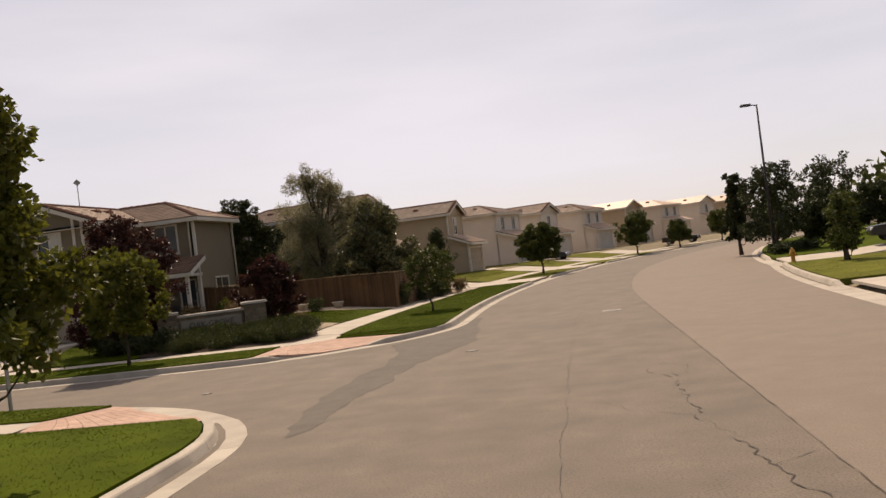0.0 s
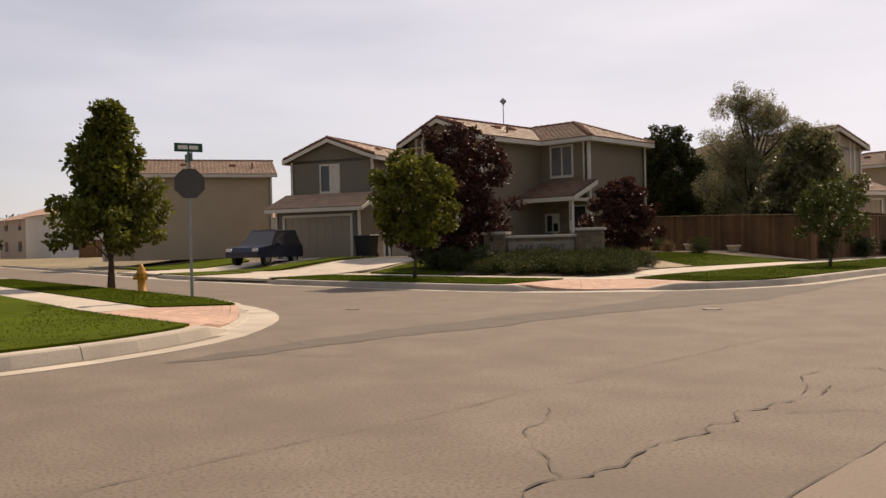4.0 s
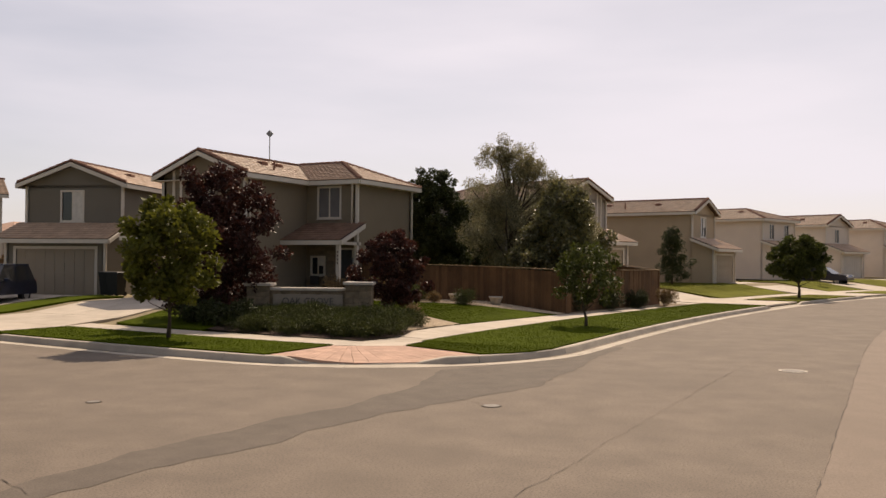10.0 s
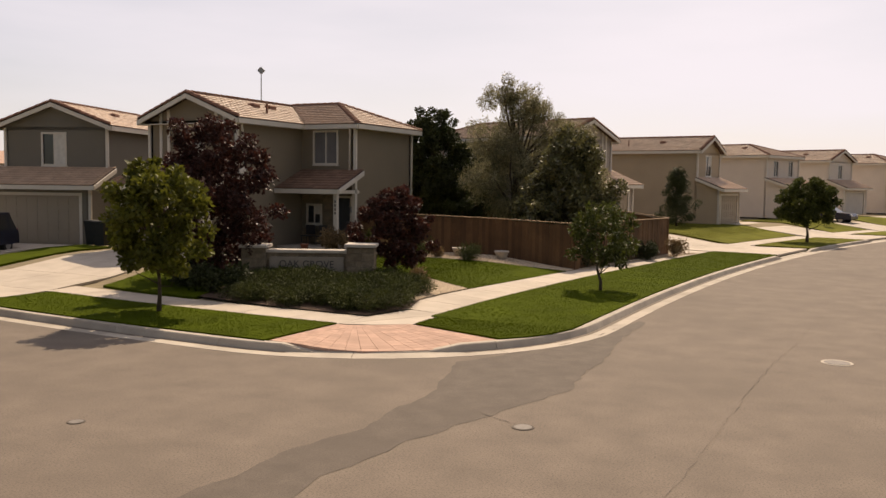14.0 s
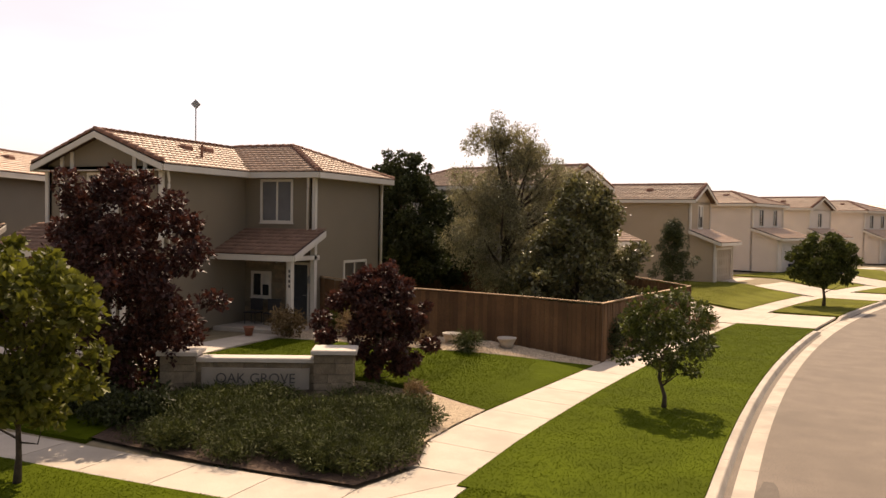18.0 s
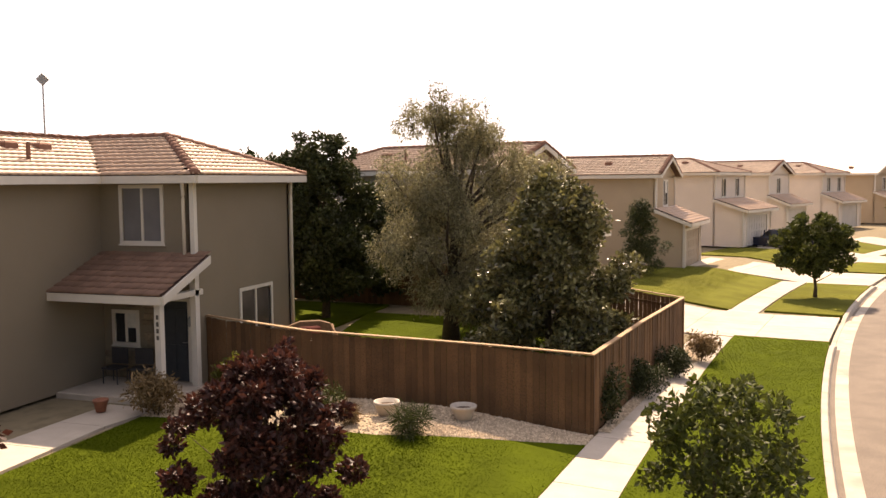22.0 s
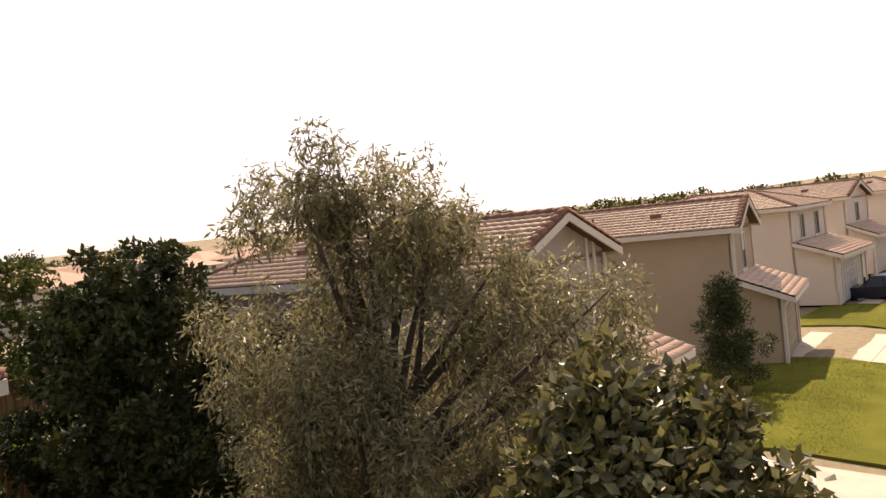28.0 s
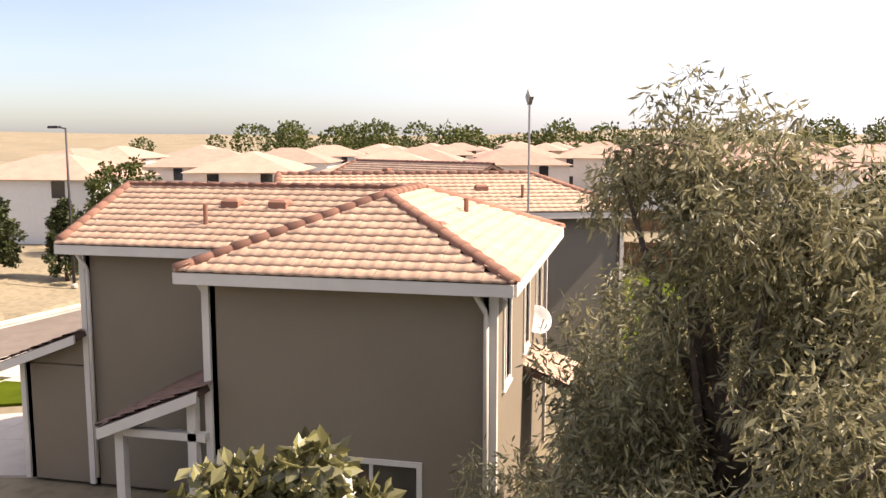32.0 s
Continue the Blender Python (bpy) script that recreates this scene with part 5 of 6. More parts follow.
    # the darker tile paints in the shade of the wall behind
    sloped_roof(t, "garage_roof", [([(x0 - 0.4, gy, 2.62), (x1 + 0.4, gy, 2.62), (x1 + 0.4, y0, 2.62 + up), (x0 - 0.4, y0, 2.62 + up)], (1, 0, 0), Vector((0, run, up)) / ln)], [], "tile_shaded", 0,
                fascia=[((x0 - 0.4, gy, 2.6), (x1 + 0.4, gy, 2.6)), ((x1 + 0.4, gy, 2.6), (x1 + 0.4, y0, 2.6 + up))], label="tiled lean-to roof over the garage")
    for x in (x0, x1 - 0.12):
        part("garage_cheek", Shape().add([(x, y0 - bump, 2.6), (x, y0, 2.6), (x, y0, 2.6 + up - 0.12)] + [(x + 0.12, y0 - bump, 2.6), (x + 0.12, y0, 2.6), (x + 0.12, y0, 2.6 + up - 0.12)], [(0, 1, 2), (5, 4, 3), (0, 3, 4, 1), (1, 4, 5, 2), (2, 5, 3, 0)]), mat, t)
    # wall lamp by the door
    part("wall_lamp", Shape().turned([(0.05, 0), (0.07, 0.05), (0.06, 0.2), (0.02, 0.26)], (wx1 - 0.13, wy0 - 0.08, 1.5), 8), "metal", t, "small grey wall lantern")
    # small tiled lean-to on the back wall
    bx0, bx1, bz = -26.4, -24.5, 2.45
    run, up = 1.25, 0.5
    sloped_roof(t, "rear_roof", [([(bx1, wy1 + run, bz), (bx0, wy1 + run, bz), (bx0, wy1, bz + up), (bx1, wy1, bz + up)], (-1, 0, 0), Vector((0, -run, up)) / math.hypot(run, up))], [], "tile", 0, fascia=[((bx1, wy1 + run, bz - 0.02), (bx0, wy1 + run, bz - 0.02))], label="small tiled roof over the back door")
    for x in (bx0 + 0.2, bx1 - 0.2):
        part("rear_post", Shape().box(x - 0.06, x + 0.06, wy1 + run - 0.3, wy1 + run - 0.18, -0.1, bz), "trim", t, "white square post")
    return t


corner_house()
town_house("grey_green_house", "grey-green stucco house with clay tile roof", pose(-34.35, 13.8, 0.50, 0, 0, 20), "stucco_grey", battens=False, garage_mat="garage")


town_house("grey_house", "pale grey stucco house with white battens and clay tile roof", pose(-16.0, 35.0, 0.85, 0, 0, 74), "stucco_pale", battens=True, D=10.5, blind=0.5)
town_house("beige_house", "beige stucco house with clay tile roof", pose(-12.0, 51.15, 0.66, 0, 0, 82), "stucco_beige", D=10.0, blind=0.5)
town_house("cream_house", "cream stucco house with hipped clay tile roof", pose(-8.5, 67.2, 0.86, 0, 0, 71), "stucco_cream", W=6.2, D=9.5, garage_mat="garage_white", garage_w=4.4, bump=2.0, hip_front=True, win=(0.8, 1.25), blind=0.0)
for i, (x, y, turn, mat, gm, w) in enumerate([(-4.5, 81.2, 68, "stucco_cream", "garage_white", 4.9), (1.0, 92.0, 65, "stucco_cream", "garage_white", 6.0), (7.0, 102.6, 61, "stucco_beige", "garage_white", 4.9), (13.4, 113.0, 58, "stucco_cream", "garage", 6.0),
                                               (20.4, 123.4, 55, "stucco_cream", "garage", 4.9), (28.0, 133.4, 52, "stucco_beige", "garage", 6.0)]):
    town_house("row_house", "cream stucco house in a row with clay tile roof" if "cream" in mat else "beige stucco house in a row with clay tile roof", pose(x, y, 0.86, 0, 0, turn), mat, W=w, D=9.5, garage_mat=gm, detail=i < 2, group="houses along the street", hip_front=i % 2 == 1, win=(0.8, 1.25), blind=0.0)
town_house("west_house", "cream stucco house side wall with clay tile roof", pose(-50.7, 10.9, 0.5, 0, 0, -30), "stucco_beige", W=4.9, D=8.5, garage_mat="garage_white", hip_back=False, detail=True)


def far_house(name, label, m, mat, W, D, ze, rise, group):
    """A distant house: walls, hipped tile roof, windows."""
    t = thing(name, label, "house", m, group)
    part("wall", Shape().box(-W / 2, W / 2, 0, D, -0.3, ze), mat, t)
    o, h = 0.4, min(W, D) / 2 + 0.4
    X0, X1, Y0, Y1 = -W / 2 - o, W / 2 + o, -o, D + o
    xm, ym = 0.0, D / 2
    if D >= W:
        a, b = (xm, Y0 + h, ze + rise), (xm, Y1 - h, ze + rise)
        f = [(0, 1, 4), (1, 2, 5, 4), (2, 3, 5), (3, 0, 4, 5), (3, 2, 1, 0)]
    else:
        a, b = (X0 + h, ym, ze + rise), (X1 - h, ym, ze + rise)
        f = [(0, 1, 5, 4), (1, 2, 5), (2, 3, 4, 5), (3, 0, 4), (3, 2, 1, 0)]
    part("roof", Shape().add([(X0, Y0, ze), (X1, Y0, ze), (X1, Y1, ze), (X0, Y1, ze), a, b], f), "tile_far", t, "faded clay tile roof")
    for x in (-W / 4, W / 4):
        for z in ((3.4, 0.9) if ze > 4 else (0.9,)):
            part("window", Shape().box(x - 0.5, x + 0.5, -0.04, 0.02, z, z + 1.2), "glass", t)
            part("window", Shape().box(x - 0.5, x + 0.5, D - 0.02, D + 0.04, z, z + 1.2), "glass", t)
    for y in (D * 0.3, D * 0.7):
        part("window", Shape().box(W / 2 - 0.02, W / 2 + 0.04, y - 0.45, y + 0.45, 3.4 if ze > 4 else 0.9, 4.6 if ze > 4 else 2.1), "glass", t)
    return t


FAR = {}
for mat, tone in (("stucco_cream", "cream"), ("stucco_pale", "pale grey"), ("white", "white"), ("stucco_beige", "beige")):
    for kind, (W, D, ze, rise) in enumerate([(11, 9, 4.7, 1.7), (9, 12, 4.7, 1.7), (14, 10, 3.0, 1.9)]):
        FAR[(mat, kind)] = (f"{tone} stucco house with a faded tile roof", W, D, ze, rise)
rng = random.Random(21)
spots = []
for row, dist in enumerate((26, 52, 76, 98, 122, 146, 172, 200, 230, 262)):
    for k in range(17):
        x = -38 - dist + rng.uniform(-3, 3) + k * 1.2
        y = -58 + k * (14.2 + row * 0.5) + rng.uniform(-3, 3) + row * 4
        if x > -60 and y > -18 or x > -88 and 8 < y < 62:
            continue
        spots.append((x, y, rng.choice((0, 90, 15, -75)) + rng.uniform(-6, 6)))
spots += [(-90.0, 27.5, 84), (-92.0, 39.0, 97)]
first = {}
for x, y, a in spots:
    key = ("white", 0) if -93 < x < -89 and 27 < y < 40 else (rng.choice(("stucco_cream", "stucco_pale", "white", "stucco_cream", "stucco_beige")), rng.choice((0, 0, 1, 1, 2)))
    m = pose(x, y, 0.4, 0, 0, a)
    if key in first:
        copy_thing(first[key], m)
    else:
        label, W, D, ze, rise = FAR[key]
        first[key] = far_house("distant_house", label, m, key[0], W, D, ze, rise, "distant houses")


# ---- trees and shrubs ----
def leaf_cloud(centres, radii, count, size, seed, narrow=0.5, droop=0.0, shell=0.55):
    """Folded leaves scattered in ellipsoid clumps. Returns a Shape."""
    rng = np.random.default_rng(seed)
    centres, radii = np.array(centres, float), np.array(radii, float)
    vol = radii.prod(1) ** (2 / 3)
    pick = rng.choice(len(centres), count, p=vol / vol.sum())
    d = rng.normal(size=(count, 3))
    d /= np.linalg.norm(d, axis=1)[:, None]
    r = (shell + (1 - shell) * rng.random(count)) ** 0.8
    r = np.where(rng.random(count) < 0.12, r * 1.18, r)
    p = centres[pick] + d * radii[pick] * r[:, None]
    a = rng.normal(size=(count, 3)) + d * 0.7 + np.array([0, 0, -droop])
    a /= np.linalg.norm(a, axis=1)[:, None]
    b = np.cross(a, rng.normal(size=(count, 3)))
    b /= np.linalg.norm(b, axis=1)[:, None] + 1e-9
    c = np.cross(a, b)
    s = size * rng.uniform(0.6, 1.3, count)[:, None]
    w = s * narrow * 0.5
    v = np.stack([p, p + a * s * 0.5 + b * w + c * w * 0.3, p + a * s, p + a * s * 0.5 - b * w + c * w * 0.3], 1).reshape(-1, 3)
    i = np.arange(count)[:, None] * 4
    f = np.concatenate([i + np.array([[0, 1, 2]]), i + np.array([[0, 2, 3]])])
    sh = Shape()
    sh.v, sh.f = v.tolist(), f.tolist()
    return sh


def trunk_and_limbs(t, tips, r0, seed, fork, tops=0.8):
    """A tapered trunk and its limbs, each a part of the tree t."""
    rng = random.Random(seed)
    top = max(p[2] for p in tips) * tops
    knots = [Vector((rng.uniform(-0.06, 0.06) * k, rng.uniform(-0.06, 0.06) * k, -0.1 + top * k / 5)) for k in range(6)]
    part("trunk", Shape().tube(knots, [r0 * (1.3 if k == 0 else 1 - 0.17 * k) for k in range(6)], 9), "bark", t, smooth=True)
    for p in tips:
        p = Vector(p)
        i = max(fork, min(0.92, p.z / max(top, 0.1) * rng.uniform(0.45, 0.72))) * 5
        k = min(4, int(i))
        a = knots[k].lerp(knots[k + 1], i - k)
        mid = a.lerp(p, 0.5) + Vector((rng.uniform(-0.12, 0.12), rng.uniform(-0.12, 0.12), rng.uniform(-0.25, 0.1)))
        part("limb", Shape().tube([a, mid, p], [r0 * 0.36, r0 * 0.2, r0 * 0.05], 6), "bark", t, smooth=True)


def crown_width(shape, spread, g):
    if shape == "cone":
        return spread * (1.02 - 0.9 * g) * min(1.0, 0.6 + 3 * g)
    if shape == "column":
        return spread * (1.0 - 0.55 * g * g) * min(1.0, 0.7 + 2 * g)
    if shape == "vase":
        return spread * math.sin(math.pi * (0.18 + 0.74 * g)) ** 0.7
    return spread * math.sin(math.pi * (0.14 + 0.80 * g)) ** 0.6


def tree(name, label, x, y, tall, spread, trunk, leaf, leaves, size, seed, shape="round", narrow=0.55, clear=0.25, droop=0.0, category="tree", clumps=26, z=None, masses=None, limbs=9):
    """A tree with a tapered trunk, limbs and an uneven crown of many small clumps of leaves; masses: (x, y, z, rx, ry, rz) of a crown in several masses."""
    rng = random.Random(seed)
    bz = h_at(x, y) if z is None else z
    t = thing(name, label, category, pose(x, y, bz))
    cs, rs = [], []
    lo = tall * clear
    lobes = [(rng.uniform(0, 6.28), rng.uniform(0.12, 0.3)) for _ in range(3)]
    n = int(clumps * 2.4)
    for k in range(n):
        if masses:
            mx, my, mz, rx, ry, rz = masses[k % len(masses)]
            a, b, r = rng.uniform(0, 6.283), rng.uniform(-1, 1), rng.uniform(0.3, 1.0) ** 0.6
            e = math.sqrt(1 - b * b)
            cs.append((mx + rx * r * e * math.cos(a), my + ry * r * e * math.sin(a), mz + rz * r * b))
            q = (rx + ry + rz) / 3 * rng.uniform(0.20, 0.36)
        else:
            g = 0.06 + 0.90 * (k + 0.5) / n + rng.uniform(-0.03, 0.03)
            a = k * 2.399 + rng.uniform(-0.4, 0.4)
            w = crown_width(shape, spread, g) * (1 + sum(m * math.cos((i + 1) * a + p + 5 * g) for i, (p, m) in enumerate(lobes)) * 0.55)
            d = w * rng.uniform(0.35, 1.0)
            cs.append((math.cos(a) * d, math.sin(a) * d, lo + (tall - lo) * g))
            q = min(spread, tall * 0.35) * rng.uniform(0.15, 0.29) * (0.7 if g > 0.82 else 1.0)
        rs.append((q, q, q * rng.uniform(0.65, 0.95) * (1.7 if droop else 1.0)))
    step = max(1, n // limbs)
    trunk_and_limbs(t, cs[::step], trunk, seed, clear, 0.82 if masses else 0.8)
    part("crown", leaf_cloud(cs, rs, int(leaves * 1.15), size, seed, narrow, droop, 0.35), leaf, t, "crown of many small leaves")
    return t


tree("maple_tree", "lime green street maple on a mown verge", -16.5, 2.15, 3.7, 1.2, 0.055, "leaf_lime", 6500, 0.15, 11, "vase", 0.75, 0.27, clumps=24)
tree("young_tree", "young green street tree in mown grass", -8.4, 12.4, 2.7, 1.1, 0.055, "leaf_green", 3600, 0.12, 12, "vase", 0.6, 0.30, clumps=20)
tree("red_tree", "dark red-leaved ornamental tree beside the entry sign", -19.0, 6.8, 4.9, 2.0, 0.09, "leaf_red", 24000, 0.13, 13, "vase", 0.6, 0.03, clumps=40)
tree("red_shrub", "dark red-leaved rounded shrub by the entry sign", -14.65, 10.5, 2.75, 1.3, 0.05, "leaf_red", 13000, 0.11, 14, "round", 0.6, 0.05, category="shrub")
tree("olive_tree", "tall silvery willow-leaved olive tree behind the fence", -16.8, 25.7, 8.5, 3.1, 0.25, "leaf_silver", 112000, 0.13, 15, "round", 0.24, 0.10, 0.9, clumps=190, limbs=34,
     masses=[(-0.85, -0.3, 6.8, 0.95, 0.95, 0.84), (-0.35, -0.1, 7.35, 0.85, 0.85, 0.66), (0.4, 0.3, 6.8, 0.85, 0.85, 0.8), (0.0, 0.3, 6.2, 1.3, 1.2, 0.9), (0.6, 1.4, 6.5, 0.6, 0.8, 0.65), (1.0, 1.1, 5.9, 1.0, 1.1, 0.9), (1.9, 1.7, 5.5, 0.8, 0.9, 0.7),
             (-1.2, -0.2, 5.0, 1.2, 1.3, 0.9), (-0.9, -0.2, 4.0, 1.6, 1.7, 1.2), (1.0, 0.4, 4.0, 1.7, 1.9, 1.3), (2.6, 1.3, 4.5, 1.4, 1.7, 1.4), (2.9, 1.8, 3.2, 1.4, 1.7, 1.4), (-0.9, -1.3, 2.9, 1.2, 1.4, 1.1),
             (1.6, -0.3, 2.2, 1.8, 1.7, 1.2), (0.3, 2.6, 3.6, 1.7, 1.7, 1.5), (0.8, 3.6, 2.3, 1.8, 1.8, 1.5), (2.6, 2.8, 2.4, 1.6, 1.6, 1.4), (0.2, -0.5, 1.6, 1.4, 1.3, 0.8), (-0.2, -0.6, 4.6, 1.2, 1.0, 1.0), (0.8, -1.1, 1.4, 1.4, 1.1, 0.8)])
tree("pear_tree", "glossy dark green pyramidal tree behind the fence", -13.0, 22.7, 5.55, 3.0, 0.13, "leaf_gloss", 40000, 0.15, 16, "cone", 0.6, 0.07, clumps=56, limbs=16)
tree("backyard_tree", "dark green columnar tree behind the house", -22.6, 28.5, 7.0, 2.1, 0.14, "leaf_dark", 30000, 0.16, 17, "column", 0.6, 0.10, clumps=36)
tree("backyard_tree", "dark green columnar tree behind the house", -26.2, 31.0, 6.2, 2.1, 0.14, "leaf_dark", 15000, 0.17, 18, "column", 0.6, 0.10, clumps=26)
for i, (x, y, tl, sp) in enumerate([(-26.6, 26.4, 4.2, 1.7), (-30.0, 28.6, 4.6, 1.9), (-33.5, 31.6, 4.0, 1.8), (-29.0, 35.5, 5.5, 2.0), (-46.0, 31.0, 4.6, 2.0), (-37.0, 34.5, 4.2, 1.9), (-22.0, 32.5, 5.0, 1.8)]):
    tree("backyard_tree", "dark leafy tree in a shaded back garden", x, y, tl, sp, 0.1, "leaf_dark", 8000, 0.2, 81 + i, "round", 0.6, 0.06)
tree("spruce_tree", "small dense green conical tree on a lawn", -12.7, 44.0, 3.9, 1.6, 0.07, "leaf_dark", 15000, 0.12, 19, "cone", 0.3, 0.03, clumps=36)
tree("verge_tree", "round green shade tree on the verge", -4.65, 42.6, 3.9, 1.75, 0.09, "leaf_green", 13000, 0.16, 20, "round", 0.6, 0.28)
for i, (s, tl) in enumerate([(70.5, 4.4), (84, 3.2), (97, 4.0), (110, 3.6)]):
    tree("verge_tree", "round green shade tree far along the verge", *kerb_line(s, -1.5), tl, tl * 0.42, 0.09, "leaf_green", 5000, 0.24, 21 + i, "round", 0.6, 0.25)
tree("young_tree", "small young tree on the lawn of the cream house", *kerb_line(58.6, -6.5), 1.9, 0.4, 0.025, "leaf_lime", 700, 0.12, 30, "round", 0.6, 0.4, clumps=8, limbs=4)
tree("spruce_tree", "dark conical tree by the side street", -49.0, -5.5, 4.6, 1.4, 0.1, "leaf_dark", 7000, 0.2, 33, "cone", 0.5, 0.05)
tree("linden_tree", "dense pyramidal street tree by the side street", -22.7, -4.0, 5.35, 1.75, 0.09, "leaf_lime", 16000, 0.15, 31, "cone", 0.7, 0.20, clumps=40)
tree("linden_tree", "leafy street tree at the south corner", -9.9, -13.4, 5.8, 1.5, 0.08, "leaf_lime", 14000, 0.13, 32, "cone", 0.7, 0.26, clumps=40)
for i, (x, y, tl, sp, sh, lf) in enumerate([(8.7, 36.4, 5.4, 0.95, "column", "leaf_dark"), (10.2, 32.6, 5.6, 2.0, "round", "leaf_dark"), (8.9, 15.0, 3.0, 0.7, "round", "leaf_green"), (14.5, 38.0, 3.0, 1.6, "round", "leaf_dark"), (18.0, 38.0, 3.2, 1.7, "round", "leaf_dark"),
                                              (23.0, 44.0, 4.4, 1.7, "cone", "leaf_dark"), (28.0, 44.0, 3.8, 2.0, "round", "leaf_green"), (17.5, 48.0, 4.0, 1.8, "round", "leaf_dark"), (13.5, 48.0, 4.6, 1.6, "cone", "leaf_dark"), (21, 58, 7, 2.6, "round", "leaf_dark")]):
    tree("east_tree", "dark green garden tree across the street", x, y, tl, sp, 0.12, lf, (9000, 9000, 2200)[i] if i < 3 else 5000, 0.17 if i < 3 else 0.26, 41 + i, sh, 0.6, 0.12)
for i, (x, y, tl, sp) in enumerate([(-55, 2, 5, 2.2), (-58, -8, 6, 2.6), (-47, -9, 4.5, 1.8), (-39, 33, 5.5, 2.0), (-33, 40, 6.5, 2.4), (-44, 46, 7.0, 2.8), (-52, 36, 5, 2.2), (-27, 47, 6, 2.2)]):
    tree("garden_tree", "leafy garden tree among the houses", x, y, tl, sp, 0.14, "leaf_green" if i % 2 else "leaf_dark", 4500, 0.28, 61 + i, "round", 0.6, 0.12)


def shrub(name, label, x, y, w, tall, mat, leaves, size, seed, narrow=0.3, category="shrub", droop=0.0):
    z = h_at(x, y)
    rng = random.Random(seed)
    t = thing(name, label, category, pose(x, y, z))
    cs = [(rng.uniform(-w, w) * 0.6, rng.uniform(-w, w) * 0.6, tall * rng.uniform(0.3, 0.7)) for _ in range(9)]
    rs = [(w * 0.45, w * 0.45, tall * 0.38)] * 9
    for c in cs[:3]:
        part("stem", Shape().tube([(c[0] * 0.15, c[1] * 0.15, -0.05), (c[0] * 0.5, c[1] * 0.5, c[2] * 0.6), c], [0.018, 0.013, 0.006], 5), "bark", t)
    part("foliage", leaf_cloud(cs, rs, leaves, size, seed, narrow, droop, 0.3), mat, t)
    return t


shrub("dry_shrub", "dry brown shrub in the gravel bed", -18.6, 16.6, 0.78, 0.95, "dry_plant", 2000, 0.13, 1)
shrub("dry_shrub", "brown-green shrub in the gravel bed", -17.0, 16.2, 0.72, 0.8, "juniper", 1900, 0.12, 2)
shrub("dry_shrub", "dry brown shrub near the porch", -20.2, 15.3, 0.72, 1.0, "dry_plant", 2000, 0.13, 3)
shrub("green_shrub", "small green shrub near the front door", -19.5, 17.1, 0.35, 1.1, "leaf_lime", 900, 0.14, 4)
shrub("grass_tuft", "clump of green ornamental grass in gravel", -14.4, 15.6, 0.42, 0.6, "juniper", 1300, 0.22, 5, 0.08)
shrub("grass_tuft", "clump of green ornamental grass in gravel", -15.9, 15.9, 0.3, 0.45, "dry_plant", 700, 0.18, 6, 0.1)
shrub("fence_shrub", "dark rounded shrub by the fence corner", -10.9, 19.3, 0.78, 1.2, "leaf_dark", 4600, 0.09, 7, 0.5)
shrub("fence_shrub", "dark green rounded shrub along the cedar fence", -10.35, 21.9, 0.66, 1.0, "leaf_dark", 3400, 0.09, 8, 0.4)
shrub("fence_shrub", "dark rounded shrub along the cedar fence", -9.85, 24.4, 0.6, 0.9, "leaf_dark", 3000, 0.09, 9, 0.4)
shrub("fence_shrub", "dry brown rounded shrub along the cedar fence", -9.15, 26.6, 0.6, 0.9, "dry_plant", 2600, 0.1, 10, 0.3)
shrub("corner_shrub", "dry yellow-green shrub by the gravel patch", -13.0, 9.2, 0.4, 0.5, "dry_plant", 1200, 0.11, 11)
for i, (x, y) in enumerate([(9.2, 27.8), (10.0, 28.8), (10.9, 29.6), (9.6, 30.4), (11.6, 30.6)]):
    shrub("garden_shrub", "low dark shrub at the foot of an east side tree", x, y, 0.6, 0.7, "leaf_dark", 1600, 0.12, 90 + i, 0.4)
rng = random.Random(9)
for i in range(72):
    f = rng.random()
    x = -12.0 - 5.0 * f + rng.uniform(-0.3, 0.3)
    y = 4.75 + rng.random() * (3.3 + 0.3 * f)
    if y > 6.2 + (x + 18.5) * 0.42 and x < -13.6:
        y = 4.9 + rng.random() * 1.4
    shrub("juniper_shrub", "low spreading green juniper before the sign", x, y, 0.68, 0.46, "juniper", 1500, 0.11, 30 + i, 0.18)
for i, (x, y) in enumerate([(-17.8, 5.4), (-18.8, 5.8), (-19.6, 6.2), (-17.0, 5.6), (-19.2, 7.2)]):
    shrub("shade_shrub", "dark shrub under the red tree", x, y, 0.6, 0.8, "leaf_dark", 1800, 0.11, 70 + i, 0.4)


def hedge_row(name, label, pts, tall, seed, count, size=0.9):
    rng = random.Random(seed)
    cs, rs = [], []
    for x, y, w in pts:
        h = tall * rng.uniform(0.7, 1.2)
        cs.append((x, y, h * 0.55))
        rs.append((w, w, h * 0.55))
    ob = part(name, leaf_cloud(cs, rs, count, size, seed, 0.7, 0, 0.6), "leaf_green")
    return tagged(ob, label, "woods", kind="stuff")


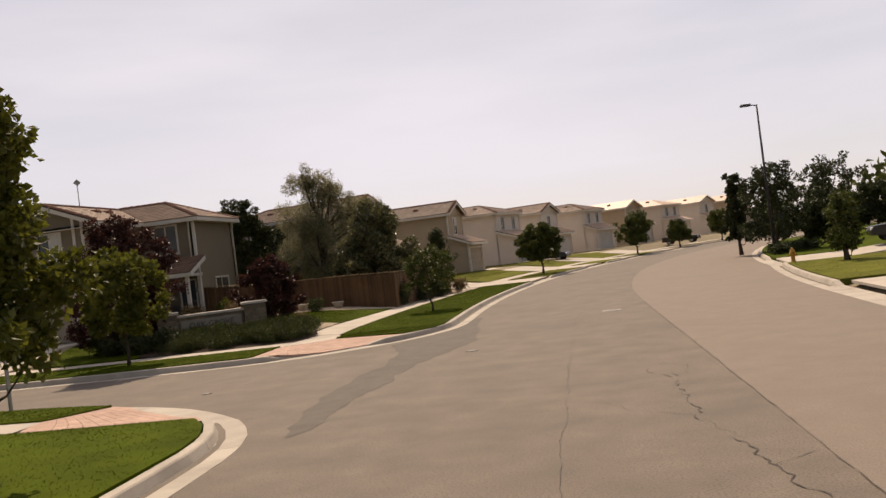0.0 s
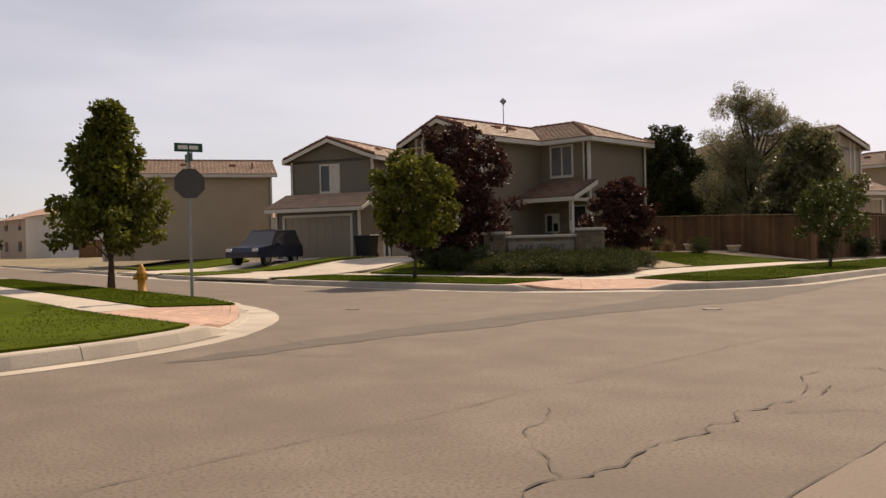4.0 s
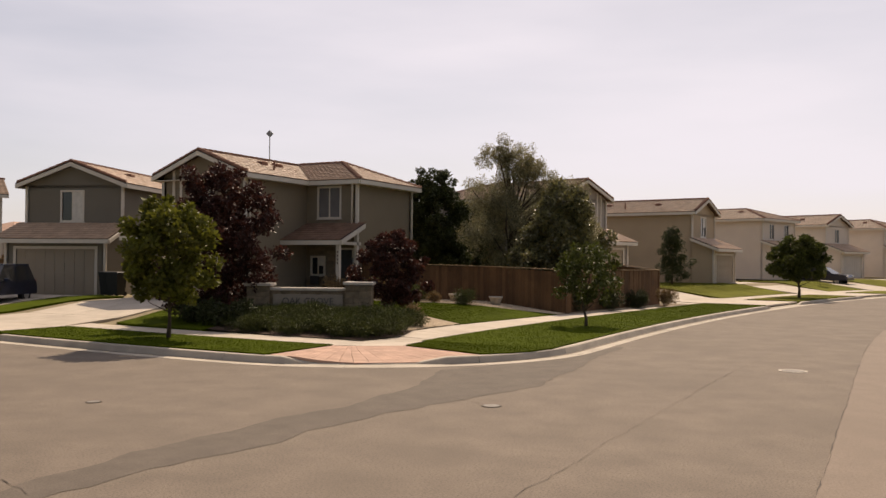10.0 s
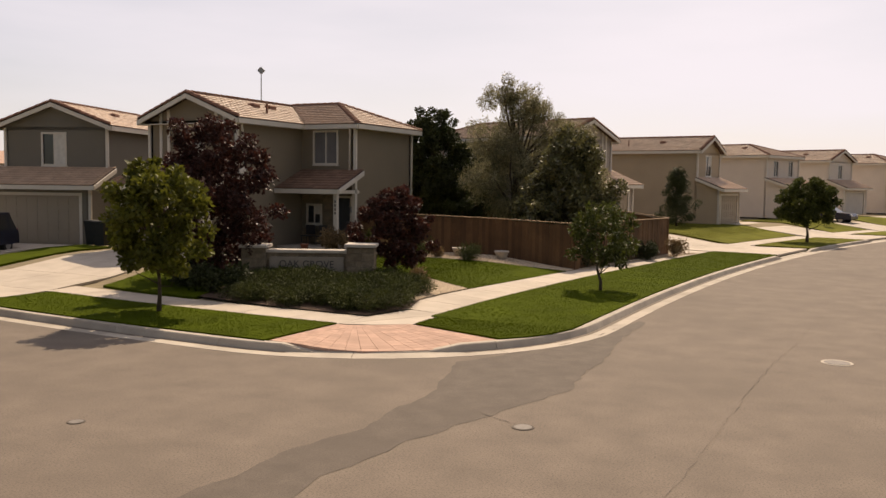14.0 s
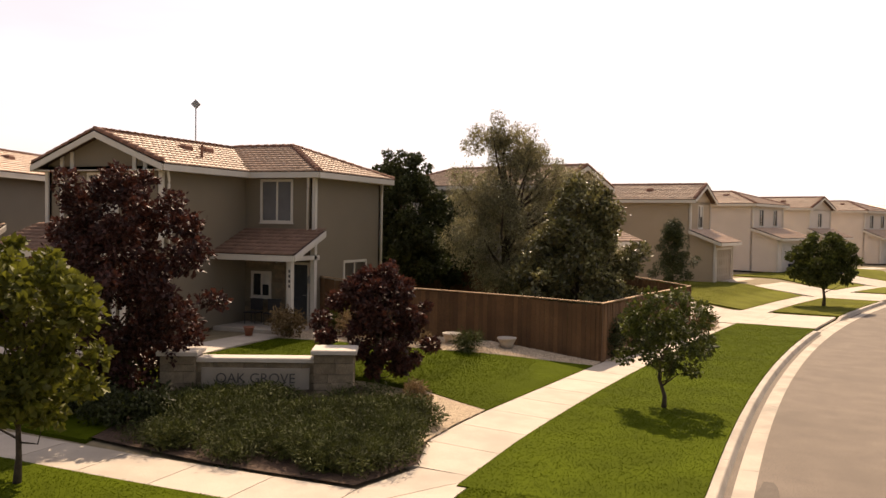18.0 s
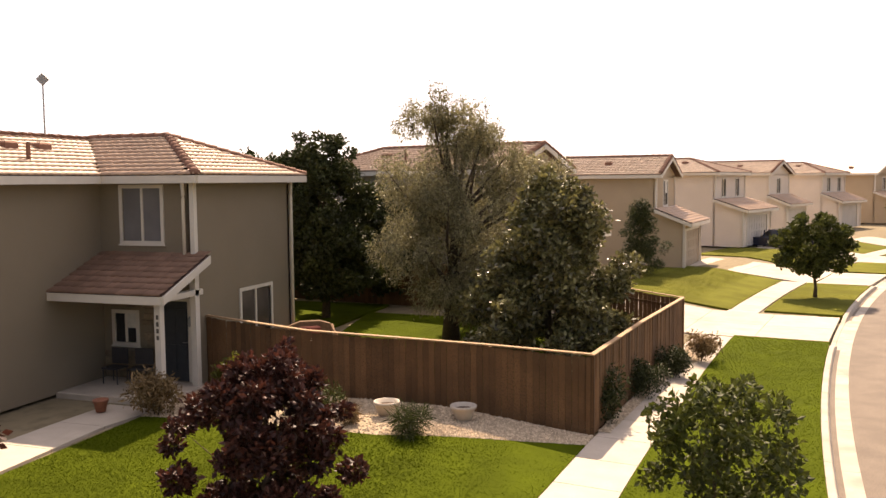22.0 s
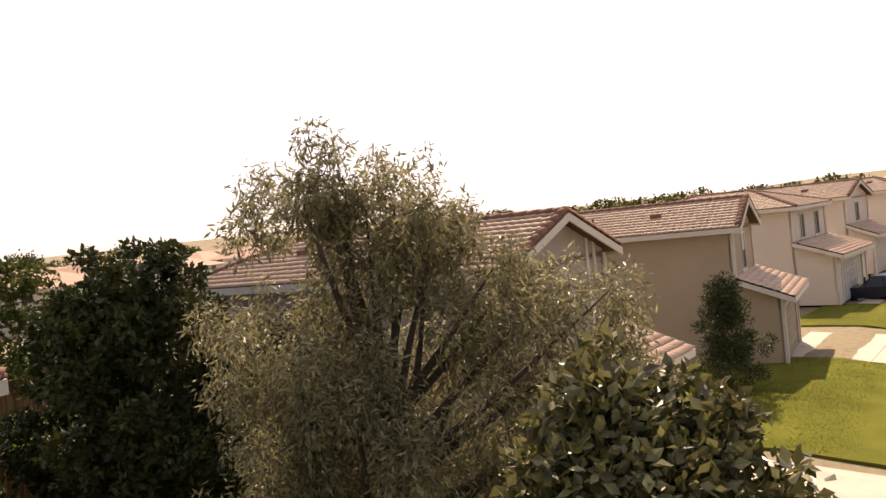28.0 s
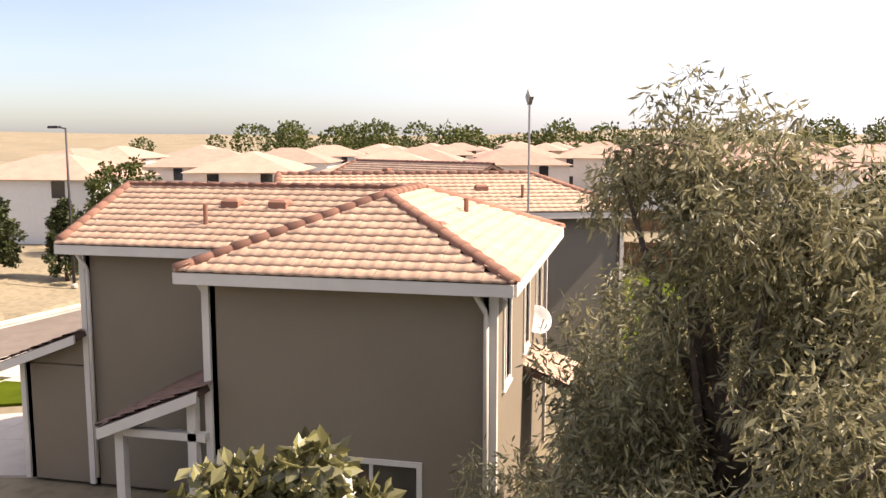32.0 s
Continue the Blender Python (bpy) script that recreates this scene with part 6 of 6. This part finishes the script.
rng = random.Random(14)
hedge_row("far_woods", "line of distant green trees before the hills", [(-330 + rng.uniform(-30, 30) + 20 * math.sin(i), -120 + i * 6.0, rng.uniform(5, 8)) for i in range(80)], 11, 5, 40000, 1.3)
hedge_row("far_woods", "line of distant green trees before the hills", [(-330 + i * 7.0, 380 + rng.uniform(-35, 35), rng.uniform(5, 8)) for i in range(60)], 8, 6, 30000, 1.3)
hedge_row("far_woods", "scattered distant trees on the dry plain", [(-440 + rng.uniform(-70, 70), -200 + i * 15.0, rng.uniform(4, 7)) for i in range(36)], 8, 7, 14000, 1.3)
hedge_row("far_woods", "dark trees beyond the east houses", [(30 + i * 7.0, 90 + rng.uniform(-15, 15) + i * 3, rng.uniform(4, 6)) for i in range(24)], 6, 8, 7000, 1.2)


# ---- fence ----
def fence(name, label, line, tall, seed, dip=0.0):
    """A close-boarded cedar fence: boards, rails, posts and a cap."""
    t = thing(name, label, "fence")
    rng = random.Random(seed)
    full = sum(math.hypot(x1 - x0, y1 - y0) for (x0, y0), (x1, y1) in zip(line[:-1], line[1:]))
    past = 0.0

    def top(f):
        """The fence's height a part f of its way along; it dips with the ground between its ends."""
        return tall - dip * math.sin(math.pi * min(1.0, max(0.0, f))) ** 0.8

    board = Shape().bevel_box(-0.068, 0.068, -0.011, 0.011, 0, 1.0, 0.012).mesh("board", "wood")
    for (x0, y0), (x1, y1) in zip(line[:-1], line[1:]):
        a, b = Vector((x0, y0, 0)), Vector((x1, y1, 0))
        d = b - a
        ang = math.degrees(math.atan2(d.y, d.x))
        n = int(d.length / 0.142)
        for i in range(n):
            p = a.lerp(b, (i + 0.5) / n)
            hgt = top((past + d.length * (i + 0.5) / n) / full) + rng.uniform(-0.012, 0.012)
            ob = new("board", board)
            ob.parent = t
            ob.matrix_basis = pose(p.x, p.y, h_at(p.x, p.y) - 0.02, rng.uniform(-0.5, 0.5), 0, ang) @ Matrix.Diagonal((1, 1, hgt, 1))
        k = max(1, round(d.length / 2.4))
        for i in range(k + 1):
            p = a.lerp(b, i / k)
            off = Vector((-d.y, d.x, 0)).normalized() * 0.07
            z = h_at(p.x, p.y)
            part("post", Shape().bevel_box(-0.045, 0.045, -0.045, 0.045, -0.1, top((past + d.length * i / k) / full) - 0.03, 0.01), "wood", t, m=pose(p.x + off.x, p.y + off.y, z, 0, 0, ang))
        for i in range(k):
            p, q = a.lerp(b, i / k), a.lerp(b, (i + 1) / k)
            zp, zq = h_at(p.x, p.y) + top((past + d.length * i / k) / full) - tall, h_at(q.x, q.y) + top((past + d.length * (i + 1) / k) / full) - tall
            u = (q - p).normalized()
            nrm = Vector((-u.y, u.x, 0))
            for hh in (0.3, tall - 0.35):
                s = Shape()
                c = [p + nrm * o + Vector((0, 0, zp + hh + e)) for o, e in ((0.013, 0), (0.05, 0), (0.05, 0.085), (0.013, 0.085))]
                c2 = [q + nrm * o + Vector((0, 0, zq + hh + e)) for o, e in ((0.013, 0), (0.05, 0), (0.05, 0.085), (0.013, 0.085))]
                s.add([tuple(v) for v in c + c2], [(0, 1, 5, 4), (1, 2, 6, 5), (2, 3, 7, 6), (3, 0, 4, 7), (3, 2, 1, 0), (4, 5, 6, 7)])
                part("rail", s, "wood", t)
            s = Shape()
            c = [p + nrm * o + Vector((0, 0, zp + tall + e)) for o, e in ((-0.05, 0), (0.07, 0), (0.07, 0.03), (-0.05, 0.03))]
            c2 = [q + nrm * o + Vector((0, 0, zq + tall + e)) for o, e in ((-0.05, 0), (0.07, 0), (0.07, 0.03), (-0.05, 0.03))]
            s.add([tuple(v) for v in c + c2], [(0, 1, 5, 4), (1, 2, 6, 5), (2, 3, 7, 6), (3, 0, 4, 7), (3, 2, 1, 0), (4, 5, 6, 7)])
            part("cap_rail", s, "wood_cap", t, "weathered flat cap rail")
        past += d.length
    return t


fence("cedar_fence", "brown cedar board fence along a gravel bed", [(-20.9, 18.35), (-18.0, 18.15), (-11.1, 17.95)], 1.74, 1, 0.26)
fence("cedar_fence", "brown cedar board fence along the footway", [(-11.1, 17.95), (-10.55, 22.6), (-9.75, 28.0), (-13.6, 28.7)], 1.72, 2)
fence("cedar_fence", "dark cedar fence behind the garden", [(-29.5, 33.5), (-16.0, 31.5)], 1.7, 3)
fence("cedar_fence", "cedar fence between garden plots", [(-36.0, 28.0), (-29.5, 33.5), (-29.5, 40.0)], 1.7, 4)
fence("cedar_fence", "cedar fence across the back gardens", [(-57.0, 21.0), (-56.0, 37.0)], 1.7, 7)
fence("cedar_fence", "cedar fence across the back gardens", [(-79.0, 20.0), (-77.0, 42.0)], 1.7, 8)
fence("cedar_fence", "dark cedar fence beside the cream house", [(-40.5, 13.6), (-37.6, 14.8)], 1.6, 5)
fence("cedar_fence", "cedar fence of a garden beyond", [(-42, 40), (-42, 52), (-30, 52)], 1.7, 6)


# ---- entry sign ----
def entry_sign():
    a, b = Vector((-17.75, 7.0, 0)), Vector((-14.35, 8.62, 0))
    ang = math.degrees(math.atan2(b.y - a.y, b.x - a.x))
    ln = (b - a).length
    z = 0.30
    t = thing("entry_sign", "low stone entry sign wall with pale capstones and dark lettering", "sign", pose(a.x, a.y, z, 0, 0, ang))
    rng = random.Random(2)

    def pile(x0, x1, y0, y1, top, cap):
        zz = -0.1
        while zz < top - 0.02:
            h = min(rng.uniform(0.15, 0.24), top - zz)
            x = x0
            while x < x1 - 0.01:
                w = min(rng.uniform(0.28, 0.5), x1 - x)
                if x1 - x - w < 0.12:
                    w = x1 - x
                j = rng.uniform(-0.012, 0.012)
                part("stone", Shape().bevel_box(x + 0.004, x + w - 0.004, y0 + j, y1 + j, zz + 0.004, zz + h - 0.004, 0.012), "stone", t)
                x += w
            zz += h
        part("capstone", Shape().bevel_box(x0 - cap, x1 + cap, y0 - cap, y1 + cap, top, top + 0.09, 0.02), "cap_stone", t, "pale smooth capstone")

    pile(-0.1, 0.62, -0.32, 0.36, 1.12, 0.06)
    pile(0.62, ln - 0.72, -0.16, 0.2, 0.98, 0.05)
    pile(ln - 0.72, ln + 0.1, -0.34, 0.38, 1.18, 0.06)
    part("plaque", Shape().bevel_box(0.72, ln - 0.82, -0.20, -0.165, 0.42, 0.86, 0.006), "plaque", t, "smooth tan name plaque")
    tx = bpy.data.curves.new("lettering", "FONT")
    tx.body, tx.size, tx.extrude, tx.align_x, tx.align_y = "OAK GROVE", 0.29, 0.006, "CENTER", "CENTER"
    ob = new("lettering", tx)
    ob.data.materials.append(M["lettering"])
    me = bpy.data.meshes.new_from_object(ob.evaluated_get(bpy.context.evaluated_depsgraph_get()))
    bpy.data.objects.remove(ob)
    part("lettering", me, None, t, "dark raised capital letters", m=pose((0.72 + ln - 0.82) / 2, -0.205, 0.64, 90, 0, 0))


entry_sign()


# ---- street furniture ----
def stop_sign(x, y, turn):
    t = thing("stop_sign", "grey back of a stop sign under green street name blades", "road sign", pose(x, y, h_at(x, y), 0, 0, turn))
    part("post", Shape().box(-0.03, 0.03, -0.03, 0.03, -0.2, 3.04), "metal", t, "square steel post")
    oct_ = [(0.33 * math.cos(radians(22.5 + 45 * i)), 0.33 * math.sin(radians(22.5 + 45 * i))) for i in range(8)]
    part("stop_plate", Shape().add([(a, -0.045, 2.38 + b) for a, b in oct_] + [(a, -0.035, 2.38 + b) for a, b in oct_], [tuple(range(8)), tuple(range(8, 16))[::-1]] + [(i, i + 8, (i + 1) % 8 + 8, (i + 1) % 8) for i in range(8)]), "sign_back", t, "dull grey octagonal plate")
    part("name_blade", Shape().bevel_box(-0.29, 0.29, -0.008, 0.008, 3.04, 3.22, 0.01, pose(0, 0, 0, 0, 0, 8)), "sign_green", t, "green street name blade")
    part("name_blade", Shape().bevel_box(-0.28, 0.28, -0.008, 0.008, 2.83, 3.01, 0.01, pose(0, 0, 0, 0, 0, 98)), "sign_green", t, "green street name blade")
    for i in range(2):
        part("name_bar", Shape().box(-0.22 + 0.23 * i, -0.02 + 0.22 * i, -0.014, -0.010, 3.09, 3.17, pose(0, 0, 0, 0, 0, 8)), "white", t, "pale bar of lettering")


stop_sign(-14.8, -6.05, 66)


def hydrant(x, y):
    t = thing("fire_hydrant", "yellow-orange fire hydrant on a mown verge", "hydrant", pose(x, y, h_at(x, y)))
    part("barrel", Shape().turned([(0.14, 0), (0.14, 0.05), (0.095, 0.07), (0.095, 0.42), (0.125, 0.44), (0.125, 0.48), (0.11, 0.5), (0.09, 0.58), (0.05, 0.63), (0.03, 0.69)], sides=14), "yellow", t, smooth=True)
    for a in (0, 120, 240):
        c, s = math.cos(radians(a)), math.sin(radians(a))
        part("nozzle", Shape().tube([(c * 0.08, s * 0.08, 0.36), (c * 0.19, s * 0.19, 0.36)], 0.06 if a == 0 else 0.045, 10), "yellow", t, "capped hose outlet")


hydrant(-18.1, -5.45)
hydrant(7.5, 18.2)


def street_lamp(x, y, tall, turn):
    t = thing("street_lamp", "tall dark steel street lamp with a flat head", "street lamp", pose(x, y, h_at(x, y), 0, 0, turn))
    part("pole", Shape().tube([(0, 0, 0), (0, 0, tall * 0.5), (0, 0, tall)], [0.09, 0.07, 0.05], 10), "lamp_metal", t, smooth=True)
    part("base", Shape().turned([(0.17, 0), (0.17, 0.15), (0.1, 0.25)], sides=12), "concrete", t)
    part("arm", Shape().tube([(0, 0, tall - 0.05), (-0.4, 0, tall + 0.02)], 0.035, 8), "lamp_metal", t)
    part("lamp_head", Shape().bevel_box(-0.95, -0.35, -0.16, 0.16, tall - 0.04, tall + 0.10, 0.03), "lamp_metal", t, "flat dark lamp head")


street_lamp(9.6, 31.0, 9.0, 0)
street_lamp(30.0, 62.0, 8.6, 0)
street_lamp(-47.5, -4.0, 8.4, 90)


def mast():
    """The tall slim mast with a diamond-shaped head behind the corner house."""
    t = thing("mast", "slim pale mast with a diamond-shaped head behind the house", "mast", pose(-29.46, 22.3, 0.6))
    part("pole", Shape().tube([(0, 0, 0), (0, 0, 8.3)], [0.035, 0.025], 8), "metal", t)
    m = pose(0, 0, 8.45, 0, 45, 25)
    part("head", Shape().box(-0.14, 0.14, -0.05, 0.05, -0.14, 0.14, m), "metal", t, "grey diamond-shaped plate")


mast()


# ---- cars ----
def car(name, label, m, paint, length=4.5, wide=1.8, tall=1.65, suv=True):
    t = thing(name, label, "car", m)
    L, w = length / 2, wide / 2
    z1, z2 = 0.92, tall
    prof = [(-L, 0.42), (-L + 0.03, 0.78), (-L + 0.12, z1), (L - 1.15, z1), (L - 0.15, 0.82), (L, 0.62), (L - 0.02, 0.36), (-L + 0.05, 0.34)]
    s = Shape()
    k = len(prof)
    rows = [(-w, 0.92), (-w + 0.06, 1.0), (w - 0.06, 1.0), (w, 0.92)]
    v = [(x * (1 if i in (1, 2) else 0.985), y, z) for i, (y, _) in enumerate(rows) for x, z in prof]
    f = [(r * k + i, r * k + (i + 1) % k, (r + 1) * k + (i + 1) % k, (r + 1) * k + i) for r in range(3) for i in range(k)]
    f += [tuple(range(k))[::-1], tuple(range(3 * k, 4 * k))]
    part("body", s.add(v, f), paint, t)
    c = Shape()
    x0, x1, x2, x3 = (-L + 0.12, -L + 0.38, L - 1.95, L - 1.2) if suv else (-L + 0.75, -L + 1.35, L - 2.0, L - 1.2)
    lo, hi = w - 0.05, w - 0.22
    c.add([(x0, -lo, z1), (x3, -lo, z1), (x3, lo, z1), (x0, lo, z1), (x1, -hi, z2), (x2, -hi, z2), (x2, hi, z2), (x1, hi, z2)], [(4, 5, 6, 7), (0, 1, 5, 4), (1, 2, 6, 5), (2, 3, 7, 6), (3, 0, 4, 7), (0, 3, 2, 1)])
    part("cabin", c, "glass", t, "dark glazed cabin")
    r = Shape().bevel_box(x1 - 0.02, x2 + 0.02, -hi - 0.01, hi + 0.01, z2 - 0.03, z2 + 0.03, 0.02)
    part("roof_panel", r, paint, t)
    for px in ((x0 + x3) / 2 - 0.1, (x0 + x3) / 2 - 1.0):
        for sgn in (-1, 1):
            part("pillar", Shape().add([(px, sgn * (lo + 0.004), z1), (px + 0.1, sgn * (lo + 0.004), z1), (px + 0.1, sgn * (hi + 0.004), z2), (px, sgn * (hi + 0.004), z2), (px, sgn * (lo - 0.03), z1), (px + 0.1, sgn * (lo - 0.03), z1), (px + 0.1, sgn * (hi - 0.03), z2), (px, sgn * (hi - 0.03), z2)],
                 [(0, 1, 2, 3), (7, 6, 5, 4), (0, 4, 5, 1), (1, 5, 6, 2), (2, 6, 7, 3), (3, 7, 4, 0)]), paint, t)
    for x in (-L + 0.85, L - 0.85):
        for sgn in (-1, 1):
            q = sgn * (w - 0.02)
            wh = part("wheel", Shape().tube([(x, q - sgn * 0.2, 0.33), (x, q, 0.33)], 0.33, 20), "tyre", t)
            part("rim", Shape().tube([(x, q - sgn * 0.02, 0.33), (x, q + sgn * 0.008, 0.33)], 0.2, 14), "rim", wh, "light alloy rim")
    for sgn in (-1, 1):
        part("tail_light", Shape().bevel_box(-L - 0.01, -L + 0.08, sgn * w * 0.82 - 0.09, sgn * w * 0.82 + 0.09, 0.66, 0.95, 0.02), "red_light", t)
        part("headlight", Shape().bevel_box(L - 0.16, L - 0.02, sgn * w * 0.78 - 0.14, sgn * w * 0.78 + 0.14, 0.62, 0.78, 0.03), "white", t)
        part("mirror", Shape().bevel_box(L - 1.75, L - 1.6, sgn * (w + 0.08) - 0.08, sgn * (w + 0.08) + 0.08, 0.92, 1.06, 0.03), paint, t)
    part("bumper", Shape().bevel_box(-L - 0.04, -L + 0.1, -w + 0.08, w - 0.08, 0.36, 0.55, 0.03), paint, t)
    return t


car("suv", "dark blue estate car parked on a concrete drive", pose(-32.9, 8.5, h_at(-32.9, 8.5) + 0.02, 0, 0, -66), "carblue", 4.2, 1.75, 1.6)
car("sedan", "dark blue saloon parked on a concrete drive", pose(-4.8, 66.2, 0.52, 0, 0, -16), "carblue", tall=1.45, suv=False)
car("sedan", "dark saloon parked on a far drive", pose(*kerb_line(90.5, -4.0), 0.4, 0, 0, -20), "cardark", tall=1.45, suv=False)
car("van", "white van parked far along the street", pose(*kerb_line(104, 1.2), 0.0, 0, 0, 60), "carwhite", 5.2, 1.95, 2.1)
car("suv", "dark estate car parked across the street", pose(14.6, 22.5, 0.45, 0, 0, 170), "cardark")
car("pickup", "white car parked among the houses", pose(-60.0, 38.0, 0.5, 0, 0, 40), "carwhite")


# ---- garden things ----
def tub(x, y):
    t = thing("planter_tub", "round pale stoneware planting tub on gravel", "planter", pose(x, y, h_at(x, y) + 0.02))
    part("bowl", Shape().turned([(0.17, 0), (0.22, 0.16), (0.27, 0.27), (0.29, 0.28), (0.29, 0.33), (0.25, 0.33), (0.22, 0.22), (0.05, 0.2)], sides=20), "tub", t, smooth=True)
    part("soil", Shape().turned([(0.23, 0.2), (0.23, 0.245), (0.1, 0.26)], sides=14), "mulch", t, "dark potting soil")


tub(-15.35, 16.75)
tub(-13.75, 17.2)


def loveseat(x, y, turn):
    z = h_at(x, y) + 0.04
    t = thing("wicker_loveseat", "brown wicker garden loveseat with cream and red cushions", "garden seat", pose(x, y, z, 0, 0, turn))
    part("seat_base", Shape().bevel_box(-0.68, 0.68, -0.33, 0.33, 0.12, 0.36, 0.04), "wicker", t)
    back = [(-0.68, 0.30, 0.36), (-0.62, 0.36, 0.85), (-0.3, 0.38, 0.95), (0.3, 0.38, 0.95), (0.62, 0.36, 0.85), (0.68, 0.30, 0.36)]
    part("backrest", Shape().add([p for p in back] + [(a * 0.96, b - 0.07, c - 0.02) for a, b, c in back], [(0, 1, 2, 3, 4, 5), (11, 10, 9, 8, 7, 6)] + [(i, i + 6, (i + 1) % 6 + 6, (i + 1) % 6) for i in range(6)]), "wicker", t)
    for sx in (-1, 1):
        part("arm", Shape().tube([(sx * 0.66, -0.33, 0.3), (sx * 0.68, -0.3, 0.6), (sx * 0.68, 0.2, 0.64), (sx * 0.64, 0.33, 0.8)], 0.05, 8), "wicker", t, smooth=True)
        for sy in (-0.28, 0.28):
            part("leg", Shape().tube([(sx * 0.6, sy, 0), (sx * 0.6, sy, 0.14)], 0.03, 6), "wicker", t)
    part("seat_cushion", Shape().bevel_box(-0.6, 0.6, -0.3, 0.26, 0.36, 0.47, 0.04), "cushion", t, "pale cream seat cushion")
    part("back_cushion", Shape().bevel_box(-0.35, 0.3, 0.12, 0.28, 0.47, 0.8, 0.05), "cushion_red", t, "dull red patterned cushion")


loveseat(-20.0, 22.3, 35)


def bucket(x, y):
    t = thing("blue_bin", "blue plastic tub on the back lawn", "tub", pose(x, y, h_at(x, y) + 0.035))
    part("tub_body", Shape().turned([(0.15, 0), (0.19, 0.36), (0.21, 0.37), (0.21, 0.40), (0.17, 0.40), (0.14, 0.1)], sides=16), "blue", t, smooth=True)


bucket(-19.0, 22.6)


def pot(x, y, r):
    t = thing("flower_pot", "terracotta flower pot on the patio", "pot", pose(x, y, h_at(x, y) + 0.03))
    part("pot_body", Shape().turned([(r * 0.65, 0), (r, r * 1.5), (r * 1.1, r * 1.5), (r * 1.1, r * 1.75), (r * 0.9, r * 1.75), (r * 0.6, r * 0.8)], sides=14), "terracotta", t, smooth=True)


pot(-17.2, 19.5, 0.14)
pot(-16.2, 19.7, 0.16)
pot(-21.6, 15.2, 0.16)


def porch_bench(x, y, turn):
    t = thing("porch_chair", "dark metal chair on the front porch", "chair", pose(x, y, 0.62, 0, 0, turn))
    part("seat", Shape().bevel_box(-0.24, 0.24, -0.22, 0.22, 0.42, 0.46, 0.01), "lamp_metal", t)
    part("backrest", Shape().bevel_box(-0.24, 0.24, 0.19, 0.22, 0.5, 0.9, 0.01), "lamp_metal", t)
    for sx in (-0.21, 0.21):
        for sy in (-0.19, 0.19):
            part("leg", Shape().tube([(sx, sy, 0.05), (sx, sy, 0.44)], 0.013, 6), "lamp_metal", t)


porch_bench(-23.0, 17.4, 0)
porch_bench(-22.3, 17.5, 10)


def wheelie_bin(x, y, turn):
    t = thing("wheeled_bin", "dark wheeled rubbish bin beside the garage", "bin", pose(x, y, h_at(x, y), 0, 0, turn))
    part("bin_body", Shape().add([(-0.24, -0.26, 0.05), (0.24, -0.26, 0.05), (0.24, 0.26, 0.05), (-0.24, 0.26, 0.05), (-0.3, -0.34, 1.0), (0.3, -0.34, 1.0), (0.3, 0.34, 1.0), (-0.3, 0.34, 1.0)], [(3, 2, 1, 0), (4, 5, 6, 7), (0, 1, 5, 4), (1, 2, 6, 5), (2, 3, 7, 6), (3, 0, 4, 7)]), "bin", t)
    part("lid", Shape().bevel_box(-0.32, 0.32, -0.37, 0.37, 1.0, 1.08, 0.03), "bin", t)
    for sx in (-0.2, 0.2):
        part("wheel", Shape().tube([(sx, 0.3, 0.1), (sx + 0.05, 0.3, 0.1)], 0.1, 10), "tyre", t)


wheelie_bin(-30.6, 12.6, 20)
wheelie_bin(-29.9, 12.4, 10)
part_edge = thing("timber_edging", "pale timber edging board in the gravel bed", "edging", pose(-18.3, 17.6, h_at(-18.3, 17.6), 0, 0, -6))
part("board", Shape().bevel_box(-0.6, 0.6, -0.03, 0.03, -0.02, 0.12, 0.01), "wood_cap", part_edge)


def sat_dish(x, y, z):
    t = thing("satellite_dish", "white satellite dish on a short bracket", "dish", pose(x, y, z, 0, 60, 30))
    part("reflector", Shape().turned([(0.02, 0.0), (0.2, 0.03), (0.32, 0.09), (0.33, 0.09), (0.2, 0.015), (0.02, -0.02)], sides=18), "ceramic", t, smooth=True)
    part("arm", Shape().tube([(0.3, 0, 0.05), (0.1, 0, 0.4)], 0.012, 6), "metal", t)
    part("bracket", Shape().tube([(0, 0, -0.02), (-0.15, 0, -0.3)], 0.02, 6), "metal", t)


sat_dish(-26.3, 22.9, 4.1)
